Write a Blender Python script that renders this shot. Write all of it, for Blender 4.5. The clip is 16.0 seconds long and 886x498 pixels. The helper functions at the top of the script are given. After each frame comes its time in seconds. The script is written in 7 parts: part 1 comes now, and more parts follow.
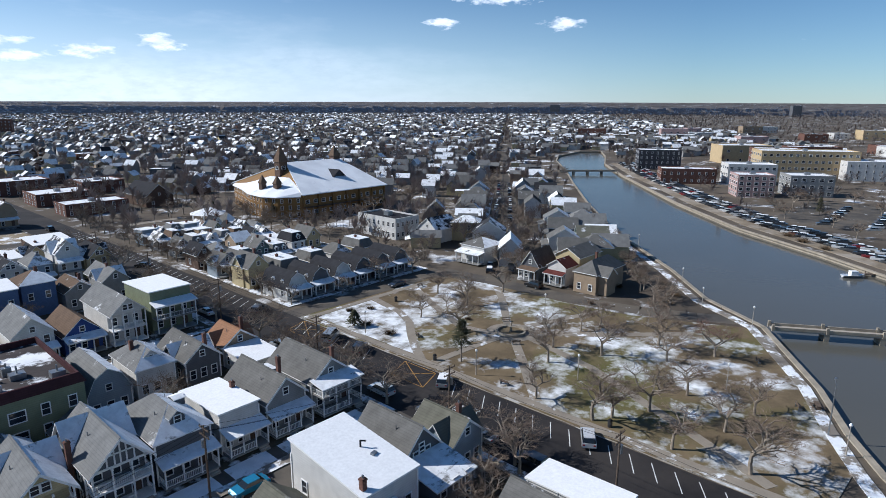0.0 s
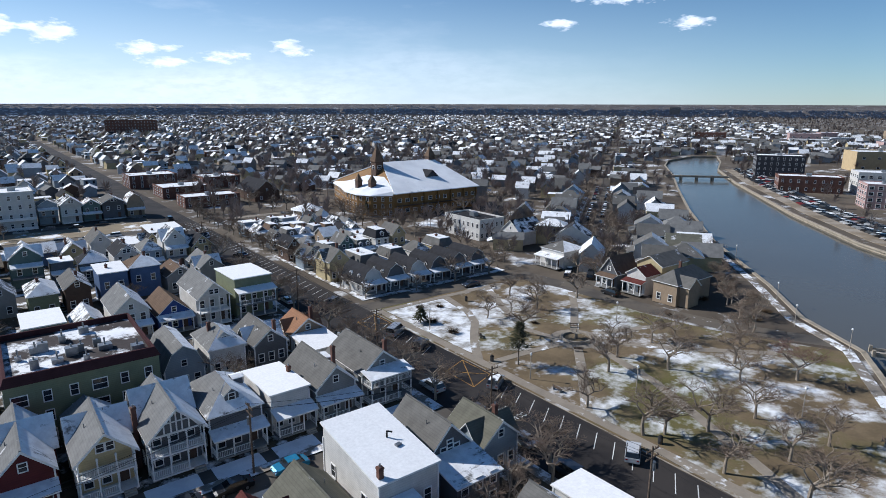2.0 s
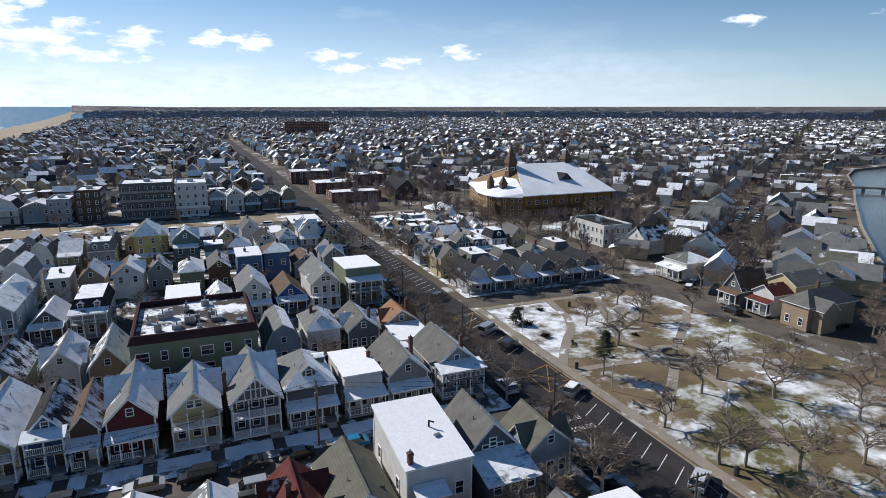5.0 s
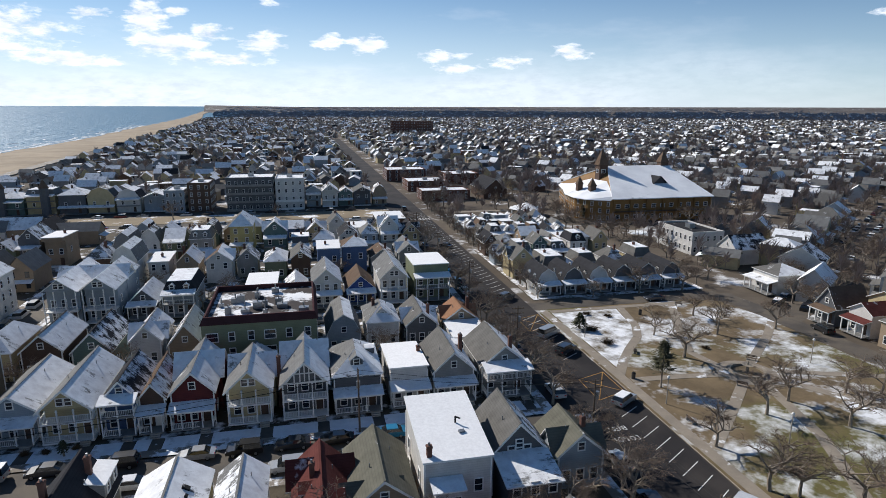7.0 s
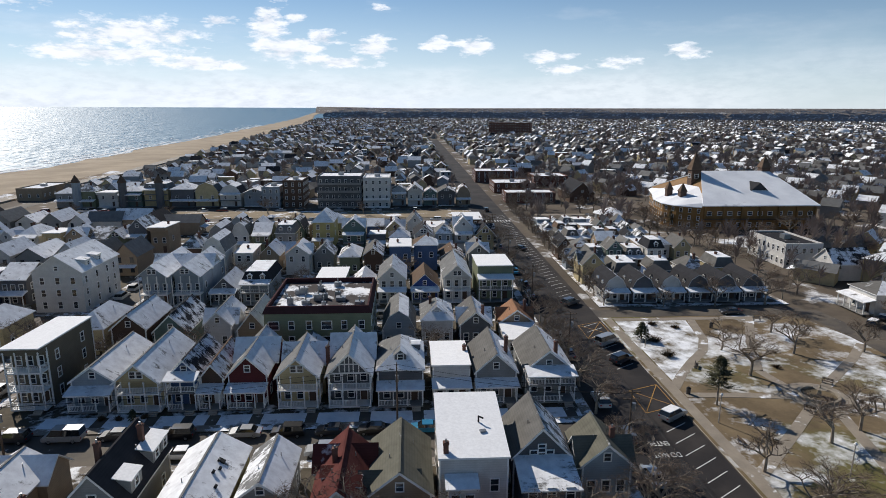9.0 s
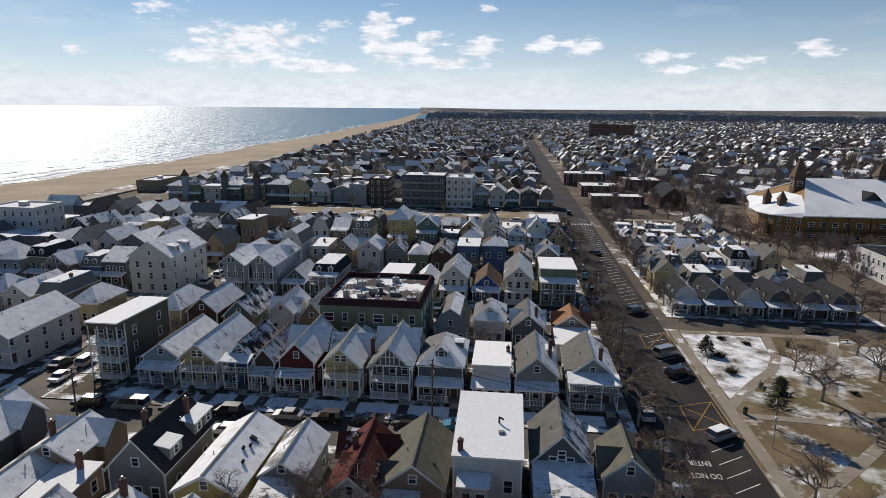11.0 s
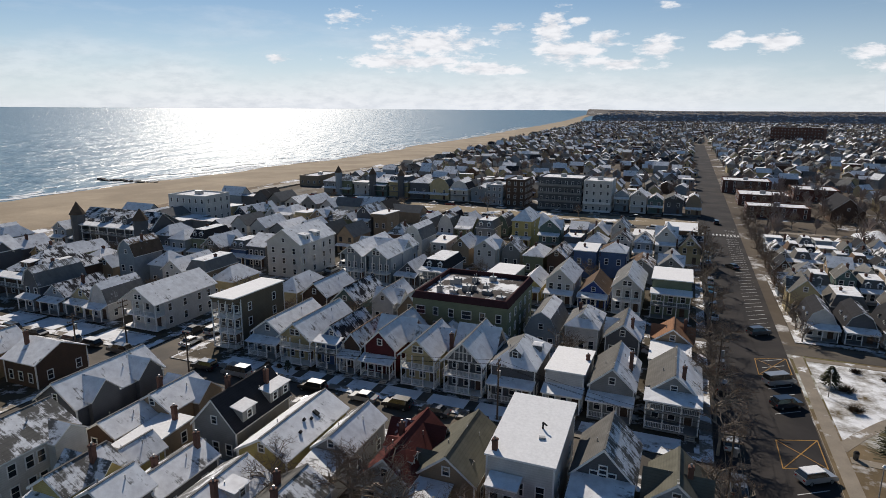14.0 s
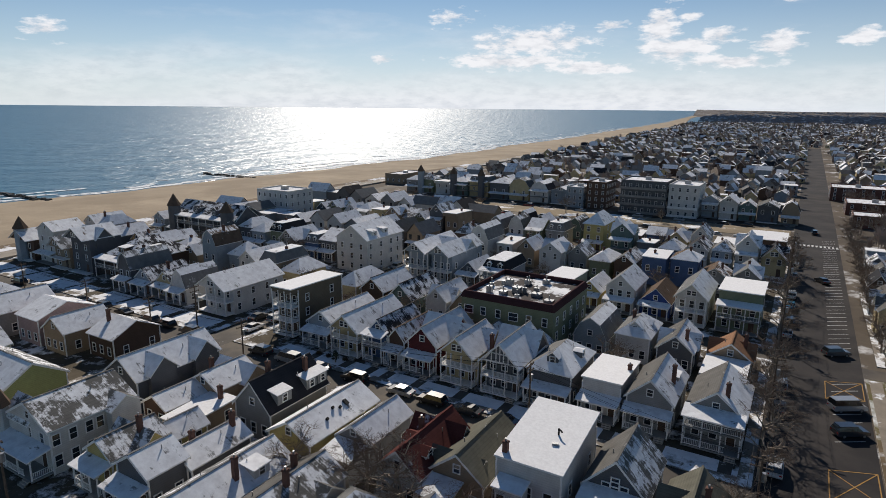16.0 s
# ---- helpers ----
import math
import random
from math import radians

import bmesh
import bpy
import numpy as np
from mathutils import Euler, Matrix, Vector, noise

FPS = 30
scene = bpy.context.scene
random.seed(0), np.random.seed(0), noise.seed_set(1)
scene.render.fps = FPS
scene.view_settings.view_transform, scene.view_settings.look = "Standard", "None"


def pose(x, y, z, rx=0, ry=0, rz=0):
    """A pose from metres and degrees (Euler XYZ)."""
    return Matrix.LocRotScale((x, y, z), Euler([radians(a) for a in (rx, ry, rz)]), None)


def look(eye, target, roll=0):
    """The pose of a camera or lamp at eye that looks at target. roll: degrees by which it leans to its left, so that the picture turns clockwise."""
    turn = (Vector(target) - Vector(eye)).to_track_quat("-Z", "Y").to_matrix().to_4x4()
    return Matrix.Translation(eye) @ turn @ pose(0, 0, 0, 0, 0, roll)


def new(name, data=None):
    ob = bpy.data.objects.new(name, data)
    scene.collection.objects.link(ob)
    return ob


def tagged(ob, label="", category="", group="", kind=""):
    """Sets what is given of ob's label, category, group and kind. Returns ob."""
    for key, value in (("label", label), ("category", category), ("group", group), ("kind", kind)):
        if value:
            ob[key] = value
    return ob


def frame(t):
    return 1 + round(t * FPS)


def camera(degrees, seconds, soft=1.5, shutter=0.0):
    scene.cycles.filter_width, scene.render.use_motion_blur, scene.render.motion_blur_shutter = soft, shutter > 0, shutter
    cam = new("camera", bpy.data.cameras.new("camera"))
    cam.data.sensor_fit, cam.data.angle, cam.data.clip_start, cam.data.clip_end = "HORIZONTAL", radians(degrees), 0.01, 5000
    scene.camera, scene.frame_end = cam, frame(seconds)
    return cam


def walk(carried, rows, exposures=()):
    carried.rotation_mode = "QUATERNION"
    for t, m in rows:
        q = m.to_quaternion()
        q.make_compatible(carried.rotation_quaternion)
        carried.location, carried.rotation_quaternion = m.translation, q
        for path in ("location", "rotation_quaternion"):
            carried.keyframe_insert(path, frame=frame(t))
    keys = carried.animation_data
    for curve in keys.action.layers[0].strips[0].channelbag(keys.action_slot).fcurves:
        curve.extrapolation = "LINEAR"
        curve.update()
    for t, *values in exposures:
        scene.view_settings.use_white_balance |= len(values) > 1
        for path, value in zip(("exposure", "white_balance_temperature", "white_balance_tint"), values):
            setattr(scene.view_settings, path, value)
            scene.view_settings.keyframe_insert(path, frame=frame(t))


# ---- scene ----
cam = camera(72.0, 16.0, soft=0.7)
PATH = [
    (0, (-0.006, -1.912, 44.734), (1.436, -0.606, 44.267), 0.2),
    (0.5, (1.335, -3.477, 44.63), (2.716, -2.108, 44.165), 0.1),
    (1, (2.637, -5.06, 44.583), (3.956, -3.63, 44.119), 0.2),
    (1.5, (4.12, -6.578, 44.563), (5.375, -5.09, 44.101), 0.2),
    (2, (5.54, -7.898, 44.514), (6.724, -6.353, 44.053), 0.2),
    (2.5, (7.087, -9.157, 44.421), (8.199, -7.559, 43.962), 0.2),
    (3, (8.448, -10.471, 44.441), (9.488, -8.825, 43.983), 0.2),
    (3.5, (9.947, -11.723, 44.416), (10.913, -10.033, 43.959), 0.3),
    (4, (11.545, -12.848, 44.367), (12.44, -11.119, 43.91), 0.2),
    (6.5, (20.218, -17.295, 44.136), (20.728, -15.415, 43.684), 0.2),
    (7, (22.119, -18.048, 44.203), (22.547, -16.148, 43.749), 0.2),
    (7.5, (23.999, -18.83, 44.208), (24.346, -16.913, 43.756), 0.2),
    (8, (25.908, -19.446, 44.264), (26.175, -17.516, 43.813), 0.2),
    (8.5, (27.842, -19.955, 44.358), (28.029, -18.016, 43.907), 0.2),
    (9, (29.821, -20.335, 44.417), (29.929, -18.39, 43.966), 0.2),
    (11.5, (40.053, -20.786, 44.237), (39.757, -18.86, 43.789), 0.4),
    (12, (42.161, -20.549, 44.168), (41.778, -18.637, 43.721), 0.3),
    (12.5, (44.106, -20.151, 44.171), (43.637, -18.259, 43.723), 0.4),
    (13, (46.142, -19.781, 44.132), (45.588, -17.912, 43.684), 0.3),
    (13.5, (48.118, -19.387, 44.13), (47.482, -17.545, 43.683), 0.3),
    (14, (50.038, -18.861, 44.099), (49.323, -17.048, 43.652), 0.35),
    (14.5, (51.967, -18.325, 44.111), (51.182, -16.541, 43.663), 0.42),
    (15, (54.012, -17.69, 44.19), (53.158, -15.938, 43.742), 0.46),
    (15.5, (55.957, -16.827, 44.267), (55.032, -15.112, 43.818), 0.48),
    (16, (57.752, -15.96, 44.317), (56.761, -14.282, 43.867), 0.5),
]
walk(cam, [(t, look(e, g, r)) for t, e, g, r in PATH], exposures=[(0, 0.15, 5550, 10), (5, 0.13, 5850, 11), (8.5, 0.0, 6150, 11), (11, -0.16, 6400, 12), (16, -0.23, 6500, 12)])

# ---- light ----
SUN_AZ, SUN_EL = radians(-36.5), radians(35.5)
world = bpy.data.worlds.new("sky")
scene.world = world
world.use_nodes = True
wn, wl = world.node_tree.nodes, world.node_tree.links
wn.clear()


def wnode(kind, **vals):
    n = wn.new(kind)
    for k, v in vals.items():
        n.inputs[k].default_value = v
    return n


w_out = wn.new("ShaderNodeOutputWorld")
w_bg = wnode("ShaderNodeBackground", Strength=0.064)
w_sky = wn.new("ShaderNodeTexSky")
w_sky.sky_type = "NISHITA"
w_sky.sun_disc = False
w_sky.sun_elevation, w_sky.sun_rotation = SUN_EL, SUN_AZ
w_sky.air_density, w_sky.dust_density, w_sky.ozone_density = 0.9, 0.05, 2.6
# clouds: low cumulus, denser towards the sunny quarter of the sky
w_tc = wn.new("ShaderNodeTexCoord")
w_map = wn.new("ShaderNodeMapping")
w_map.inputs["Scale"].default_value = (1.0, 1.0, 2.9)
w_map.inputs["Location"].default_value = (3.1, 1.7, 0.4)
w_noise = wnode("ShaderNodeTexNoise", Scale=9.5, Detail=9.0, Roughness=0.58)
w_sep = wn.new("ShaderNodeSeparateXYZ")
wl.new(w_tc.outputs["Generated"], w_map.inputs["Vector"])
wl.new(w_map.outputs["Vector"], w_noise.inputs["Vector"])
wl.new(w_tc.outputs["Generated"], w_sep.inputs["Vector"])
w_dot = wn.new("ShaderNodeVectorMath")
w_dot.operation = "DOT_PRODUCT"
w_dot.inputs[1].default_value = (-0.35, 0.94, 0.0)
wl.new(w_tc.outputs["Generated"], w_dot.inputs[0])


def wmath(op, a, b, clamp=False):
    n = wn.new("ShaderNodeMath")
    n.operation, n.use_clamp = op, clamp
    for k, s in enumerate((a, b)):
        if isinstance(s, (int, float)):
            n.inputs[k].default_value = s
        else:
            wl.new(s, n.inputs[k])
    return n.outputs[0]


# separate puffs of cumulus: compass bearing and height in degrees, half width, half height
PUFFS = ((-23.3, 5.7, 6.0, 2.0), (-24.5, 4.1, 7.6, 1.1), (-29.7, 7.6, 2.9, 0.8), (-12.0, 7.0, 1.6, 1.7), (-10.7, 5.0, 3.6, 1.3), (-16.2, 7.05, 1.7, 0.6), (-7.3, 6.0, 1.7, 0.8),
         (-9.8, 7.6, 1.2, 0.5), (-3.0, 5.1, 1.9, 1.1), (-2.6, 8.5, 1.2, 0.5), (2.4, 5.5, 1.4, 0.7), (5.9, 5.4, 2.1, 0.9), (12.4, 4.4, 3.0, 0.9), (18.3, 3.9, 2.8, 0.8), (23.8, 4.9, 1.8, 0.75),
         (-36.3, 4.2, 1.7, 0.6), (-62.4, 5.6, 1.9, 0.9), (47.8, 6.8, 1.6, 0.5), (53.0, 8.9, 3.2, 0.8), (58.3, 6.6, 2.1, 0.6), (-17.5, 3.6, 5.0, 0.7), (-6.5, 3.9, 4.5, 0.7), (14.5, 3.4, 4.0, 0.6))
w_bear = wmath("MULTIPLY", wmath("ARCTAN2", w_sep.outputs["X"], w_sep.outputs["Y"]), 57.296)
w_tall = wmath("MULTIPLY", wmath("ARCSINE", w_sep.outputs["Z"], 0), 57.296)
w_at = wn.new("ShaderNodeCombineXYZ")
wl.new(w_bear, w_at.inputs[0])
wl.new(w_tall, w_at.inputs[1])
nearest = 9.0
for bearing, tall, wide, deep in PUFFS:
    w_off, w_size, w_len = [wn.new("ShaderNodeVectorMath") for _ in range(3)]
    w_off.operation, w_size.operation, w_len.operation = "SUBTRACT", "MULTIPLY", "LENGTH"
    w_off.inputs[1].default_value, w_size.inputs[1].default_value = (bearing, tall, 0), (1 / wide, 1 / deep, 0)
    wl.new(w_at.outputs[0], w_off.inputs[0])
    wl.new(w_off.outputs[0], w_size.inputs[0])
    wl.new(w_size.outputs[0], w_len.inputs[0])
    nearest = wmath("MINIMUM", w_len.outputs["Value"], nearest)
w_curl = wnode("ShaderNodeTexNoise", Scale=34.0, Detail=7.0, Roughness=0.6)
wl.new(w_map.outputs["Vector"], w_curl.inputs["Vector"])
ragged = wmath("ADD", wmath("MULTIPLY", wmath("SUBTRACT", w_noise.outputs["Fac"], 0.5), 2.2), wmath("MULTIPLY", wmath("SUBTRACT", w_curl.outputs["Fac"], 0.5), 2.6))
puffs = wmath("MULTIPLY", wmath("MULTIPLY", wmath("ADD", wmath("SUBTRACT", 0.86, nearest), ragged), 1.9, True), 0.94)
behind = wmath("MULTIPLY", wmath("SUBTRACT", wmath("SUBTRACT", w_noise.outputs["Fac"], wmath("MULTIPLY", w_dot.outputs["Value"], 0.1)), 0.68, True), 5.0, True)
puffs = wmath("MAXIMUM", puffs, behind)
w_flat = wn.new("ShaderNodeMapping")
w_flat.inputs["Scale"].default_value = (1.0, 1.0, 4.5)
w_flat.inputs["Location"].default_value = (0.6, 5.2, 2.4)
w_soft = wnode("ShaderNodeTexNoise", Scale=3.4, Detail=6.0, Roughness=0.55)
wl.new(w_tc.outputs["Generated"], w_flat.inputs["Vector"])
wl.new(w_flat.outputs["Vector"], w_soft.inputs["Vector"])
sheet_side = wmath("MULTIPLY", wmath("SUBTRACT", w_dot.outputs["Value"], 0.15, True), 1.1, True)
sheets = wmath("MULTIPLY", wmath("MULTIPLY", wmath("SUBTRACT", wmath("SUBTRACT", w_soft.outputs["Fac"], wmath("MULTIPLY", w_sep.outputs["Z"], 2.1)), 0.30, True), 3.4, True), sheet_side)
cloud = wmath("MAXIMUM", puffs, wmath("MULTIPLY", sheets, 0.6))
veil_side = wmath("ADD", wmath("MULTIPLY", wmath("ADD", w_dot.outputs["Value"], 0.0, True), 0.88), 0.16)
low = wmath("SUBTRACT", 1.0, wmath("MULTIPLY", wmath("ABSOLUTE", w_sep.outputs["Z"], 0), 4.0), True)
veil = wmath("MULTIPLY", wmath("MULTIPLY", low, low), veil_side, True)
w_veil = wn.new("ShaderNodeMix")
w_veil.data_type = "RGBA"
wl.new(veil, w_veil.inputs["Factor"])
w_azure = wn.new("ShaderNodeVectorMath")
w_azure.operation = "MULTIPLY"
w_azure.inputs[1].default_value = (0.88, 1.08, 1.17)
wl.new(w_sky.outputs["Color"], w_azure.inputs[0])
wl.new(w_azure.outputs["Vector"], w_veil.inputs[6])
w_veil.inputs[7].default_value = (13.4, 14.6, 15.6, 1)
w_mix = wn.new("ShaderNodeMix")
w_mix.data_type = "RGBA"
wl.new(cloud, w_mix.inputs["Factor"])
wl.new(w_veil.outputs[2], w_mix.inputs[6])
w_body = wn.new("ShaderNodeMix")
w_body.data_type = "RGBA"
w_body.inputs[6].default_value, w_body.inputs[7].default_value = (11.6, 12.1, 12.9, 1), (16.6, 16.8, 17.1, 1)
wl.new(wmath("MULTIPLY", wmath("SUBTRACT", w_curl.outputs["Fac"], 0.3), 3.6, True), w_body.inputs["Factor"])
wl.new(w_body.outputs[2], w_mix.inputs[7])
wl.new(w_mix.outputs[2], w_bg.inputs["Color"])
wl.new(w_bg.outputs[0], w_out.inputs["Surface"])

sun = new("sun", bpy.data.lights.new("sun", "SUN"))
sun.data.energy, sun.data.angle, sun.data.color = 5.0, radians(0.6), (1.0, 0.915, 0.79)
to_sun = Vector((math.sin(SUN_AZ) * math.cos(SUN_EL), math.cos(SUN_AZ) * math.cos(SUN_EL), math.sin(SUN_EL)))
sun.matrix_world = look(to_sun * 300, (0, 0, 0))

# ---- materials ----
MATS = {}


def mat(name, color, rough=0.8, metal=0.0, vary=0.25, scale=1.0, bump=0.3, fine=12.0, second=None, mask=(0.45, 0.6), mask_scale=0.3, spec=0.22,
        snow=None, snow_scale=0.35, snow_soft=0.08, streak=0.0, clap=0.0, lines=None, island=0.0):
    """A painted, stony or earthy surface: broad stains, fine grain, an optional second colour in patches, optional snow and clapboards."""
    if name in MATS:
        return MATS[name]
    m = bpy.data.materials.new(name)
    m.use_nodes = True
    nt = m.node_tree
    n, l = nt.nodes, nt.links
    b = n["Principled BSDF"]
    b.inputs["Roughness"].default_value, b.inputs["Metallic"].default_value = rough, metal
    b.inputs["Specular IOR Level"].default_value = spec
    geo = n.new("ShaderNodeNewGeometry")
    info = n.new("ShaderNodeObjectInfo")
    shift = n.new("ShaderNodeVectorMath")
    shift.operation = "MULTIPLY_ADD"
    rnd = n.new("ShaderNodeCombineXYZ")
    l.new(info.outputs["Random"], rnd.inputs[0])
    l.new(info.outputs["Random"], rnd.inputs[2])
    l.new(rnd.outputs[0], shift.inputs[0])
    shift.inputs[1].default_value = (37, 0, 11)
    l.new(geo.outputs["Position"], shift.inputs[2])
    at = shift.outputs[0]

    def noise_at(s, detail=4.0, rough_=0.6):
        t = n.new("ShaderNodeTexNoise")
        t.inputs["Scale"].default_value, t.inputs["Detail"].default_value, t.inputs["Roughness"].default_value = s, detail, rough_
        l.new(at, t.inputs["Vector"])
        return t.outputs["Fac"]

    def ramp(fac, lo, hi):
        r = n.new("ShaderNodeMapRange")
        r.inputs[1].default_value, r.inputs[2].default_value = lo, hi
        l.new(fac, r.inputs[0])
        return r.outputs[0]

    def blend(fac, a, c, how="MIX"):
        x = n.new("ShaderNodeMix")
        x.data_type, x.blend_type = "RGBA", how
        for k, s in ((0, fac), (6, a), (7, c)):
            if isinstance(s, (int, float)):
                x.inputs[k].default_value = s
            elif isinstance(s, tuple):
                x.inputs[k].default_value = (*s, 1)
            else:
                l.new(s, x.inputs[k])
        return x.outputs[2]

    broad, grain = noise_at(scale), noise_at(fine, 3.0)
    dark = tuple(c * (1 - vary) for c in color)
    light = tuple(min(0.95, c * (1 + vary * 0.6)) for c in color)
    col = blend(ramp(broad, 0.3, 0.7), dark, light)
    if second:
        col = blend(ramp(noise_at(mask_scale, 5.0), *mask), col, second)
    col = blend(0.35, col, blend(ramp(grain, 0.25, 0.75), (0.55, 0.55, 0.55), (1.0, 1.0, 1.0)), "MULTIPLY")
    if island:
        hue = n.new("ShaderNodeHueSaturation")
        iv = n.new("ShaderNodeMapRange")
        iv.inputs[3].default_value, iv.inputs[4].default_value = 1 - island, 1 + island
        l.new(geo.outputs["Random Per Island"], iv.inputs[0])
        l.new(iv.outputs[0], hue.inputs["Value"])
        l.new(col, hue.inputs["Color"])
        col = hue.outputs[0]
    height = grain
    if clap:
        sep = n.new("ShaderNodeSeparateXYZ")
        l.new(geo.outputs["Position"], sep.inputs[0])
        fr = n.new("ShaderNodeMath")
        fr.operation = "PINGPONG"
        l.new(sep.outputs["Z"], fr.inputs[0])
        fr.inputs[1].default_value = clap
        edge = ramp(fr.outputs[0], 0.0, clap * 0.35)
        col = blend(0.3, col, blend(edge, (0.5, 0.5, 0.5), (1.0, 1.0, 1.0)), "MULTIPLY")
        height = fr.outputs[0]
    if snow is not None:
        # more snow: lower threshold
        lo = 0.78 - 0.56 * snow
        add = n.new("ShaderNodeMath")
        add.operation = "ADD"
        fine_n = noise_at(snow_scale * 7, 6.0, 0.7)
        mul = n.new("ShaderNodeMath")
        mul.operation = "MULTIPLY"
        mul.inputs[1].default_value = 0.35
        l.new(fine_n, mul.inputs[0])
        l.new(noise_at(snow_scale, 3.0), add.inputs[0])
        l.new(mul.outputs[0], add.inputs[1])
        if streak:
            # meltwater draws the snow out down the slope
            drawn, run, less = n.new("ShaderNodeMapping"), n.new("ShaderNodeTexNoise"), n.new("ShaderNodeMath")
            drawn.inputs["Scale"].default_value = (0.5, 3.2, 0.5)
            run.inputs["Scale"].default_value, run.inputs["Detail"].default_value, run.inputs["Roughness"].default_value = 0.8, 5.0, 0.7
            l.new(at, drawn.inputs["Vector"])
            l.new(drawn.outputs[0], run.inputs["Vector"])
            less.operation = "MULTIPLY_ADD"
            less.inputs[1].default_value, less.inputs[2].default_value = streak, -streak / 2
            l.new(run.outputs["Fac"], less.inputs[0])
            both_ = n.new("ShaderNodeMath")
            both_.operation = "ADD"
            l.new(add.outputs[0], both_.inputs[0])
            l.new(less.outputs[0], both_.inputs[1])
            add = both_
        f = ramp(add.outputs[0], lo + 0.19 - snow_soft / 2, lo + 0.19 + snow_soft / 2)
        thin = blend(ramp(noise_at(snow_scale * 1.7, 5.0), 0.3, 0.62), (0.66, 0.66, 0.67) if streak else (0.70, 0.71, 0.73), (0.87, 0.88, 0.89))
        col = blend(f, col, blend(0.25, thin, blend(ramp(grain, 0.2, 0.8), (0.72, 0.73, 0.75), (1.0, 1.0, 1.0)), "MULTIPLY"))
    l.new(col, b.inputs["Base Color"])
    if bump:
        bp = n.new("ShaderNodeBump")
        bp.inputs["Strength"].default_value, bp.inputs["Distance"].default_value = bump, 0.03
        l.new(height, bp.inputs["Height"])
        l.new(bp.outputs[0], b.inputs["Normal"])
    MATS[name] = m
    return m


WALLS = {"white": (0.62, 0.60, 0.565), "cream": (0.52, 0.43, 0.25), "grey": (0.275, 0.272, 0.262), "blue": (0.084, 0.134, 0.252), "paleblue": (0.30, 0.345, 0.38),
         "navy": (0.042, 0.076, 0.235), "red": (0.115, 0.024, 0.025), "brown": (0.105, 0.066, 0.047), "tan": (0.33, 0.25, 0.17), "green": (0.20, 0.22, 0.14),
         "yellow": (0.521, 0.420, 0.168), "teal": (0.115, 0.165, 0.15), "dark": (0.059, 0.059, 0.067), "ochre": (0.353, 0.202, 0.059), "pink": (0.437, 0.302, 0.277),
         "lime": (0.353, 0.370, 0.151), "slate": (0.120, 0.124, 0.132), "umber": (0.15, 0.125, 0.088)}
SHINGLES = {"grey": (0.155, 0.149, 0.138), "dark": (0.040, 0.040, 0.044), "brown": (0.15, 0.105, 0.075), "red": (0.125, 0.042, 0.036), "orange": (0.31, 0.17, 0.10),
            "olive": (0.15, 0.145, 0.115), "light": (0.205, 0.203, 0.196), "maroon": (0.07, 0.032, 0.034)}


def siding(key):
    return mat("siding_" + key, WALLS[key], 0.65, vary=0.14, scale=0.6, fine=6.0, clap=0.14, bump=0.5)


def shingle(key, snow):
    """snow: 0 bare, 1 a few patches, 2 half melted, 3 almost covered."""
    return mat("shingle_%s_%d" % (key, snow), SHINGLES[key], 0.95, spec=0.08, vary=0.2, scale=0.7, fine=9.0, clap=0.12, bump=0.4, snow=(None, 0.14, 0.52, 0.84)[snow], snow_scale=(0.7, 0.28, 0.5, 0.45)[snow], snow_soft=0.12, streak=(0, 0.14, 0.6, 0.5)[snow])


TRIM = mat("white_trim", (0.84, 0.83, 0.80), 0.55, vary=0.1, fine=8, bump=0.1)
SNOW = mat("snow", (0.87, 0.87, 0.87), 0.9, vary=0.05, scale=0.8, fine=3.0, bump=0.5)
CONCRETE = mat("concrete", (0.40, 0.36, 0.31), 0.9, vary=0.18, scale=0.5, fine=6)
PAVE = mat("pavement_concrete", (0.285, 0.245, 0.195), 0.9, vary=0.18, scale=0.4, fine=5, snow=0.24, snow_scale=0.25)
PAVE_SNOW = mat("pavement_snowy", (0.24, 0.21, 0.175), 0.9, vary=0.2, scale=0.4, fine=5, snow=0.5, snow_scale=0.3)
ASPHALT = mat("asphalt", (0.028, 0.025, 0.025), 0.85, vary=0.3, scale=0.12, fine=10, second=(0.046, 0.040, 0.037), mask_scale=0.08)
ASPHALT_OLD = mat("asphalt_worn", (0.105, 0.093, 0.080), 0.85, vary=0.3, scale=0.1, fine=10, second=(0.14, 0.118, 0.092), mask_scale=0.1, snow=0.13)
YARD = mat("yard_snow", (0.10, 0.082, 0.056), 0.95, vary=0.35, scale=0.3, fine=4, second=(0.06, 0.048, 0.034), mask_scale=0.2, snow=0.36, snow_scale=0.2, snow_soft=0.12)
PARK = mat("park_grass_snow", (0.175, 0.13, 0.076), 0.95, vary=0.4, scale=0.16, fine=3, second=(0.125, 0.115, 0.038), mask_scale=0.06, snow=0.36, snow_scale=0.12, snow_soft=0.2)
TOWN = mat("town_ground", (0.15, 0.122, 0.092), 0.95, vary=0.4, scale=0.03, fine=0.6, second=(0.085, 0.068, 0.052), mask_scale=0.02, snow=0.24, snow_scale=0.06, snow_soft=0.14)
SAND = mat("sand", (0.40, 0.32, 0.225), 0.95, vary=0.16, scale=0.05, fine=1.2, second=(0.31, 0.245, 0.17), mask_scale=0.03, bump=0.5)
DUNE = mat("dune_scrub", (0.23, 0.17, 0.11), 0.95, vary=0.4, scale=0.1, fine=1.5, second=(0.10, 0.075, 0.05), mask_scale=0.08, snow=0.45, snow_scale=0.08)
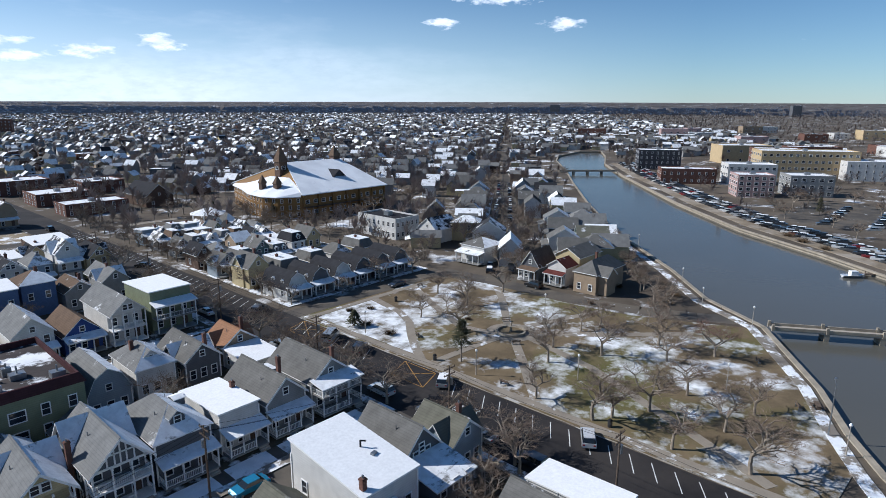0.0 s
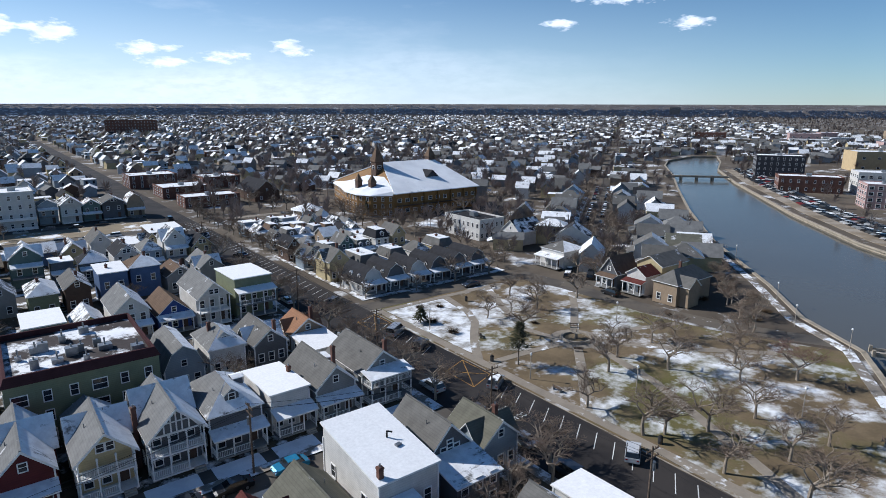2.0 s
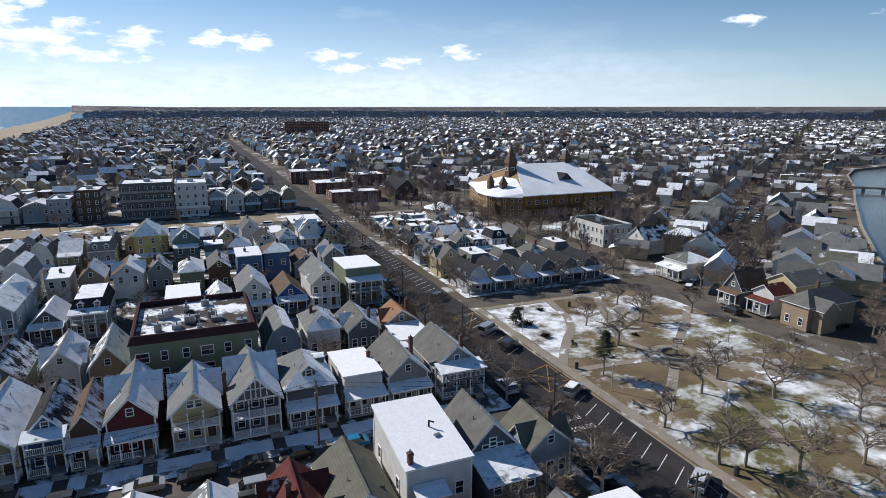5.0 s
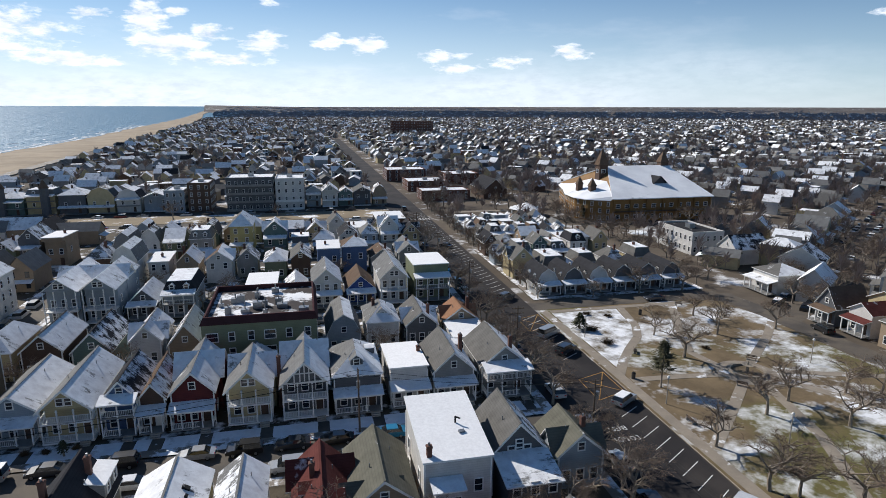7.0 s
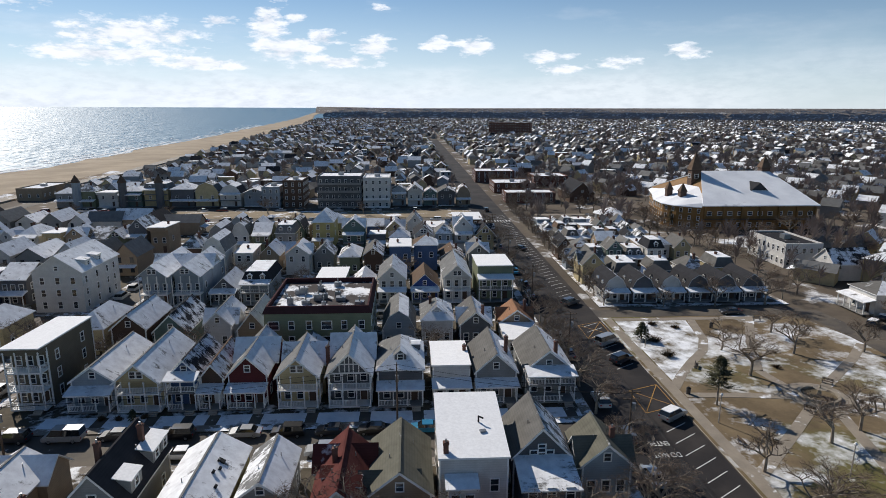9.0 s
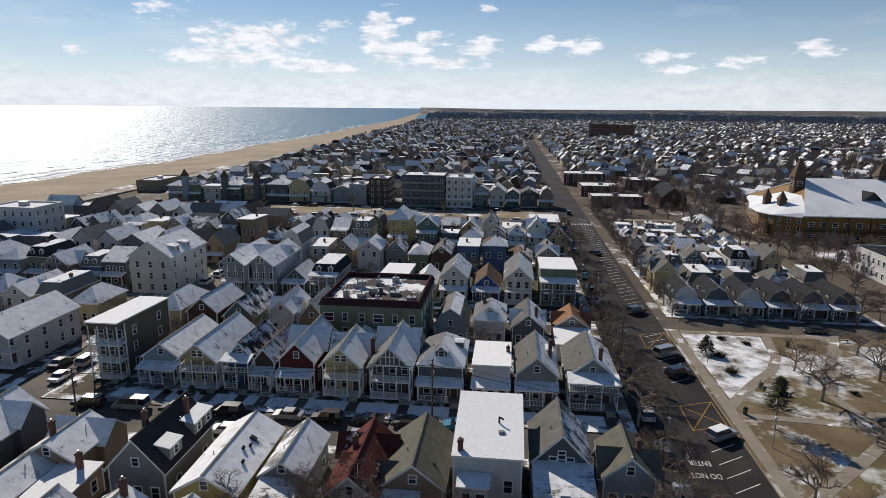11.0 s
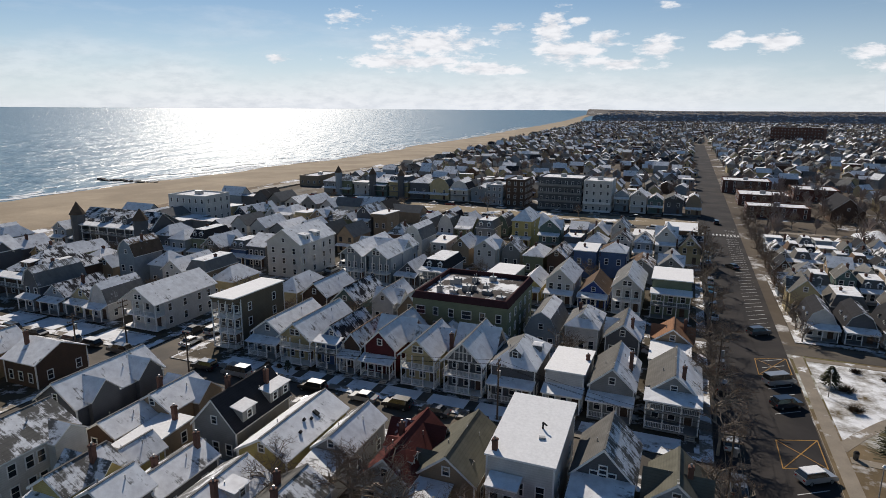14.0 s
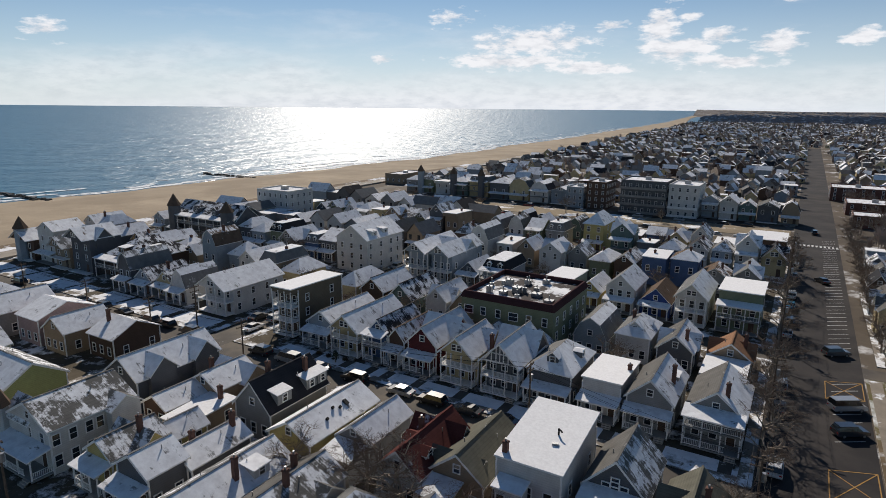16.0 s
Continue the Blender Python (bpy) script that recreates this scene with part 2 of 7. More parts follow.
BRICK = mat("brick_red", (0.155, 0.08, 0.06), 0.85, vary=0.25, scale=0.8, fine=7)
BRICK_TAN = mat("brick_tan", (0.50, 0.38, 0.22), 0.85, vary=0.12, scale=0.5, fine=7)
METAL = mat("metal_grey", (0.32, 0.33, 0.34), 0.45, 0.8, vary=0.15, fine=8, bump=0.1)
WOOD = mat("pole_wood", (0.13, 0.095, 0.07), 0.85, vary=0.3, scale=2, fine=14)
BARK = mat("bark", (0.30, 0.25, 0.195), 0.9, vary=0.35, scale=1.5, fine=10)
TWIG = mat("twigs", (0.26, 0.198, 0.15), 0.9, vary=0.3, scale=0.4, fine=5, bump=0)
TWIG_RED = mat("twigs_reddish", (0.24, 0.15, 0.125), 0.9, vary=0.3, scale=0.4, fine=5, bump=0)
NEEDLE = mat("needles", (0.075, 0.075, 0.04), 0.85, vary=0.4, scale=0.8, fine=6, bump=0)
SHRUB = mat("shrub_twigs", (0.13, 0.09, 0.055), 0.9, vary=0.4, scale=0.8, fine=6, bump=0)
PAINT_WHITE = mat("road_paint_white", (0.70, 0.70, 0.68), 0.7, vary=0.25, scale=0.8, fine=6)
PAINT_YELLOW = mat("road_paint_yellow", (0.38, 0.215, 0.06), 0.7, vary=0.25, scale=0.8, fine=6)
RUBBER = mat("rubber", (0.02, 0.02, 0.02), 0.8, vary=0.1)
STONE = mat("sea_wall_stone", (0.36, 0.31, 0.24), 0.9, vary=0.25, scale=0.4, fine=3)


def glossy(name, color, rough, spec=0.5, metal=0.0, coat=0.0):
    m = mat(name, color, rough, metal, vary=0.04, scale=1.5, fine=3, bump=0, spec=spec)
    m.node_tree.nodes["Principled BSDF"].inputs["Coat Weight"].default_value = coat
    return m


GLASS = glossy("window_glass", (0.025, 0.03, 0.038), 0.08, 0.6)
CAR_GLASS = glossy("car_glass", (0.015, 0.018, 0.02), 0.05, 0.7)
LAMP_RED, LAMP_CLEAR = glossy("tail_lamp", (0.35, 0.02, 0.02), 0.2), glossy("head_lamp", (0.7, 0.7, 0.7), 0.1)
CAR_PAINT = {k: glossy("car_paint_" + k, c, 0.3, 0.5, 0.2, 1.0) for k, c in (("white", (0.72, 0.72, 0.72)), ("black", (0.015, 0.015, 0.017)), ("silver", (0.38, 0.39, 0.40)),
             ("red", (0.22, 0.02, 0.025)), ("blue", (0.03, 0.22, 0.38)), ("grey", (0.11, 0.115, 0.12)), ("dark", (0.03, 0.035, 0.045)))}


def water(name, color, rough, waves, strength, stretch=(1, 1, 1), turn=0.0, shallow=None):
    m = bpy.data.materials.new(name)
    m.use_nodes = True
    n, l = m.node_tree.nodes, m.node_tree.links
    b = n["Principled BSDF"]
    b.inputs["Roughness"].default_value, b.inputs["IOR"].default_value = rough, 1.33
    geo, mp = n.new("ShaderNodeNewGeometry"), n.new("ShaderNodeMapping")
    mp.inputs["Scale"].default_value, mp.inputs["Rotation"].default_value = stretch, (0, 0, turn)
    l.new(geo.outputs["Position"], mp.inputs["Vector"])
    prev = None
    for s, d in waves:
        t, bp = n.new("ShaderNodeTexNoise"), n.new("ShaderNodeBump")
        t.inputs["Scale"].default_value, t.inputs["Detail"].default_value = s, 4
        bp.inputs["Strength"].default_value, bp.inputs["Distance"].default_value = strength, d
        l.new(mp.outputs[0], t.inputs["Vector"])
        l.new(t.outputs["Fac"], bp.inputs["Height"])
        if prev:
            l.new(prev, bp.inputs["Normal"])
        prev = bp.outputs[0]
    l.new(prev, b.inputs["Normal"])
    t, x = n.new("ShaderNodeTexNoise"), n.new("ShaderNodeMix")
    t.inputs["Scale"].default_value = 0.02
    l.new(geo.outputs["Position"], t.inputs["Vector"])
    x.data_type = "RGBA"
    l.new(t.outputs["Fac"], x.inputs[0])
    x.inputs[6].default_value, x.inputs[7].default_value = (*color, 1), (*[c * 1.35 for c in color], 1)
    l.new(x.outputs[2], b.inputs["Base Color"])
    return m


SEA = water("sea_water", (0.026, 0.105, 0.165), 0.36, ((0.03, 5.0), (0.13, 2.2), (0.5, 0.6)), 1.0, (1.0, 0.4, 1), 0.15)
LAKE = water("lake_water", (0.085, 0.082, 0.070), 0.16, ((0.5, 0.05), (2.5, 0.015)), 0.35)
FOAM = mat("sea_foam", (0.80, 0.82, 0.83), 0.8, vary=0.05, scale=0.4, fine=2)
MUD = mat("lake_mud", (0.19, 0.145, 0.085), 0.7, vary=0.3, scale=0.2, fine=3)


# ---- building blocks ----
class Solid:
    """Vertices, faces and material slots of one mesh."""

    def __init__(self):
        self.v, self.f, self.m = [], [], []

    def poly(self, pts, m=0):
        k = len(self.v)
        self.v += [tuple(p) for p in pts]
        self.f.append(tuple(range(k, k + len(pts))))
        self.m.append(m)
        return self

    def box(self, x0, x1, y0, y1, z0, z1, m=0):
        k = len(self.v)
        self.v += [(x0, y0, z0), (x1, y0, z0), (x1, y1, z0), (x0, y1, z0), (x0, y0, z1), (x1, y0, z1), (x1, y1, z1), (x0, y1, z1)]
        for q in ((0, 3, 2, 1), (4, 5, 6, 7), (0, 1, 5, 4), (1, 2, 6, 5), (2, 3, 7, 6), (3, 0, 4, 7)):
            self.f.append(tuple(k + i for i in q))
            self.m.append(m)
        return self

    def slab(self, pts, drop, m=0, under=None):
        """A sheet of some thickness: pts is its upper face, drop the vector to its lower one."""
        k, c = len(self.v), len(pts)
        d = Vector(drop)
        self.v += [tuple(p) for p in pts] + [tuple(Vector(p) + d) for p in pts]
        self.f.append(tuple(range(k, k + c)))
        self.f.append(tuple(range(k + 2 * c - 1, k + c - 1, -1)))
        self.m += [m, m if under is None else under]
        for i in range(c):
            j = (i + 1) % c
            self.f.append((k + i, k + c + i, k + c + j, k + j))
            self.m.append(m if under is None else under)
        return self

    def tube(self, p, q, r0, r1, n=6, m=0, cap=False):
        p, q = Vector(p), Vector(q)
        a = (q - p).normalized()
        u = a.orthogonal().normalized()
        w = a.cross(u)
        k = len(self.v)
        for c, r in ((p, r0), (q, r1)):
            for i in range(n):
                t = 2 * math.pi * i / n
                self.v.append(tuple(c + u * (r * math.cos(t)) + w * (r * math.sin(t))))
        for i in range(n):
            j = (i + 1) % n
            self.f.append((k + i, k + j, k + n + j, k + n + i))
            self.m.append(m)
        if cap:
            self.f += [tuple(range(k + n - 1, k - 1, -1)), tuple(range(k + n, k + 2 * n))]
            self.m += [m, m]
        return self

    def mesh(self, name, mats):
        me = bpy.data.meshes.new(name)
        me.from_pydata(self.v, [], self.f)
        for m in mats if isinstance(mats, (list, tuple)) else [mats]:
            me.materials.append(m)
        me.polygons.foreach_set("material_index", self.m)
        me.update()
        return me


def part(name, shape, mats, parent=None, label="", m=None):
    """One mesh object under its thing; shape is a Solid or a mesh to share."""
    ob = new(name, shape if isinstance(shape, bpy.types.Mesh) else shape.mesh(name, mats))
    if parent is not None:
        ob.parent = parent
    if m is not None:
        ob.matrix_local = m
    if label:
        ob["label"] = label
    return ob


def thing(name, m, label, category, group=""):
    ob = new(name)
    ob.empty_display_size = 0.2
    ob.matrix_world = m
    return tagged(ob, label, category, group)


def setting(name, shape, mats, label, category=""):
    return tagged(part(name, shape, mats), label, category or name.split("_")[0], kind="structure")


# ---- the land, the water and the streets ----
LAKE_RIM = [(-60, -330), (20, -70), (60, -18), (85.4, 2.1), (94.5, 7.6), (107.6, 13.7), (131.8, 28.6), (142.8, 43.9), (161.9, 59.7), (200, 96), (250, 135), (310, 178), (371, 220),
            (422, 259), (465, 284), (520, 295), (535, 280), (490, 252), (428, 220), (367, 176), (279, 105), (236, 65), (212, 34), (195, 15), (180, -30), (165, -120), (190, -330)]
SHORE = [(-128, -330), (-135, -100), (-146, 40), (-152, 90), (-162, 150), (-169, 230), (-171, 320), (-171, 430), (-182, 580), (-198, 880), (-240, 1450), (-310, 2200), (-420, 3000), (-560, 4600)]
WASH = [(-250, -330), (-260, -100), (-266, 40), (-266, 122), (-262, 175), (-258, 250), (-255, 350), (-250, 440), (-251, 560), (-268, 700), (-278, 940), (-335, 1500), (-412, 2460), (-465, 3000), (-600, 4600)]


def swell(p):
    """Land and sea far off climb a little, to meet the true horizon."""
    d = math.hypot(p[0], p[1])
    return max(0.0, min(max(0.0, d - 1500) ** 2 * 3.4e-6, 43.4 - 0.0002 * d))


def sheet(outline, holes=(), z=0.0, far=False):
    bm = bmesh.new()
    for ring in (outline, *holes):
        vs = [bm.verts.new((x, y, z)) for x, y in ring]
        for i in range(len(vs)):
            bm.edges.new((vs[i], vs[(i + 1) % len(vs)]))
    bmesh.ops.triangle_fill(bm, use_beauty=True, edges=bm.edges[:], normal=(0, 0, 1))
    if far:
        for v in bm.verts:
            v.co.z += swell(v.co)
    s = Solid()
    s.v, s.f = [tuple(v.co) for v in bm.verts], []
    bm.verts.index_update()
    for f in bm.faces:
        ids = [v.index for v in f.verts]
        s.f.append(tuple(ids if f.normal.z >= 0 else reversed(ids)))
    s.m = [0] * len(s.f)
    bm.free()
    return s


NEAR_EDGE = [(-420, 3000), (0, 2700), (700, 2700), (1700, 2300), (2600, 1500), (2800, 600), (2700, -330)]
setting("ground", sheet(SHORE[:-1] + NEAR_EDGE[1:], [LAKE_RIM]), TOWN, "wintry town ground with patchy snow and dead grass", "ground")
# the land beyond rises gently to the horizon
far = Solid()
rim = [Vector((x, y, 0.0)) for x, y in NEAR_EDGE]
rings = [rim]
for k in (1.25, 1.5, 1.72):
    rings.append([Vector((p.x * k, p.y * k, swell(p * k) * 1.2)) for p in rim])
for a, b in zip(rings, rings[1:]):
    for i in range(len(rim) - 1):
        far.poly([a[i + 1], a[i], b[i], b[i + 1]])
FAR_WOOD = mat("far_woods_floor", (0.10, 0.085, 0.075), 0.95, vary=0.4, scale=0.01, fine=0.08, second=(0.15, 0.135, 0.125), mask_scale=0.008, snow=0.2, snow_scale=0.012)
setting("far_ground", far, FAR_WOOD, "dark wooded land reaching to the horizon", "ground")
bank = Solid()
for i in range(len(LAKE_RIM)):
    (x0, y0), (x1, y1) = LAKE_RIM[i], LAKE_RIM[(i + 1) % len(LAKE_RIM)]
    bank.poly([(x0, y0, 0.0), (x1, y1, 0.0), (x1, y1, -1.6), (x0, y0, -1.6)])
    n = Vector((y1 - y0, x0 - x1, 0)).normalized() * 0.5
    bank.slab([(x0 - n.x, y0 - n.y, 0.25), (x1 - n.x, y1 - n.y, 0.25), (x1 + n.x, y1 + n.y, 0.25), (x0 + n.x, y0 + n.y, 0.25)], (0, 0, -0.5))
setting("lake_wall", bank, STONE, "low stone wall edging the lake", "wall")
setting("lake_water", sheet(LAKE_RIM, z=-1.1), LAKE, "still brown lake water reflecting the sky", "water")

beach = Solid()


def lerp_line(line, y):
    for (x0, y0), (x1, y1) in zip(line, line[1:]):
        if y0 <= y <= y1:
            return x0 + (x1 - x0) * (y - y0) / (y1 - y0)
    return line[-1][0]


ys = [-330 + 15 * i for i in range(70)] + [720 + 80 * i for i in range(49)]
prof = ((0.0, 0.0), (0.08, 0.5), (0.25, 0.7), (0.6, 0.35), (0.85, -0.35), (1.0, -1.2), (1.3, -2.5))
grid = []
for y in ys:
    a, b = lerp_line(SHORE, y), lerp_line(WASH, y)
    b += 3.5 * math.sin(y / 23.0) + 2.0 * math.sin(y / 9.0 + 1)
    row = []
    for k, z in prof:
        x = a + (b - a) * k
        row.append((x, y, z + (0.35 * noise.noise((x / 9, y / 9, 0)) if 0 < k < 0.6 else 0) + swell((x, y))))
    grid.append(row)
for r0, r1 in zip(grid, grid[1:]):
    for i in range(len(prof) - 1):
        beach.poly([r0[i + 1], r0[i], r1[i], r1[i + 1]], 1 if i == 0 and r0[0][1] < 420 else 0)
setting("beach", beach, [SAND, DUNE], "wide tan sand beach with raked tracks", "beach")
sea = Solid()
xs = [-7200, -6500, -5900, -5400, -4900, -4400, -3900, -3400, -3000, -2200, -1500, -1000, -600, -240]
ysea = [-1200, -400, 300, 900, 1500, 2000, 2500, 3000, 3500, 4000, 4500, 5000, 5500, 6100]
for i in range(len(xs) - 1):
    for j in range(len(ysea) - 1):
        q = [(xs[i], ysea[j]), (xs[i + 1], ysea[j]), (xs[i + 1], ysea[j + 1]), (xs[i], ysea[j + 1])]
        if all(math.hypot(*p) < 8200 for p in q):
            sea.poly([(x, y, -1.2 + swell((x, y))) for x, y in q])
setting("sea_water", sea, SEA, "blue-grey ocean with sunlit ripples", "water")
surf = Solid()
for n_line, (off, wid, rough_) in enumerate(((4.0, 6.5, 3.0), (14.0, 5.5, 5.0), (27.0, 3.8, 6.0), (46.0, 2.4, 8.0))):
    for i in range(520):
        y = -120 + i * 3.2 * (1 + i / 260)
        if noise.noise((y / 31, n_line * 7.3, 0)) < -0.2 + 0.13 * n_line:
            continue
        y2 = y + 3.2 * (1 + i / 260) * 1.04
        q = []
        for yy in (y, y2):
            c = lerp_line(WASH, yy) - off + 3.5 * math.sin(yy / 23.0) + rough_ * noise.noise((yy / 17, n_line, 3))
            hw = wid * (0.55 + 0.6 * noise.noise((yy / 6.0, n_line, 9)))
            q.append(((c - abs(hw), yy), (c + abs(hw) * 0.7, yy)))
        z = -1.02 + 0.05 * n_line
        surf.slab([(*q[0][0], z), (*q[0][1], z), (*q[1][1], z), (*q[1][0], z)], (0, 0, -0.3))
tagged(part("surf", surf, FOAM), "white breaking surf along the beach", "surf", kind="stuff")


def strip(name, x0, x1, y0, y1, z, m, label, base=-0.2):
    return setting(name, Solid().box(x0, x1, y0, y1, base, z), m, label, name.split("_")[0])


# streets: wide avenue, cross streets, park road, lakeside road
strip("road_avenue", 57, 70.6, -40, 860, 0.02, ASPHALT, "wide dark asphalt avenue with angled parking bays")
strip("road_row_street", -146, 57, 51.0, 58.6, 0.024, ASPHALT_OLD, "narrow worn asphalt street between house rows")
strip("road_second_street", -146, 57, 104.2, 109.6, 0.024, ASPHALT_OLD, "narrow worn asphalt street")
strip("road_park_street", 70.6, 119, 103.8, 108.6, 0.024, ASPHALT_OLD, "asphalt street along the park")
strip("road_third_street", -146, 57, 156, 161.5, 0.024, ASPHALT_OLD, "narrow worn asphalt street")
strip("road_cross_lane", -40.2, -33.6, -40, 226, 0.03, ASPHALT_OLD, "narrow side street with parked cars")
strip("road_pathway_near", -146, 57, 222, 229, 0.026, ASPHALT_OLD, "street along the wide green")
strip("road_pathway_far", -146, 57, 247, 254, 0.026, ASPHALT_OLD, "street along the wide green")
strip("road_beach_front", -150, -142, -60, 300, 0.034, ASPHALT_OLD, "beachfront street")
GREEN = mat("winter_lawn", (0.30, 0.24, 0.16), 0.95, vary=0.25, scale=0.1, fine=2, snow=0.36, snow_scale=0.1)
strip("lawn_pathway", -140, 56, 229.3, 246.7, 0.1, GREEN, "wide pale winter lawn dusted with snow")
# park road bends along the lake side of the park
road = Solid()
curve = [(119, 106.2), (120.5, 92), (121, 78), (122, 64), (124.5, 52), (129, 41), (133, 33)]
for (x0, y0), (x1, y1) in zip(curve, curve[1:]):
    n = Vector((y1 - y0, x0 - x1, 0)).normalized() * 2.7
    road.poly([(x0 - n.x, y0 - n.y, 0.03), (x0 + n.x, y0 + n.y, 0.03), (x1 + n.x, y1 + n.y, 0.03), (x1 - n.x, y1 - n.y, 0.03)])
road.f = [tuple(reversed(f)) for f in road.f]
setting("road_park_side", road, ASPHALT_OLD, "asphalt road bending round the park", "road")
lane = Solid()
for (x0, y0), (x1, y1) in zip([(121, 88), (147.4, 103.5), (183, 129.4), (272.6, 196.3), (420, 305)], [(147.4, 103.5), (183, 129.4), (272.6, 196.3), (420, 305), (700, 500)]):
    n = Vector((y1 - y0, x0 - x1, 0)).normalized() * 4.0
    lane.poly([(x0 + n.x, y0 + n.y, 0.036), (x1 + n.x, y1 + n.y, 0.036), (x1 - n.x, y1 - n.y, 0.036), (x0 - n.x, y0 - n.y, 0.036)])
setting("road_lake_avenue", lane, ASPHALT_OLD, "long straight street lined with parked cars", "road")
shore_road = Solid()
sr = [(188, -40), (201, 12), (218, 31), (243, 62), (286, 102), (373, 172), (434, 216)]
for (x0, y0), (x1, y1) in zip(sr, sr[1:]):
    n = Vector((y1 - y0, x0 - x1, 0)).normalized()
    for a, b, z in ((4, 15, 0.03),):
        shore_road.poly([(x0 + n.x * b, y0 + n.y * b, z), (x1 + n.x * b, y1 + n.y * b, z), (x1 + n.x * a, y1 + n.y * a, z), (x0 + n.x * a, y0 + n.y * a, z)])
setting("road_lakeside", shore_road, ASPHALT, "lakeside road with a long row of parked cars", "road")
walkside = Solid()
for (x0, y0), (x1, y1) in zip(sr, sr[1:]):
    n = Vector((y1 - y0, x0 - x1, 0)).normalized()
    walkside.slab([(x0 + n.x * 3.6, y0 + n.y * 3.6, 0.15), (x1 + n.x * 3.6, y1 + n.y * 3.6, 0.15), (x1 - n.x * 2, y1 - n.y * 2, 0.15), (x0 - n.x * 2, y0 - n.y * 2, 0.15)], (0, 0, -0.3))
setting("pavement_lakeside", walkside, mat("lake_verge", (0.25, 0.20, 0.14), 0.95, vary=0.3, scale=0.15, fine=2, second=(0.36, 0.31, 0.25), mask_scale=0.1), "sandy lakeside verge with a worn walk", "pavement")
strip("car_park", 262, 330, 5, 62, 0.03, ASPHALT_OLD, "snow-dusted car park beside the lake road")

# town blocks: raised lots with yards, pavements round them
for x0, x1, y0, y1 in ((-33.4, 56.8, 58.8, 104.0), (-33.4, 56.8, -30, 50.8), (-141.8, -40.4, 58.8, 104.0), (-141.8, -40.4, -30, 50.8), (-33.4, 56.8, 109.8, 155.8), (-141.8, -40.4, 109.8, 155.8),
                       (-33.4, 56.8, 161.7, 221.8), (-141.8, -40.4, 161.7, 221.8), (73, 118, 110.6, 165)):
    strip("block", x0, x1, y0, y1, 0.13, YARD, "house lots with snowy yards")
    for a in ((x0, x1, y0, y0 + 1.7), (x0, x1, y1 - 1.7, y1), (x0, x0 + 1.7, y0 + 1.8, y1 - 1.8), (x1 - 1.7, x1, y0 + 1.8, y1 - 1.8)):
        strip("pavement", *a, 0.155, PAVE_SNOW, "snowy concrete pavement with a kerb", 0.0)
PARK_EDGE = [(70.8, 6), (86, 5.2), (95, 10), (107, 16), (129, 31), (124, 42), (120, 52), (118, 64), (117.5, 90), (115, 101), (110, 103.4), (70.8, 103.4)]
park = sheet(PARK_EDGE, z=0.12)
setting("park_lawn", park, PARK, "dead winter grass with melting snow patches", "lawn")
edge = Solid()
for i in range(len(PARK_EDGE)):
    (x0, y0), (x1, y1) = PARK_EDGE[i], PARK_EDGE[(i + 1) % len(PARK_EDGE)]
    edge.poly([(x0, y0, 0.12), (x0, y0, -0.1), (x1, y1, -0.1), (x1, y1, 0.12)])
setting("kerb_park", edge, CONCRETE, "concrete kerb round the park", "kerb")


def path(name, pts, w, m, label, z=0.14):
    s = Solid()
    for (x0, y0), (x1, y1) in zip(pts, pts[1:]):
        n = Vector((y1 - y0, x0 - x1, 0)).normalized() * w / 2
        s.slab([(x0 + n.x, y0 + n.y, z), (x1 + n.x, y1 + n.y, z), (x1 - n.x, y1 - n.y, z), (x0 - n.x, y0 - n.y, z)], (0, 0, -0.2))
    return setting(name, s, m, label, "path")


CORNER = mat("corner_snow", (0.13, 0.098, 0.05), 0.95, vary=0.35, scale=0.12, fine=3, snow=0.62, snow_scale=0.3, snow_soft=0.3)
setting("snowy_corner", sheet([(73.4, 71), (76.5, 75.3), (80, 79.7), (84, 84.5), (86.7, 90), (88.8, 100.8), (73.4, 100.8)], z=0.128), CORNER, "snow-covered lawn corner with bare spots", "lawn")
path("path_street_side", [(72.2, 6), (72.2, 103)], 1.8, PAVE, "concrete walk along the park", 0.16)
path("path_far_side", [(73.5, 101.8), (108, 101.8)], 1.6, PAVE, "concrete walk along the park", 0.15)
path("path_curved", [(72.6, 69), (76, 74), (80, 79), (84.5, 84), (87.5, 90), (90, 101)], 1.7, PAVE, "pale concrete park path", 0.145)
HUB = (94.2, 65.0)
path("path_spoke_a", [(HUB[0] + 3, HUB[1] + 3), (110, 79), (117, 86)], 1.7, PAVE, "pale concrete park path", 0.15)
path("path_spoke_b", [(HUB[0] - 3, HUB[1] - 3), (84, 55), (73.3, 45)], 1.7, PAVE, "pale concrete park path", 0.15)
path("path_spoke_c", [(HUB[0] - 3, HUB[1] + 3), (90, 75), (96, 88), (103, 101)], 1.7, PAVE, "pale concrete park path", 0.16)
path("path_spoke_d", [(HUB[0] + 3, HUB[1] - 3), (104, 52), (118, 38)], 1.9, PAVE, "pale concrete park path", 0.15)
path("path_spoke_e", [(HUB[0] - 4, HUB[1]), (82, 66), (73.3, 66.5)], 1.6, PAVE, "pale concrete park path", 0.165)
path("path_spoke_f", [(HUB[0], HUB[1] - 4), (90, 45), (80, 24), (74, 12)], 1.7, PAVE, "pale concrete park path", 0.16)
path("path_spoke_g", [(HUB[0] + 4, HUB[1]), (106, 62), (118, 58)], 1.7, PAVE, "pale concrete park path", 0.17)
path("path_lake", [(60, -10), (84, 4.6), (94, 9.8), (106.5, 15.6), (130, 30.5), (140, 45), (160, 62), (198, 98), (248, 137)], 1.9, PAVE_SNOW, "lakeside path with patches of snow", 0.2)

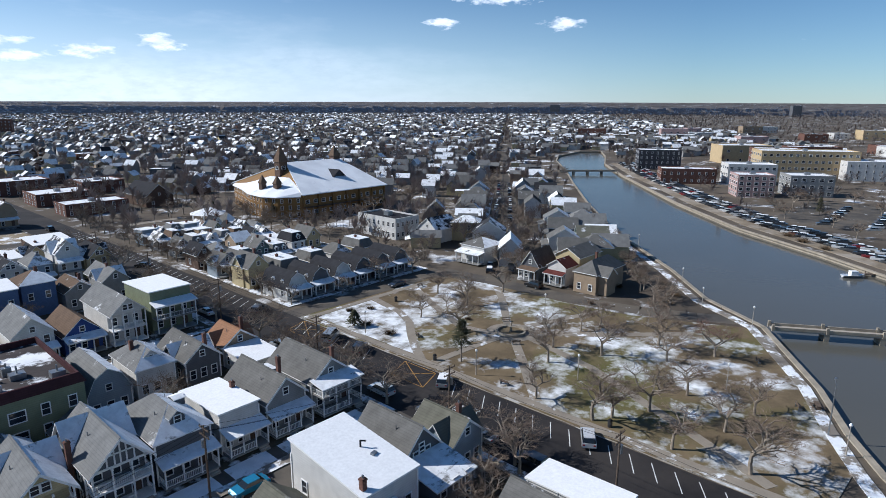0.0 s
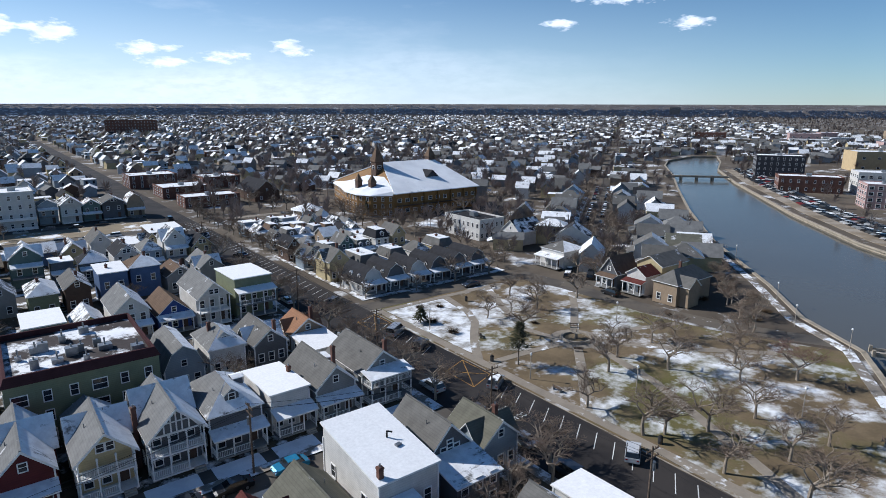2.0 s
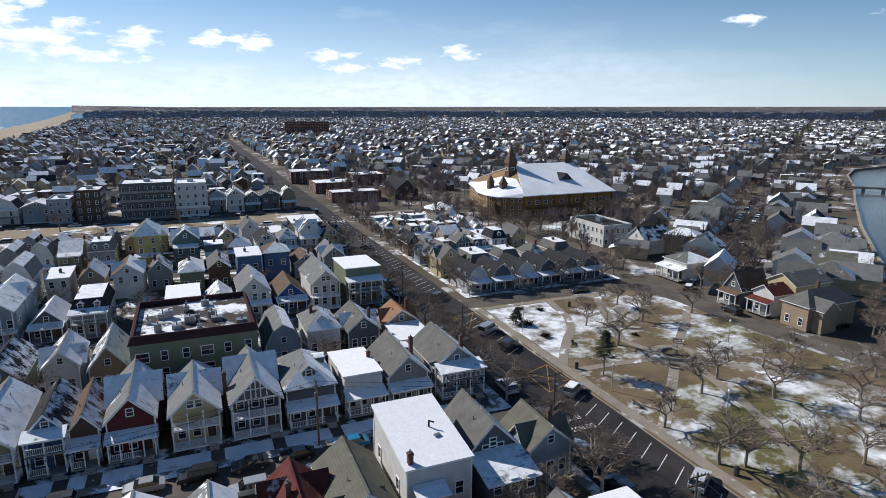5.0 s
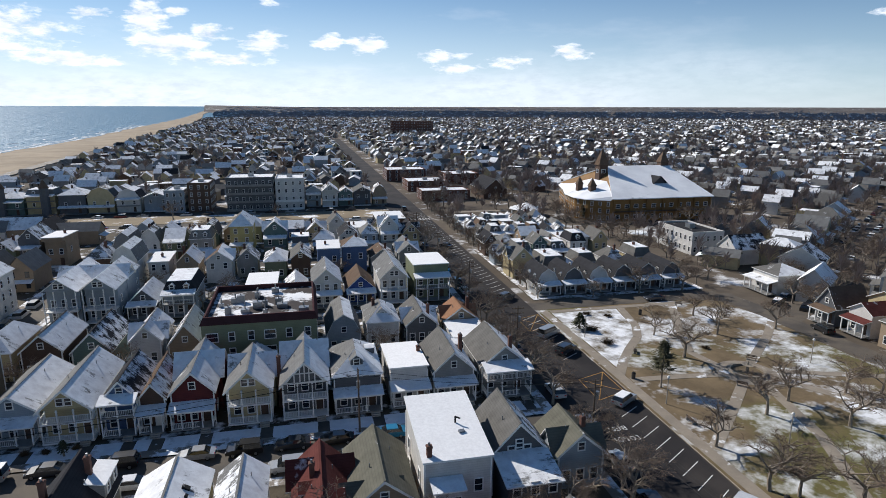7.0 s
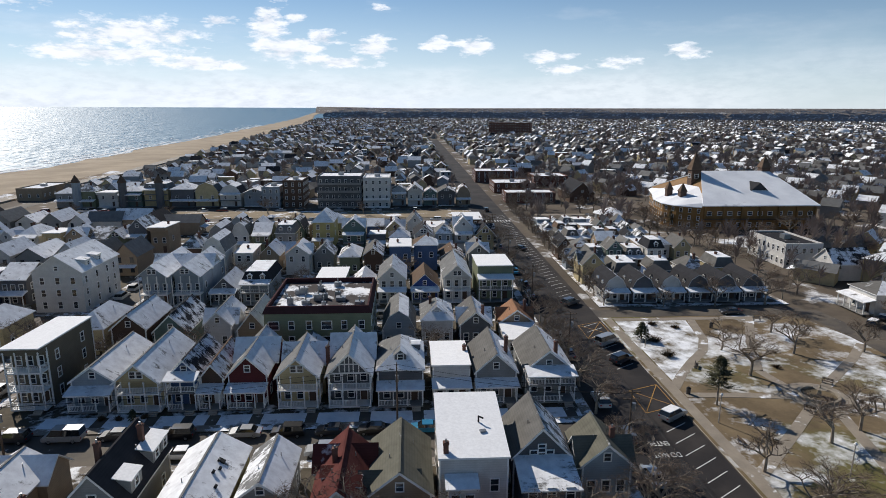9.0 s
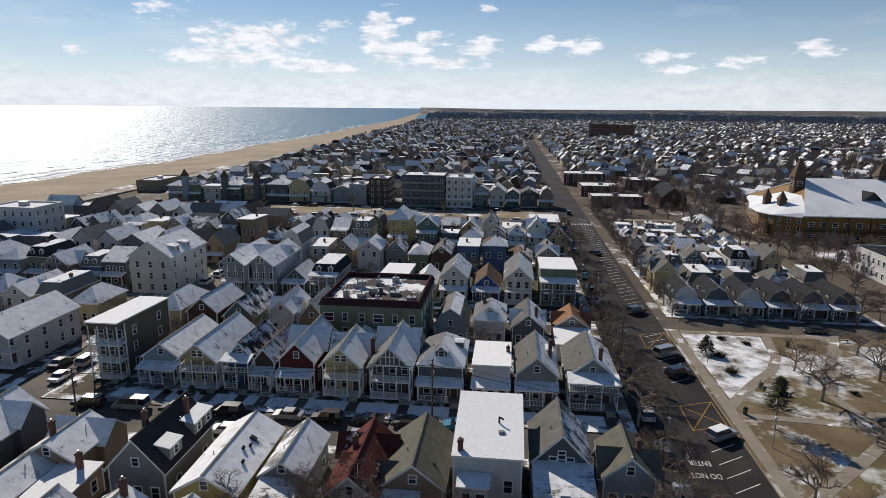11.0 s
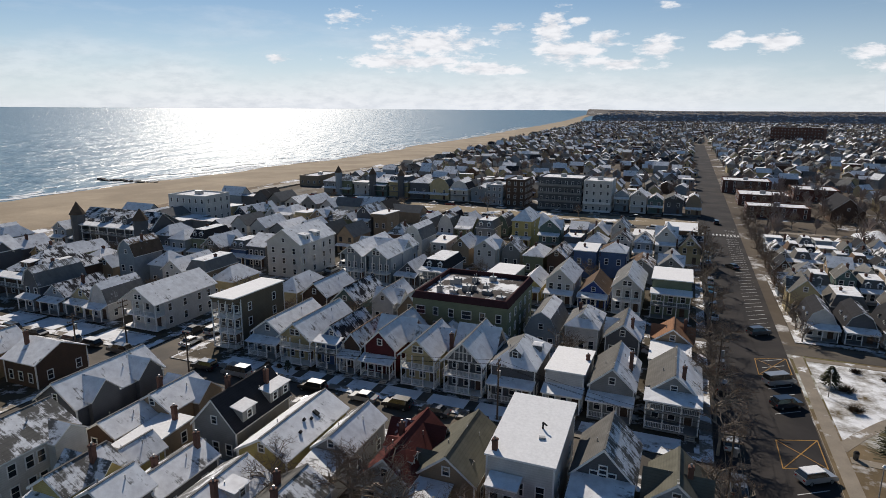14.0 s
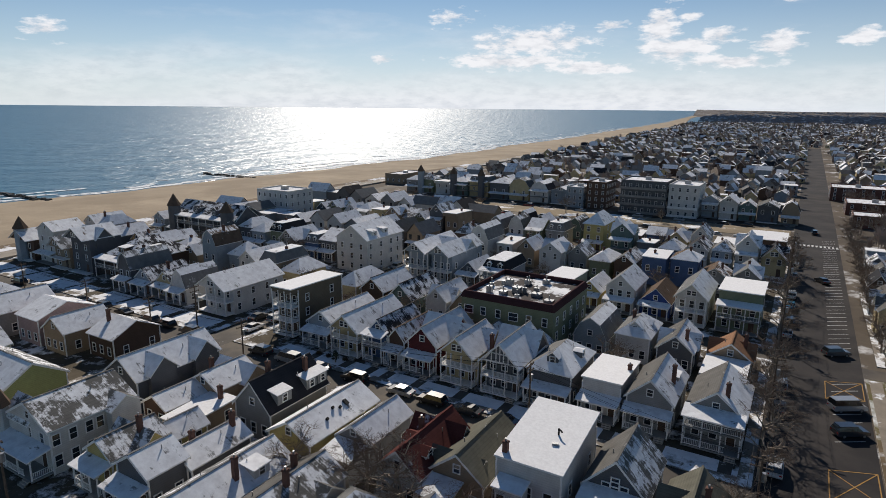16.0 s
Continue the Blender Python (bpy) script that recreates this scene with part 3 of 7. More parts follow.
for i, xx in enumerate((-15.0, -7.8, -2.6, 1.0, 7.2, 15.2, 23.0, 30.8, 38.4, 45.2, 53.6)):
    strip("front_walk", xx - 0.8, xx + 0.8, 60.55, 63.4, 0.15, ASPHALT_OLD, "dark wet front walk", 0.0)


LAWN = mat("lawn_snow", (0.16, 0.125, 0.075), 0.95, vary=0.3, scale=0.4, fine=4, snow=0.82, snow_scale=0.25, snow_soft=0.2)
walks = (-24.0, -15.0, -7.8, -2.6, 1.0, 7.2, 15.2, 23.0, 30.8, 38.4, 45.2, 53.6)
for a, b in zip(walks, walks[1:]):
    strip("front_lawn", a + 0.85, b - 0.85, 60.55, 63.5, 0.144, LAWN, "small front lawn under snow", 0.0)
for x0, x1 in ((-138, -128.5), (-127.3, -118), (-116.8, -107.5), (-106.3, -97), (-95.8, -88), (-84, -75), (-73.8, -66), (-64.8, -57.5), (-55.5, -44)):
    strip("front_lawn", x0, x1, 60.6, 66.0, 0.144, LAWN, "wide front lawn under snow", 0.0)


# ---- houses ----
rng = random.Random(7)


def win_meshes(w, h):
    """Frame and pane of a sash window, and both as one mesh: a moulded surround, a reveal, and two lights with a rail between them."""
    t = 0.12
    x0, x1 = w / 2, w / 2 + t
    rings = [[(-x1, 0.03, -t), (x1, 0.03, -t), (x1, 0.03, h + t), (-x1, 0.03, h + t)], [(-x1, -0.08, -t), (x1, -0.08, -t), (x1, -0.08, h + t), (-x1, -0.08, h + t)],
             [(-x0, -0.08, 0), (x0, -0.08, 0), (x0, -0.08, h), (-x0, -0.08, h)], [(-x0, 0.0, 0), (x0, 0.0, 0), (x0, 0.0, h), (-x0, 0.0, h)]]
    f = Solid()
    f.v = [p for r in rings for p in r]
    for k in range(3):
        for i in range(4):
            j = (i + 1) % 4
            f.f.append((4 * k + i, 4 * k + j, 4 * k + 4 + j, 4 * k + 4 + i))
            f.m.append(0)
    lo, hi = h / 2 - 0.04, h / 2 + 0.04
    cuts = [(-x0, 0.0, lo), (x0, 0.0, lo), (x0, 0.0, hi), (-x0, 0.0, hi)]
    p = Solid()
    p.v = rings[3] + cuts
    p.f, p.m = [(0, 1, 5, 4), (4, 5, 6, 7), (7, 6, 2, 3)], [1, 0, 1]
    s = Solid()
    s.v, s.f, s.m = f.v + cuts, f.f + [(12, 13, 17, 16), (16, 17, 18, 19), (19, 18, 14, 15)], f.m + [1, 0, 1]
    return f.mesh("window", TRIM), p.mesh("pane", [TRIM, GLASS]), s.mesh("window", [TRIM, GLASS])


WIN = {"n": win_meshes(0.85, 1.45), "s": win_meshes(0.75, 0.95), "w": win_meshes(1.7, 1.4)}
both = {k: v[2] for k, v in WIN.items()}


def window(parent, x, y, z, turn, kind="n", fine=True):
    """turn: 0 looks to -y, 90 to +x, 180 to +y, 270 to -x."""
    m = pose(x, y, z, 0, 0, turn)
    if fine:
        w = part("window", WIN[kind][0], None, parent, m=m)
        part("pane", WIN[kind][1], None, w)
    else:
        part("window", both[kind], None, parent, m=m)


def roof_slab(s, pts, t, rz, kinds, sides):
    """Adds one roof slope and picks its snow by the way it faces: the sunny side has melted."""
    p = [Vector(q) for q in pts]
    n = (p[1] - p[0]).cross(p[2] - p[0])
    if n.length < 1e-6:
        n = (p[2] - p[0]).cross(p[3] - p[0])
    n.normalize()
    if n.z < 0:
        p.reverse()
        n = -n
    g = Matrix.Rotation(radians(rz), 3, "Z") @ n
    sunny = g.dot(Vector((-0.63, 0.45, 0.0)))
    k = sides[0] if sunny > 0.12 else (sides[1] if n.z < 0.985 else max(sides[1], 3))
    one = Solid().slab(p, (0, 0, -t), kinds.index(k), 4)
    s.append(one)


def roof_parts(name, slopes, mats, parent):
    for one in slopes:
        part(name, one, mats, parent)


def chimney(parent, x, y, z0, z1, brick=True, w=0.55):
    c = part("chimney", Solid().box(x - w / 2, x + w / 2, y - w / 2, y + w / 2, z0, z1).box(x - w / 2 - 0.06, x + w / 2 + 0.06, y - w / 2 - 0.06, y + w / 2 + 0.06, z1 - 0.25, z1 - 0.08), BRICK if brick else CONCRETE, parent, "brick chimney stack")
    part("chimney_pot", Solid().tube((x, y, z1), (x, y, z1 + 0.3), 0.13, 0.11, 8, cap=True), METAL, c)


def railing(parent, x0, x1, y0, y1, z, step=0.22):
    s = Solid()
    L = max(abs(x1 - x0), abs(y1 - y0))
    h = 0.04
    if abs(x1 - x0) > abs(y1 - y0):
        for zz in (0.12, 0.9):
            s.box(x0, x1, y0 - h, y0 + h, z + zz, z + zz + 0.07)
        for i in range(int(L / step)):
            x = min(x0, x1) + (i + 0.5) * step
            s.box(x - 0.022, x + 0.022, y0 - 0.022, y0 + 0.022, z + 0.12, z + 0.9)
    else:
        for zz in (0.12, 0.9):
            s.box(x0 - h, x0 + h, y0, y1, z + zz, z + zz + 0.07)
        for i in range(int(L / step)):
            y = min(y0, y1) + (i + 0.5) * step
            s.box(x0 - 0.022, x0 + 0.022, y - 0.022, y + 0.022, z + 0.12, z + 0.9)
    part("railing", s, TRIM, parent)


def dormer(parent, x, y, z, w, h, depth, turn, rz, wall, kinds, mats, sides, peak=0.7, flat=False, fine=True):
    """A dormer whose front stands at (x, y, z), looking the way of turn."""
    s = Solid().box(-w / 2, w / 2, 0, depth, 0, h)
    if not flat:
        s.poly([(-w / 2, 0, h), (w / 2, 0, h), (0, 0, h + peak)])
    m = pose(x, y, z, 0, 0, turn)
    d = part("dormer", s, wall, parent, m=m)
    r = []
    o = 0.18
    if flat:
        roof_slab(r, [(-w / 2 - o, -o, h + 0.08), (w / 2 + o, -o, h + 0.08), (w / 2 + o, depth, h + 0.08 + peak), (-w / 2 - o, depth, h + 0.08 + peak)], 0.1, rz + turn, kinds, sides)
    else:
        for sg in (-1, 1):
            roof_slab(r, [(sg * (w / 2 + o), -o, h - o * peak / (w / 2)), (0, -o, h + peak), (0, depth, h + peak), (sg * (w / 2 + o), depth, h - o * peak / (w / 2))], 0.1, rz + turn, kinds, sides)
    roof_parts("dormer_roof", r, mats, d)
    window(parent, *(m @ Vector((0, -0.02, 0.25))), turn, "s", fine)


def gable_fill(s, w, y, ze, zr, m=0):
    s.poly([(-w / 2, y, ze), (w / 2, y, ze), (0, y, zr)], m)


def house(x, y, w, d, eave, ridge, roof="g", rz=0, wall="white", top="grey", porch=1, pd=2.0, under=False, sides=(1, 3), fine=True, stacks=(), dormers=(), label="", lvl=2.75, base=0.13,
          posts=4, wing=None, timber=False, group="houses of the rows", back=True, trim_front=True, name="house", lite=False, sidewin=None):
    """A timber house. (x, y): the middle of its front line; rz 0 looks to -y. The body starts behind the porch."""
    top_words = {3: "snow-covered", 2: "half-snowy", 1: "mostly bare", 0: "bare"}
    root = thing(name, pose(x, y, base, 0, 0, rz), label or "%s clapboard house with %s %s roof%s" % (wall, top_words[max(sides)], {"g": "gabled", "x": "side-gabled", "h": "hipped", "f": "flat", "b": "gambrel", "m": "mansard"}[roof],
                 " and %s porch" % {1: "a", 2: "a two-storey", 3: "a three-storey"}[porch] if porch else ""), "house", group)
    W, T = siding(wall), [shingle(top, k) for k in range(4)] + [TRIM]
    K = [0, 1, 2, 3]
    if roof == "f":
        T[3] = SNOW
    o = 0.38
    b0 = pd if porch else 0.0
    hw = w / 2
    body = Solid()
    r = []
    r0 = (0.0 if under else b0) - o
    t = 0.16
    if roof == "g":
        body.box(-hw, hw, b0, d, 0, eave)
        gable_fill(body, w, b0, eave, ridge)
        body.poly([(hw, d, eave), (-hw, d, eave), (0, d, ridge)])
        k = (ridge - eave) / hw
        for sg in (-1, 1):
            roof_slab(r, [(sg * (hw + o), r0, eave - o * k + t), (0, r0, ridge + t), (0, d + o, ridge + t), (sg * (hw + o), d + o, eave - o * k + t)], t, rz, K, sides)
        if under:
            g = Solid()
            g.slab([(-hw, 0.25, eave - 0.05), (hw, 0.25, eave - 0.05), (0, 0.25, ridge - 0.02)], (0, 0.14, 0))
            gab = part("gable", g, siding("slate") if timber else W, root)
            if timber:
                tb = Solid()
                for xx, hh in ((-hw * 0.45, 0.5), (0, 0.92), (hw * 0.45, 0.5), (-hw * 0.2, 0.75), (hw * 0.2, 0.75)):
                    tb.box(xx - 0.08, xx + 0.08, 0.15, 0.25, eave, eave + (ridge - eave) * hh)
                tb.box(-hw, hw, 0.15, 0.25, eave - 0.15, eave + 0.1).box(-hw * 0.55, hw * 0.55, 0.15, 0.25, eave + (ridge - eave) * 0.42, eave + (ridge - eave) * 0.42 + 0.15)
                for sg in (-1, 1):
                    tb.slab([(sg * hw, 0.15, eave), (sg * hw * 0.96, 0.15, eave + 0.18), (sg * 0.05, 0.15, ridge), (sg * 0.05, 0.15, ridge - 0.3)], (0, 0.1, 0))
                    tb.slab([(sg * hw * 0.9, 0.15, eave), (sg * hw * 0.8, 0.15, eave), (sg * hw * 0.42, 0.15, eave + (ridge - eave) * 0.5), (sg * hw * 0.5, 0.15, eave + (ridge - eave) * 0.5)], (0, 0.1, 0))
                part("timbering", tb, TRIM, gab, "white half-timber boards")
            else:
                for xx in (-0.5, 0.5):
                    window(root, xx, 0.22, eave + 0.5, 0, "s", fine)
        elif ridge - eave > 2 and rz != 180:
            window(root, 0, b0 - 0.01, eave + 0.35, 0, "s", fine)
    elif roof == "x":
        body.box(-hw, hw, b0, d, 0, eave)
        my = (b0 + d) / 2
        body.poly([(-hw, d, eave), (-hw, b0, eave), (-hw, my, ridge)]).poly([(hw, b0, eave), (hw, d, eave), (hw, my, ridge)])
        k = (ridge - eave) / ((d - b0) / 2)
        for yy, zz in ((r0, eave - (b0 - r0) * k), (d + o, eave - o * k)):
            roof_slab(r, [(-hw - o, yy, zz + t), (hw + o, yy, zz + t), (hw + o, my, ridge + t), (-hw - o, my, ridge + t)], t, rz, K, sides)
    elif roof == "h":
        body.box(-hw, hw, b0, d, 0, eave)
        run = min(hw, (d - b0) / 2)
        ya, yb = b0 + run, d - run
        xa = max(0.0, hw - run)
        A, B2 = (-xa, ya if xa == 0 else (b0 + d) / 2, ridge + t), (xa, yb if xa == 0 else (b0 + d) / 2, ridge + t)
        c = [(-hw - o, b0 - o, eave), (hw + o, b0 - o, eave), (hw + o, d + o, eave), (-hw - o, d + o, eave)]
        if xa == 0:
            for q in ([c[0], c[1], A], [c[1], c[2], B2, A], [c[2], c[3], B2], [c[3], c[0], A, B2]):
                roof_slab(r, q, t, rz, K, sides)
        else:
            for q in ([c[0], c[1], B2, A], [c[1], c[2], B2], [c[2], c[3], A, B2], [c[3], c[0], A]):
                roof_slab(r, q, t, rz, K, sides)
    elif roof == "f":
        f0 = 0.0 if under else b0
        body.box(-hw, hw, b0, d, 0, eave)
        if under:
            body.box(-hw, hw, 0.1, b0, eave - 0.6, eave)
        roof_slab(r, [(-hw - 0.25, f0 - 0.25, eave + 0.2 + (ridge - eave)), (hw + 0.25, f0 - 0.25, eave + 0.2 + (ridge - eave)), (hw + 0.25, d + 0.25, eave + 0.2), (-hw - 0.25, d + 0.25, eave + 0.2)], 0.2, rz, K, sides)
        if ridge > eave:
            body.poly([(-hw, f0, eave), (hw, f0, eave), (hw, f0, ridge), (-hw, f0, ridge)]).poly([(-hw, d, eave), (-hw, f0, eave), (-hw, f0, ridge)]).poly([(hw, f0, eave), (hw, d, eave), (hw, f0, ridge)])
    elif roof in "bm":
        body.box(-hw, hw, b0, d, 0, eave)
        if roof == "b":
            zk, xk = eave + (ridge - eave) * 0.68, hw * 0.62
            for yy in (b0, d):
                body.poly([(-hw, yy, eave), (hw, yy, eave), (xk, yy, zk), (0, yy, ridge), (-xk, yy, zk)])
            for sg in (-1, 1):
                roof_slab(r, [(sg * (hw + 0.3), r0, eave - 0.3), (sg * xk, r0, zk + t), (sg * xk, d + o, zk + t), (sg * (hw + 0.3), d + o, eave - 0.3)], t, rz, K, (sides[0], min(sides[1], 1)))
                roof_slab(r, [(sg * xk, r0, zk + t), (0, r0, ridge + t), (0, d + o, ridge + t), (sg * xk, d + o, zk + t)], t, rz, K, sides)
        else:
            i = 0.75
            c = [(-hw - 0.3, b0 - 0.3, eave), (hw + 0.3, b0 - 0.3, eave), (hw + 0.3, d + 0.3, eave), (-hw - 0.3, d + 0.3, eave)]
            u = [(-hw + i, b0 + i, ridge), (hw - i, b0 + i, ridge), (hw - i, d - i, ridge), (-hw + i, d - i, ridge)]
            for a in range(4):
                roof_slab(r, [c[a], c[(a + 1) % 4], u[(a + 1) % 4], u[a]], 0.2, rz, K, (0, 0))
            roof_slab(r, [(p[0], p[1], ridge + 0.12) for p in u], 0.15, rz, K, (3, 3))
            for xx in ((-hw * 0.45, hw * 0.45) if w > 5 else (0,)):
                dormer(root, xx, b0 + 0.05, eave + 0.35, 1.1, 1.2, 1.4, 0, rz, TRIM, K, T, sides, 0.45, fine=fine)
    wl_ = part("wall", body, W, root)
    roof_parts("roof_slope", r, T, root)
    if wing:
        # a cross gable: (middle y, width, reach to -x, reach to +x, eave, ridge)
        for wy, ww, xl, xr, we, wr in wing:
            ws, wroof = Solid().box(xl, xr, wy - ww / 2, wy + ww / 2, 0.004, we), []
            for xx in (xl, xr):
                ws.poly([(xx, wy - ww / 2, we), (xx, wy + ww / 2, we), (xx, wy, wr)])
            k = (wr - we) / (ww / 2)
            for sg in (-1, 1):
                roof_slab(wroof, [(xl - o, wy + sg * (ww / 2 + 0.3), we - 0.3 * k + t), (xr + o, wy + sg * (ww / 2 + 0.3), we - 0.3 * k + t), (xr + o, wy, wr + t), (xl - o, wy, wr + t)], t, rz, K, sides)
            wg = part("wing", ws, W, root)
            roof_parts("wing_roof", wroof, T, wg)
    # windows, floor by floor
    floors = max(1, int((eave - 0.2) / lvl))
    sx = [-hw * 0.5, hw * 0.5] if w < 5.2 else [-hw * 0.62, 0, hw * 0.62]
    distant = lite and (y > 150 or x < -62 or x > 118)
    if distant:
        sx, sidewin = [-hw * 0.5, hw * 0.5], 1
    for k in range(floors):
        z = 0.95 + k * lvl
        if z + 1.5 > eave or distant and k == 0 and floors > 1 and y > 150:
            continue
        for j, xx in enumerate(sx):
            if not (k == 0 and j == len(sx) - 1 and porch) and rz != 180:
                window(root, xx, b0 - 0.01, z, 0, "n", fine)
            if back and rz == 180:
                window(root, xx, d + 0.01, z, 180, "n", fine)
        n = sidewin if sidewin is not None else 2
        for j in range(n):
            yy = b0 + (j + 0.5 + 0.12 * ((j * 7 + k * 3) % 3 - 1)) * (d - b0) / n
            east = (x < 55) != (rz == 180)
            if not lite or east:
                window(root, hw + 0.01, yy, z, 90, "n", fine)
            if not lite or not east:
                window(root, -hw - 0.01, yy, z, 270, "n", fine)
    if back and rz == 180 and roof in "gb" and ridge - eave > 1.6:
        window(root, 0, d + 0.01, eave + 0.3, 180, "s", fine)
    for sx_, sy_, z0, z1 in stacks:
        chimney(root, sx_, sy_, z0, z1)
    for a in dormers:
        dx_, dy_, dz_, dw_, dh_, dd_, dt_ = a[:7]
        dormer(root, dx_, dy_, dz_, dw_, dh_, dd_, dt_, rz, W, K, T, sides, *(a[7:] or (0.7,)), fine=fine)
    if fine and roof in "gh":
        for i in range(2):
            vx = hw * (0.35 if i else -0.45)
            vy = b0 + (d - b0) * (0.35 + 0.3 * i)
            vz = ridge - (ridge - eave) * abs(vx) / hw
            part("vent_pipe", Solid().tube((vx, vy, vz - 0.3), (vx, vy, vz + 0.65), 0.06, 0.06, 6, cap=True), METAL, root)
        if roof == "g":
            part("ridge_cap", Solid().box(-0.12, 0.12, r0, d + o, ridge + 0.12, ridge + 0.2), shingle(top, 1), root)
    if fine:
        for cx, cy in ((-hw, b0), (hw, b0), (-hw, d), (hw, d)):
            part("corner_board", Solid().box(cx - 0.09, cx + 0.09, cy - 0.09, cy + 0.09, 0.003, eave - 0.12), TRIM, root)
    if fine and trim_front and roof == "g":
        k = (ridge - eave) / hw
        for yy in (r0 + 0.01, d + o - 0.05):
            for sg in (-1, 1):
                tr = Solid().slab([(sg * (hw + o), yy - 0.03, eave - o * k + t - 0.02), (0, yy - 0.03, ridge + t - 0.02), (0, yy - 0.03, ridge - 0.2), (sg * (hw + o), yy - 0.03, eave - o * k - 0.18)], (0, 0.06, 0))
                part("bargeboard", tr, TRIM, root)
    if porch and rz == 180:
        return root
    if porch:
        dx = sx[-1]
        door = part("door", Solid().box(dx - 0.5, dx + 0.5, b0 - 0.06, b0, 0.5, 2.6), siding("brown") if wall != "brown" else TRIM, root, "panelled front door")
        if fine:
            part("door_frame", Solid().box(dx - 0.62, dx - 0.5, b0 - 0.08, b0, 0.5, 2.72).box(dx + 0.5, dx + 0.62, b0 - 0.08, b0, 0.5, 2.72).box(dx - 0.5, dx + 0.5, b0 - 0.08, b0, 2.6, 2.72), TRIM, door)
        ztop = eave if under else min(eave, 0.5 + lvl * porch)
        for k in range(porch):
            zf = 0.5 + k * lvl
            part("porch_floor", Solid().box(-hw, hw, 0.02, b0 - 0.003, zf - 0.22, zf), TRIM if under else siding("grey"), root)
        if not under:
            pr = []
            roof_slab(pr, [(-hw - 0.25, -0.35, ztop), (hw + 0.25, -0.35, ztop), (hw + 0.25, b0, ztop + 0.55), (-hw - 0.25, b0, ztop + 0.55)], 0.16, rz, K, (sides[0], 3))
            roof_parts("porch_roof", pr, T, root)
            part("porch_beam", Solid().box(-hw, hw, 0.03, 0.2, ztop - 0.42, ztop - 0.1), TRIM, root)
        for k in range(porch):
            zf = 0.5 + k * lvl
            zt = (zf + lvl - 0.22) if k < porch - 1 else ztop - 0.1
            for j in range(posts if posts > 1 else 0):
                px = -hw + 0.12 + j * (w - 0.24) / (posts - 1)
                part("post", Solid().box(px - 0.08, px + 0.08, 0.05, 0.21, zf, zt).box(px - 0.12, px + 0.12, 0.02, 0.24, zt - 0.3, zt - 0.12) if fine else Solid().box(px - 0.09, px + 0.09, 0.05, 0.23, zf, zt), TRIM, root)
            if lite:
                if k and posts:
                    railing(root, -hw + 0.2, hw - 0.2, 0.13, 0.13, zf, 0.5)
                continue
            if k == 0:
                gap = 1.3
                railing(root, -hw + 0.2, hw - 0.2 - gap * 1.3, 0.13, 0.13, zf, 0.22 if fine else 0.45)
            else:
                railing(root, -hw + 0.2, hw - 0.2, 0.13, 0.13, zf, 0.22 if fine else 0.45)
            if fine:
                for sg in (-1, 1):
                    railing(root, sg * (hw - 0.12), sg * (hw - 0.12), 0.25, b0 - 0.05, zf)
        st = Solid()
        if lite:
            return root
        for i in range(3):
            st.box(hw - 1.7, hw - 0.4, -0.28 * (3 - i), 0.0, -0.02, 0.17 * (i + 1) - 0.02)
        part("steps", st, CONCRETE, root, "front steps")
    return root


# main row, looking over the street
S = dict(sides=(1, 3))
house(-26.8, 65.5, 5.2, 15, 9.6, 10.0, "f", wall="umber", top="dark", porch=3, under=True, lvl=2.9, label="dark brown four-storey flat-roofed house with stacked porches")
house(-17.5, 64.3, 6.2, 16, 4.6, 6.8, "g", wall="paleblue", top="light", porch=1, sides=(1, 3), label="low pale blue-grey house with a snowy gabled roof")
house(-10.3, 64.2, 6.3, 15, 5.2, 7.9, "g", wall="cream", top="light", porch=2, under=True, sides=(1, 3), label="pale cream house with two porch decks under its gable")
house(-4.1, 64.3, 4.3, 13, 5.3, 7.6, "g", wall="blue", top="dark", porch=2, sides=(1, 2), posts=3, label="narrow dark blue house with a balcony and half-snowy dark roof")
house(-0.1, 64.3, 3.2, 13, 4.9, 6.8, "g", wall="brown", top="brown", porch=1, sides=(1, 2), posts=3, label="narrow dark brown house with white porch posts")
house(5.2, 64.3, 5.6, 15, 5.2, 8.0, "g", wall="red", top="light", porch=1, sides=(1, 3), posts=5, wing=((9.5, 5.5, -3.1, 3.4, 5.2, 8.1),), label="dark red house with white porch and snowy cross-gabled roof")
house(12.9, 64.3, 6.0, 10.2, 5.6, 8.35, "g", wall="cream", top="light", porch=2, pd=2.2, under=True, sides=(0, 3), wing=((7.6, 4.6, -3.0, 3.4, 5.2, 7.9),), label="pale yellow house with white two-storey porch under a snowy gable")
house(12.9, 74.6, 5.2, 5.5, 4.6, 6.4, "g", wall="cream", top="light", porch=0, sides=(1, 3), label="lower pale yellow back part with a snowy roof")
house(20.6, 64.3, 6.4, 11.6, 5.8, 8.95, "g", wall="slate", top="light", porch=2, pd=2.2, under=True, sides=(0, 3), timber=True, wing=((8.6, 5.4, -3.3, 3.4, 5.8, 8.9),), stacks=((-3.7, 5.0, 0, 8.2),), label="dark house with white half-timbered gable and two-storey porch")
house(20.6, 76.0, 5.2, 4.5, 4.6, 6.2, "g", wall="slate", top="grey", porch=0, sides=(1, 2), label="lower dark back part with a half-snowy roof")
house(28.2, 64.0, 6.8, 13, 5.6, 8.2, "h", wall="slate", top="light", porch=1, sides=(1, 3), dormers=((0, 3.1, 6.35, 1.8, 1.2, 2.4, 0, 0.75), (3.1, 8.5, 6.3, 1.5, 1.1, 1.5, 90, 0.2)), label="grey hip-roofed house with a front dormer and white trim")
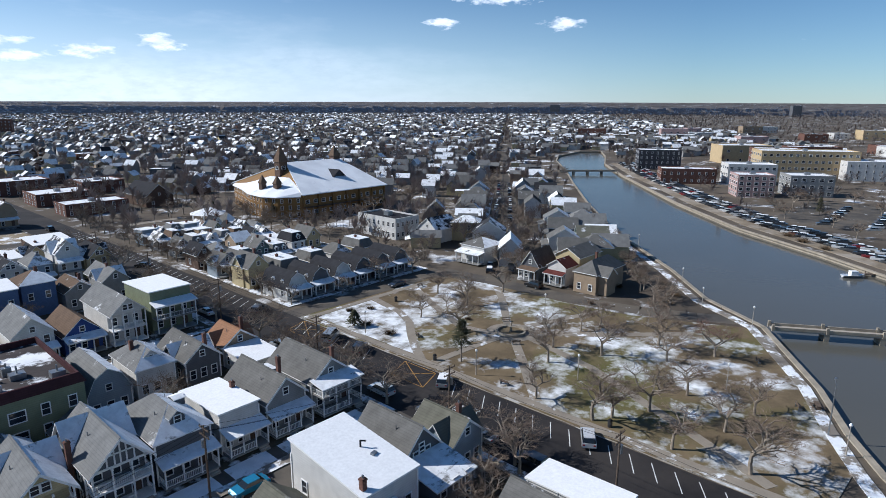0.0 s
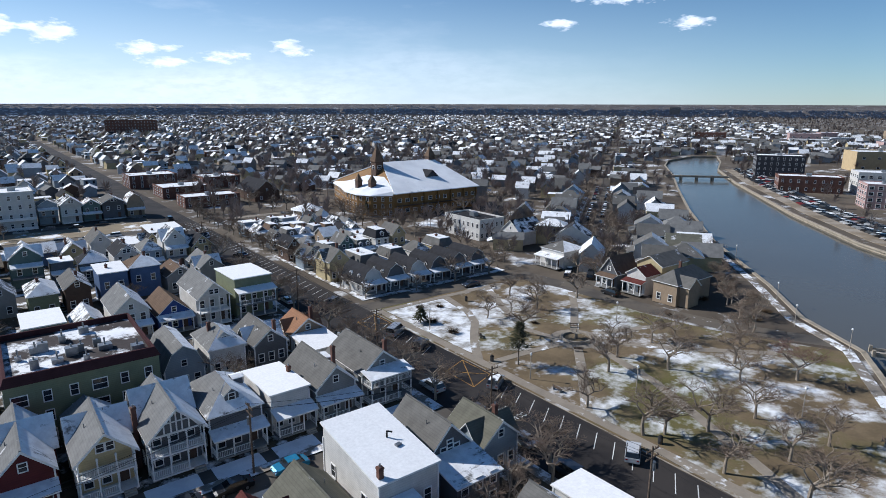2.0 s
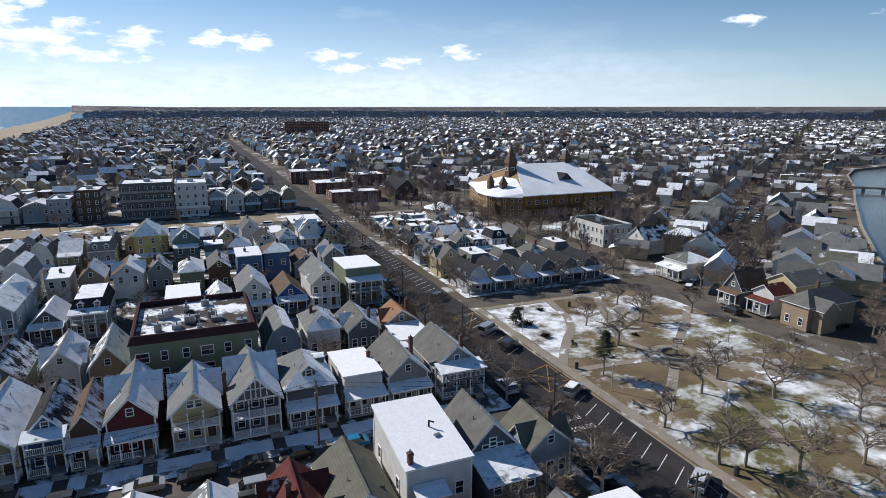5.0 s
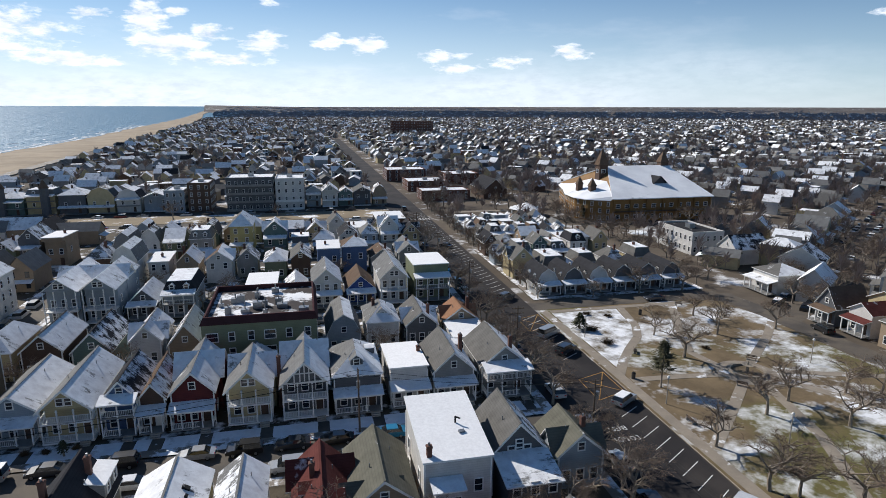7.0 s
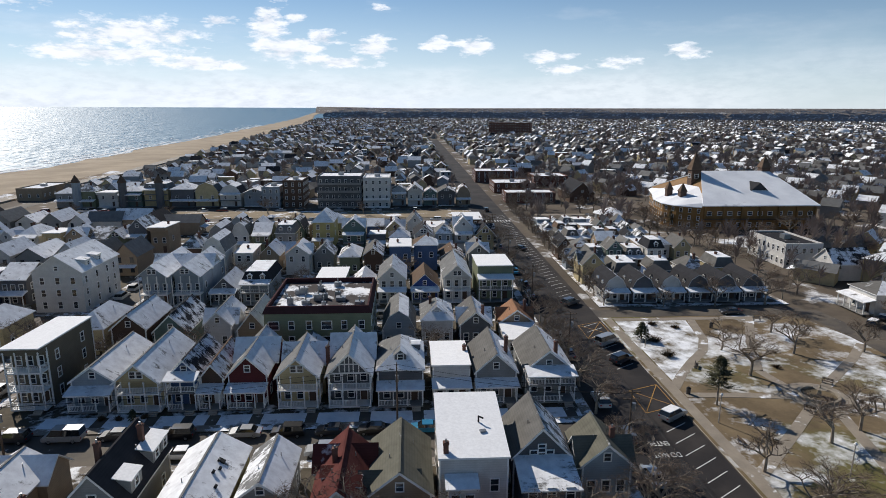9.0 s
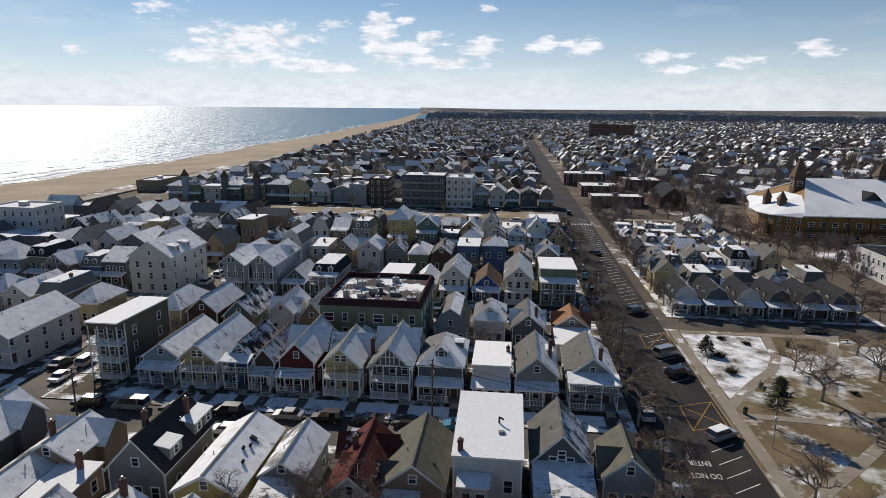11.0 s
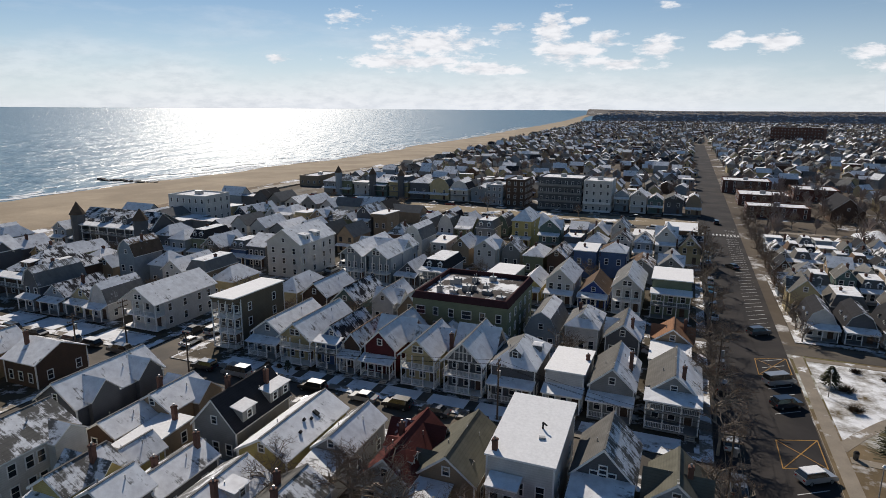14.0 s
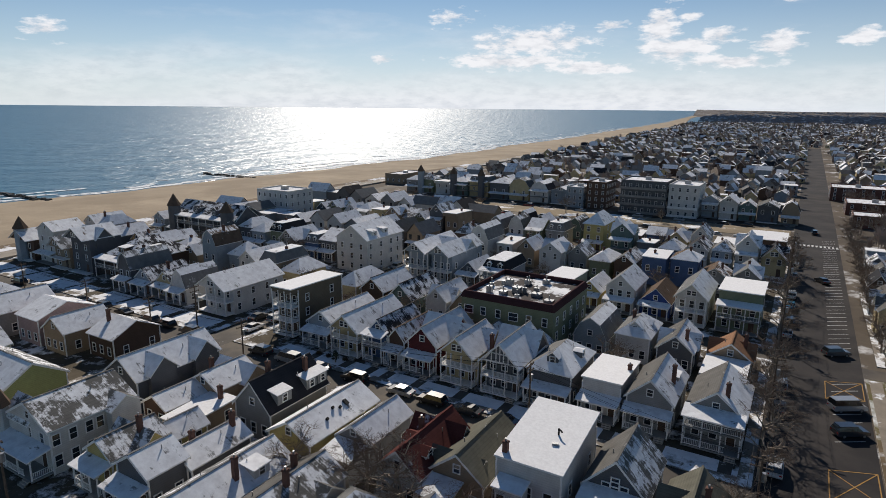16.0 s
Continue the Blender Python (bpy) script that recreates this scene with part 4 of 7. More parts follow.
house(36.0, 64.3, 5.6, 13, 5.3, 5.75, "f", wall="white", top="light", porch=1, pd=2.3, sides=(3, 3), stacks=((2.5, 8.5, 4, 6.6),), label="low white house with a flat snow-covered roof", wing=None)
house(42.9, 64.3, 6.2, 13, 4.9, 7.7, "g", wall="grey", top="grey", porch=1, sides=(0, 3), stacks=((2.2, 7.0, 5, 8.6),), dormers=((2.6, 9.5, 5.0, 2.4, 1.2, 2.0, 90, 0.3, True),), label="grey house with bare shingle gable and white porch")
house(51.3, 64.3, 7.2, 14, 4.8, 7.7, "g", wall="grey", top="grey", porch=2, pd=2.8, sides=(0, 3), stacks=((1.2, 4.0, 5, 8.8),), label="grey corner house with a wide two-storey porch and brick chimney")
# backs of the second row, which looks away over the next street
house(27.6, 101.0, 6.0, 13, 3.8, 7.4, "b", 180, wall="paleblue", top="light", porch=1, sides=(1, 3), label="pale blue gambrel house with a snowy lean-to")
house(34.9, 101.0, 5.8, 11.5, 5.0, 7.3, "h", 180, wall="white", top="light", porch=1, sides=(1, 3), dormers=((0, 10.2, 5.2, 1.9, 1.3, 2.5, 180, 0.8), (-2.2, 6.0, 5.2, 1.5, 1.0, 1.6, 270, 0.5)), stacks=((1.2, 6, 5, 8.0),), label="white three-storey house with hipped snowy roof and dormer")
house(42.2, 101.0, 5.8, 12, 4.2, 6.6, "g", 180, wall="slate", top="grey", porch=1, sides=(1, 3), stacks=((-1.5, 10, 5, 7.4),), wing=((7.0, 4.0, -3.2, 3.2, 3.8, 5.9),), label="grey-blue house with snowy cross gables")
house(50.6, 100.5, 6.6, 8.5, 3.5, 5.9, "g", 180, wall="tan", top="orange", porch=1, sides=(0, 0), wing=((4.8, 3.6, -3.5, 3.5, 3.3, 5.2),), stacks=((-2.0, 5.5, 4, 7.0),), label="house with a bright orange-brown shingle roof")
house(50.4, 91.6, 6.4, 8.0, 3.0, 3.3, "f", 180, wall="white", top="light", porch=0, sides=(3, 3), label="low flat-roofed white back part under snow")
house(-6.2, 101.5, 4.8, 12, 4.8, 7.2, "g", 180, wall="white", top="light", porch=1, sides=(2, 3), wing=((8, 4, -3.0, 3.0, 4.4, 6.6),), label="white cross-gabled house with snow on its roof")
house(0.4, 101.5, 5.4, 13, 4.0, 7.4, "g", 180, wall="tan", top="light", porch=1, sides=(2, 3), label="tan house with a steep snow-covered roof")
house(-14.0, 101.5, 6.0, 14, 4.4, 7.4, "g", 180, wall="teal", top="dark", porch=1, sides=(1, 2), label="dark green house with half-melted snow on its roof")
house(-21.5, 101.5, 6.0, 14, 5.0, 7.6, "g", 180, wall="brown", top="dark", porch=1, sides=(1, 3))
house(-28.8, 101.5, 5.5, 14, 5.0, 7.4, "h", 180, wall="cream", top="light", porch=1, sides=(2, 3))
# near side of the row street: backs towards the park end
house(36.5, 50.0, 7.3, 12, 7.7, 9.2, "f", 180, wall="white", top="light", porch=0, sides=(3, 3), stacks=((3.0, 11.2, 6, 9.3),), label="large white house with a flat snow-covered roof")
house(44.7, 50.3, 6.4, 8.5, 5.6, 8.9, "g", 180, wall="slate", top="grey", porch=0, sides=(0, 2), label="blue-grey house with steep bare shingle gable")
house(52.2, 50.2, 5.6, 9, 4.6, 7.0, "g", 180, wall="paleblue", top="olive", porch=1, sides=(0, 1), stacks=((-1.2, 6.5, 4, 7.8),), wing=((6.5, 4.2, -3.2, 3.2, 4.2, 6.6),), label="pale blue cottage with olive shingle roof and brick chimney")
house(28.5, 50.0, 6.6, 13, 4.4, 7.0, "g", 180, wall="tan", top="olive", porch=1, sides=(0, 0), wing=((10.6, 3.6, -2.0, 4.2, 3.8, 5.6),), label="grey-brown house with a wide bare shingle roof")
house(22.2, 48.5, 5.6, 14, 4.2, 6.7, "g", 180, wall="white", top="red", porch=1, sides=(0, 1), wing=((4.5, 3.6, -3.4, 3.4, 4.0, 6.2),), dormers=((-2.2, 10.5, 4.5, 1.9, 1.0, 1.8, 270, 0.6), (2.2, 8.5, 4.5, 2.2, 1.0, 1.8, 90, 0.6)), stacks=((0.9, 7.5, 5, 7.6),), label="white cottage with a worn red roof, cross gables and dormers")
house(13.9, 48.0, 4.8, 11, 4.5, 6.3, "g", 180, wall="grey", top="light", porch=1, sides=(2, 3), label="small grey house with a snowy gable roof")
house(6.9, 46.6, 6.8, 13.5, 4.5, 6.5, "g", 180, wall="yellow", top="light", porch=0, sides=(3, 3), label="pale yellow house with a long snow-covered roof")
old = house(-2.6, 49.0, 6.6, 13, 4.7, 8.3, "g", 180, wall="grey", top="dark", porch=1, sides=(0, 0), stacks=((1.0, 9, 6, 9.6), (-1.4, 4.2, 6, 9.0)), label="grey house with dark steep roof and snowy shed dormers")
for yy, ww in ((2.6, 2.0), (4.9, 2.0), (10.2, 2.6)):
    dormer(old, -3.25, yy, 5.0, ww, 1.5, 3.0, 270, 180, siding("grey"), [0, 1, 2, 3], [shingle("light", k) for k in range(3)] + [SNOW, TRIM], (3, 3), 0.55, True)
house(-14.6, 47.0, 6.4, 9.5, 4.2, 6.1, "g", 180, wall="tan", top="light", porch=1, sides=(2, 3), stacks=((1.0, 7, 4.5, 7.4),), wing=((3.2, 4.6, -4.2, 3.2, 3.9, 5.9),), label="tan house with snow-covered cross gables and tall chimney")
house(-16.4, 37.3, 5.0, 6.5, 3.4, 4.9, "g", 180, wall="brown", top="light", porch=0, sides=(2, 3), label="small brown back house with a snowy gable")
house(-10.6, 38.0, 4.6, 8.5, 3.0, 3.5, "f", 180, wall="tan", top="light", porch=0, sides=(3, 3), stacks=((-0.6, 1.2, 2.6, 5.6),), label="low tan back part with a wide snowy roof")
house(-25.8, 46.5, 7.6, 14.5, 5.2, 8.0, "g", 180, wall="slate", top="light", porch=0, sides=(2, 3), wing=((3.0, 4.2, -4.6, 0.0, 5.6, 7.7), (10.6, 4.4, -4.6, 0.0, 5.6, 7.7)), label="blue-grey house with two wide side gables and snowy roof")
roof_kit = thing("roof_vent", pose(37.6, 44.0, 8.8), "dark bent vent pipe on a snowy flat roof", "vent")
part("pipe", Solid().tube((0, 0, -0.4), (0, 0, 0.75), 0.11, 0.11, 8, cap=True).tube((0, 0, 0.72), (0.5, -0.35, 0.62), 0.1, 0.1, 8, cap=True), RUBBER, roof_kit)
hatch = thing("roof_hatch", pose(37.9, 42.2, 8.58, 0, 0, 12), "small dark hatch on a snowy flat roof", "hatch")
part("lid", Solid().box(-0.35, 0.35, -0.22, 0.22, -0.3, 0.2), METAL, hatch)
for k, (xx, yy, zz) in enumerate(((8.6, 42.0, 5.76), (8.4, 39.6, 5.88), (9.2, 37.6, 5.41), (8.8, 40.6, 5.64))):
    sky = thing("skylight", pose(xx, yy, zz + 0.16, 0, 30.5, 0), "small dark skylight on a snowy roof", "skylight", "skylights")
    part("frame", Solid().box(-0.42, 0.42, -0.3, 0.3, -0.1, 0.1) if k == 0 else Solid().box(-0.16, 0.16, -0.16, 0.16, -0.1, 0.22), RUBBER, sky)


def lean_to(x0, x1, y0, y1, z0, z1, wall, label):
    """A lower back part with a roof sloping to -y, three windows in its back."""
    t = thing("house_annex", pose(0, 0, 0.13), label, "house", "houses of the rows")
    part("wall", Solid().box(x0, x1, y0, y1, 0, z0), siding(wall), t)
    sl = []
    roof_slab(sl, [(x0 - 0.3, y0 - 0.35, z0 + 0.05), (x1 + 0.3, y0 - 0.35, z0 + 0.05), (x1 + 0.3, y1, z1), (x0 - 0.3, y1, z1)], 0.16, 0, [0, 1, 2, 3], (3, 3))
    roof_parts("roof_slope", sl, [shingle("light", k) for k in range(4)] + [TRIM], t)
    n = max(2, int((x1 - x0) / 1.7))
    for k in range(2 if z0 > 4.4 else 1):
        for i in range(n):
            window(t, x0 + (i + 0.5) * (x1 - x0) / n, y0 - 0.01, 0.8 + k * 2.5, 0, "n")
    return t


near_gable = thing("gable_window", pose(44.7, 41.78, 5.3), "triple white-framed window in a dark blue gable", "window")
for xx, hh, kind in ((-0.95, 0.0, "s"), (0.0, 0.25, "s"), (0.95, 0.0, "s")):
    window(near_gable, xx, -0.03, hh, 0, kind)
lean_to(41.7, 47.8, 36.6, 41.75, 4.6, 5.6, "slate", "low blue-grey back part with snowy lean-to roof")
lean_to(11.8, 16.0, 33.4, 36.9, 3.8, 4.3, "white", "low white back part with snowy flat roof")
lean_to(25.6, 29.2, 33.6, 36.9, 3.2, 3.9, "cream", "small cream back porch with snowy roof")
lean_to(33.6, 36.6, 35.9, 37.9, 5.6, 6.0, "white", "narrow white back bay")
# lower block, looking towards the next street
house(-21.4, 14.6, 9.4, 13.5, 6.0, 8.5, "g", 0, wall="white", top="grey", porch=1, pd=2.6, sides=(1, 2), sidewin=6, wing=((4.5, 4, -5.6, 0.0, 5.6, 7.6), (11.6, 4.0, 0.0, 6.0, 5.8, 7.2)), label="big white house with streaked snow on its roof")
house(-9.6, 17.0, 5.0, 9, 4.4, 6.1, "g", 0, wall="yellow", top="grey", porch=1, sides=(1, 2), stacks=((1.3, 6.5, 5, 7.6),), wing=((6.8, 3.4, -3.2, 3.4, 4.0, 5.8),), label="yellow cottage with snowy porch roofs")
house(-9.0, 26.4, 4.0, 5.5, 3.0, 4.6, "g", 0, wall="yellow", top="light", porch=0, sides=(2, 3), label="low yellow back part with a snowy roof")
house(-2.2, 16.4, 5.6, 6.8, 5.0, 6.8, "g", 0, wall="slate", top="light", porch=1, sides=(2, 3), label="blue-grey cottage with a snowy gable roof and snowy porch")
house(-1.2, 23.3, 5.0, 8.6, 3.7, 5.2, "g", 0, wall="slate", top="light", porch=0, sides=(2, 3), stacks=((0.6, 7.6, 4, 6.9), (-1.2, 3.0, 3.8, 5.9)), label="lower blue-grey back wing with a snowy roof and chimneys")
house(7.2, 14.5, 6.6, 15.5, 4.2, 6.2, "g", 0, wall="white", top="light", porch=1, sides=(2, 3), stacks=((1.9, 8.5, 5, 7.8),), dormers=((3.0, 11.2, 4.4, 2.2, 1.2, 2.2, 90, 0.25, True),), label="white cottage with snow-covered roof and shed dormer")
house(14.8, 14.5, 6.0, 16, 4.5, 6.3, "g", 0, wall="white", top="grey", porch=1, sides=(1, 2), stacks=((0.8, 9.5, 6, 8.0), (-1.5, 13, 5, 7.2)), wing=((12.5, 4.0, 0.0, 3.9, 3.8, 5.2),), label="white house with dark streaked snowy roof")
house(22.6, 14.5, 5.8, 15, 4.0, 6.4, "h", 0, wall="blue", top="light", porch=1, sides=(1, 2))
house(30.0, 14.5, 6.0, 15, 4.6, 6.9, "g", 0, wall="white", top="light", porch=1, sides=(1, 3))
house(37.5, 14.5, 6.0, 15, 4.6, 7.2, "g", 0, wall="red", top="red", porch=1, sides=(0, 1))
house(45.5, 14.5, 6.4, 15, 5.0, 7.6, "g", 0, wall="grey", top="grey", porch=1, sides=(0, 3))
house(53.4, 21.0, 4.6, 10.5, 3.8, 4.1, "f", 0, wall="white", top="light", porch=0, sides=(2, 3), label="low house by the avenue with a snowy flat roof")
# across the side street
house(-46.5, 50.0, 7.4, 9, 4.2, 6.4, "x", 180, wall="brown", top="light", porch=0, sides=(2, 3), stacks=((2, 6, 5, 8),))
house(-56.0, 49.0, 6.8, 11, 4.4, 6.8, "g", 180, wall="tan", top="light", porch=1, sides=(2, 3))
house(-65.0, 49.0, 7.4, 11, 5.2, 7.4, "x", 180, wall="pink", top="light", porch=0, sides=(3, 3))
house(-49.0, 24.0, 9, 15, 5.4, 8.2, "g", 270, wall="lime", top="light", porch=0, sides=(2, 3), label="yellow-green house with a snowy roof")
house(-58.0, 16.0, 8, 14, 5.0, 7.6, "g", 0, wall="white", top="light", porch=1, sides=(2, 3))
house(-76.0, 49.0, 8, 13, 5.0, 7.6, "g", 180, wall="grey", top="light", porch=1, sides=(2, 3))
house(-87.0, 49.0, 8, 13, 5.0, 7.6, "h", 180, wall="white", top="light", porch=1, sides=(2, 3))
# green apartment block behind the main row
flat = thing("apartment_block", pose(13.6, 81.5, 0.13), "olive-green three-storey apartment block with maroon parapet roof", "apartment block")
W = siding("green")
part("wall", Solid().box(-9.2, 9.2, 0, 19, 0, 9.5), W, flat)
ms = Solid()
c = [(-9.45, -0.25, 9.4), (9.45, -0.25, 9.4), (9.45, 19.25, 9.4), (-9.45, 19.25, 9.4)]
u = [(-8.9, 0.4, 10.6), (8.9, 0.4, 10.6), (8.9, 18.6, 10.6), (-8.9, 18.6, 10.6)]
v = [(-8.6, 0.7, 10.6), (8.6, 0.7, 10.6), (8.6, 18.3, 10.6), (-8.6, 18.3, 10.6)]
b = [(p[0], p[1], 9.7) for p in v]
for i in range(4):
    j = (i + 1) % 4
    ms.poly([c[i], c[j], u[j], u[i]]).poly([u[i], u[j], v[j], v[i]]).poly([v[i], v[j], b[j], b[i]])
part("parapet", ms, shingle("maroon", 0), flat, "maroon shingled parapet")
part("roof_deck", Solid().box(-8.6, 8.6, 0.7, 18.3, 9.4, 9.7), mat("tar_roof", (0.06, 0.05, 0.048), 0.9, vary=0.3, scale=0.4, fine=4, snow=0.46, snow_scale=0.22, snow_soft=0.1), flat, "snowy flat roof deck")
for k in range(3):
    for j in range(6):
        for wy, turn in ((-0.01, 0), (19.01, 180)):
            window(flat, -7.6 + j * 3.05, wy, 0.9 + k * 2.8, turn, "n" if j % 3 else "w")
    for j in range(5):
        window(flat, 9.21, 2.0 + j * 3.7, 0.9 + k * 2.8, 90)
        window(flat, -9.21, 2.0 + j * 3.7, 0.9 + k * 2.8, 270)
for i in range(14):
    x_, y_ = rng.uniform(-7.5, 7.5), rng.uniform(2.5, 16)
    s_ = rng.uniform(0.35, 0.9)
    part("roof_unit", Solid().box(x_ - s_, x_ + s_, y_ - s_ * 0.8, y_ + s_ * 0.8, 9.7, 9.7 + rng.uniform(0.6, 1.5)).tube((x_, y_, 9.7), (x_, y_, 11.4), 0.12, 0.12, 8, cap=True), METAL, flat, "rooftop air unit")


# ---- the middle distance: rows of houses, halls and hotels ----
def pick(seed):
    return random.Random(seed)


def row(x0, x1, y, rz, seed, tall=1.0, w=(4.7, 6.5), gap=(0.8, 2.0), skip=(), depth=(9, 13)):
    """A row of alike timber houses, side by side."""
    g = pick(seed)
    x = x0
    while x < x1 - 4:
        ww = g.uniform(*w)
        xc = x + ww / 2
        x += ww + g.uniform(*gap)
        kind = g.choice("gggggghhxfbm")
        wall = g.choice(["white", "white", "white", "cream", "grey", "grey", "paleblue", "paleblue", "tan", "slate", "slate", "teal", "cream", "green", "brown", "blue"])
        eave = g.choice([4.2, 4.8, 5.3, 5.8, 7.2]) * tall
        ridge = eave + {"f": 0.4, "m": 2.3, "b": 3.8}.get(kind, g.uniform(1.9, 2.9))
        d, por = g.uniform(*depth), g.choice([1, 1, 2, 2, 3] if eave > 7 else [1, 1, 2])
        snow = g.choice([(1, 3), (2, 3), (2, 3), (0, 2), (1, 2), (1, 3)])
        roofc = g.choice(["grey", "light", "light", "dark", "brown", "grey"])
        und, st = g.random() < 0.4, g.random() < 0.5
        wg = ((d * 0.55, 4.6, -ww / 2 - 0.3, ww / 2 + 0.3, eave - 0.3, ridge - 0.5),) if kind == "g" and g.random() < 0.35 else None
        yy = y + g.uniform(-0.6, 0.9)
        if any(a < xc < b for a, b in skip):
            continue
        house(xc, yy, ww, d, eave, ridge, kind, rz, wall, roofc, min(por, max(1, int(eave / 2.7))), 1.9, und and kind in "gf" and eave > 5, snow, False, ((g.uniform(-1.5, 1.5), d * 0.6, eave - 0.5, ridge + 0.8),) if st else (),
              wing=wg, posts=3 if y < 120 and abs(xc + 10) < 80 else 0, lite=True, sidewin=2 if y < 120 else 1, group="houses of the middle distance")


# explicit neighbours over the second street
for xx in (-27.6, -20.4):
    house(xx, 113.6, 6.2, 19, 7.6, 10.0, "g", 0, "paleblue", "light", 2, 2.2, True, (3, 3), False, wing=((12, 6, -3.2, 3.2, 7.2, 9.8),), lite=True, sidewin=3, label="tall pale blue house with stacked porches and snowy cross gables")
house(-12.8, 114.4, 5.6, 12, 3.6, 6.2, "g", 0, "slate", "light", 1, 2.0, False, (3, 3), False, lite=True)
house(-5.4, 114.0, 6.4, 14, 5.4, 7.6, "m", 0, "paleblue", "dark", 2, 2.0, False, (1, 3), False, lite=True)
house(11.5, 114.0, 6.4, 13, 5.6, 5.9, "f", 0, "teal", "dark", 1, 2.0, False, (2, 3), False, lite=True)
house(18.7, 114.0, 5.0, 12, 4.0, 6.2, "g", 0, "yellow", "light", 1, 2.0, False, (2, 3), False, lite=True)
house(25.6, 114.0, 6.2, 14, 5.8, 8.6, "g", 0, "white", "light", 1, 2.0, False, (1, 3), False, lite=True)
house(33.2, 114.0, 6.2, 13, 3.8, 6.6, "g", 0, "navy", "brown", 1, 2.2, False, (0, 1), False, lite=True)
house(40.6, 114.0, 6.2, 15, 6.4, 9.2, "g", 0, "white", "light", 2, 2.2, True, (1, 3), False, lite=True)
house(49.6, 114.0, 8.0, 15, 8.0, 8.4, "f", 0, "green", "light", 2, 2.4, False, (3, 3), False, lite=True, label="grey-green corner house with flat snowy roof and two porch decks")
row(-32, 55, 153.5, 180, 11)
house(2.2, 170.0, 6.4, 15, 8.8, 12.0, "h", 0, "yellow", "grey", 1, 2.0, False, (1, 3), False, lite=True, label="tall ochre-yellow house with a hipped roof")
row(-32, 56, 165.0, 0, 13, skip=((-2.5, 7),), tall=1.12)
row(-32, 50, 200.0, 180, 14, tall=0.74)
house(50.5, 204.0, 10, 13, 5.8, 6.2, "f", 180, "brown", "dark", 0, 2.0, False, (2, 3), False, lite=True, label="dark brown flat-roofed corner building")
# east block
row(-84, -57, 66.5, 0, 21, skip=())
house(-49.5, 67.0, 9.0, 17, 6.0, 8.9, "g", 0, "white", "light", 2, 2.4, True, (2, 3), False, lite=True, sidewin=4, label="big white house with two porch decks and snowy roof")
house(-92.5, 70.5, 13, 20, 5.6, 10.0, "h", 0, "brown", "dark", 2, 2.4, False, (1, 2), False, lite=True, sidewin=4, label="large dark brown hip-roofed house with dormers", dormers=((0, 4.0, 6.8, 3.0, 1.4, 3.0, 0, 0.3, True), (6.0, 11, 6.4, 3.0, 1.4, 3.0, 90, 0.3, True)))
row(-139, -101, 69.5, 0, 22, tall=1.35, w=(7, 9))
row(-139, -44, 101.5, 180, 23, tall=1.1)
house(-47.0, 112.0, 10.5, 17, 9.2, 12.8, "g", 0, "white", "light", 0, 2.0, False, (1, 3), False, lite=True, sidewin=4, label="four-storey white guest house with a steep roof and dormers", dormers=((4.6, 4.5, 9.4, 2.2, 1.6, 2.5, 90, 0.3, True), (4.6, 9.5, 9.4, 2.2, 1.6, 2.5, 90, 0.3, True)))
row(-139, -54, 114.0, 0, 24, tall=1.2, skip=((-128, -95),))
row(-139, -44, 165.0, 0, 26, tall=1.15)
def turret(x, y, r, h, top, wall, label):
    t = thing("turret", pose(x, y, 0.1), label, "turret", "turrets of the seaside hotels")
    part("shaft", Solid().tube((0, 0, 0), (0, 0, h), r, r, 8, cap=True), siding(wall), t)
    part("cone", Solid().tube((0, 0, h), (0, 0, top), r * 1.2, 0.05, 8, cap=True), shingle("brown", 0), t, "pointed brown shingle cone")


house(-111.5, 112.5, 29, 15, 8.6, 12.4, "x", 0, "slate", "dark", 3, 2.4, False, (1, 2), False, lite=True, posts=9, sidewin=4, name="seaside_hotel", label="big grey shingled seaside hotel with turrets and stacked porches",
      wing=((7.5, 9.5, -14.9, -9.0, 8.4, 12.6), (7.5, 9.5, 9.0, 14.9, 8.4, 12.6)), dormers=((-4.5, 3.0, 9.4, 2.4, 1.8, 3.0, 0, 0.9), (4.5, 3.0, 9.4, 2.4, 1.8, 3.0, 0, 0.9)))
turret(-124.5, 113.5, 2.0, 11.5, 15.5, "slate", "grey corner turret with a pointed cone")
turret(-98.5, 113.5, 2.0, 11.5, 15.0, "slate", "grey corner turret with a pointed cone")
turret(-135.0, 70.5, 1.8, 9.5, 13.0, "paleblue", "pale corner turret with a pointed cone")
turret(-118.0, 258.0, 1.8, 11.5, 15.0, "paleblue", "pale corner turret with a pointed cone")
turret(-98.0, 258.0, 1.8, 11.5, 15.0, "slate", "grey corner turret with a pointed cone")
turret(-82.0, 258.0, 1.8, 11.5, 15.0, "slate", "grey corner turret with a pointed cone")
turret(-27.4, 16.4, 1.4, 6.8, 10.4, "white", "white corner turret with a dark pointed cone")
# far side of the wide green: tall guest houses
row(-128, -36, 257.0, 0, 31, tall=1.55, w=(8, 11), gap=(0.6, 1.6))
row(22, 56, 257.0, 0, 32, tall=1.3, w=(6, 8), gap=(0.6, 1.6))


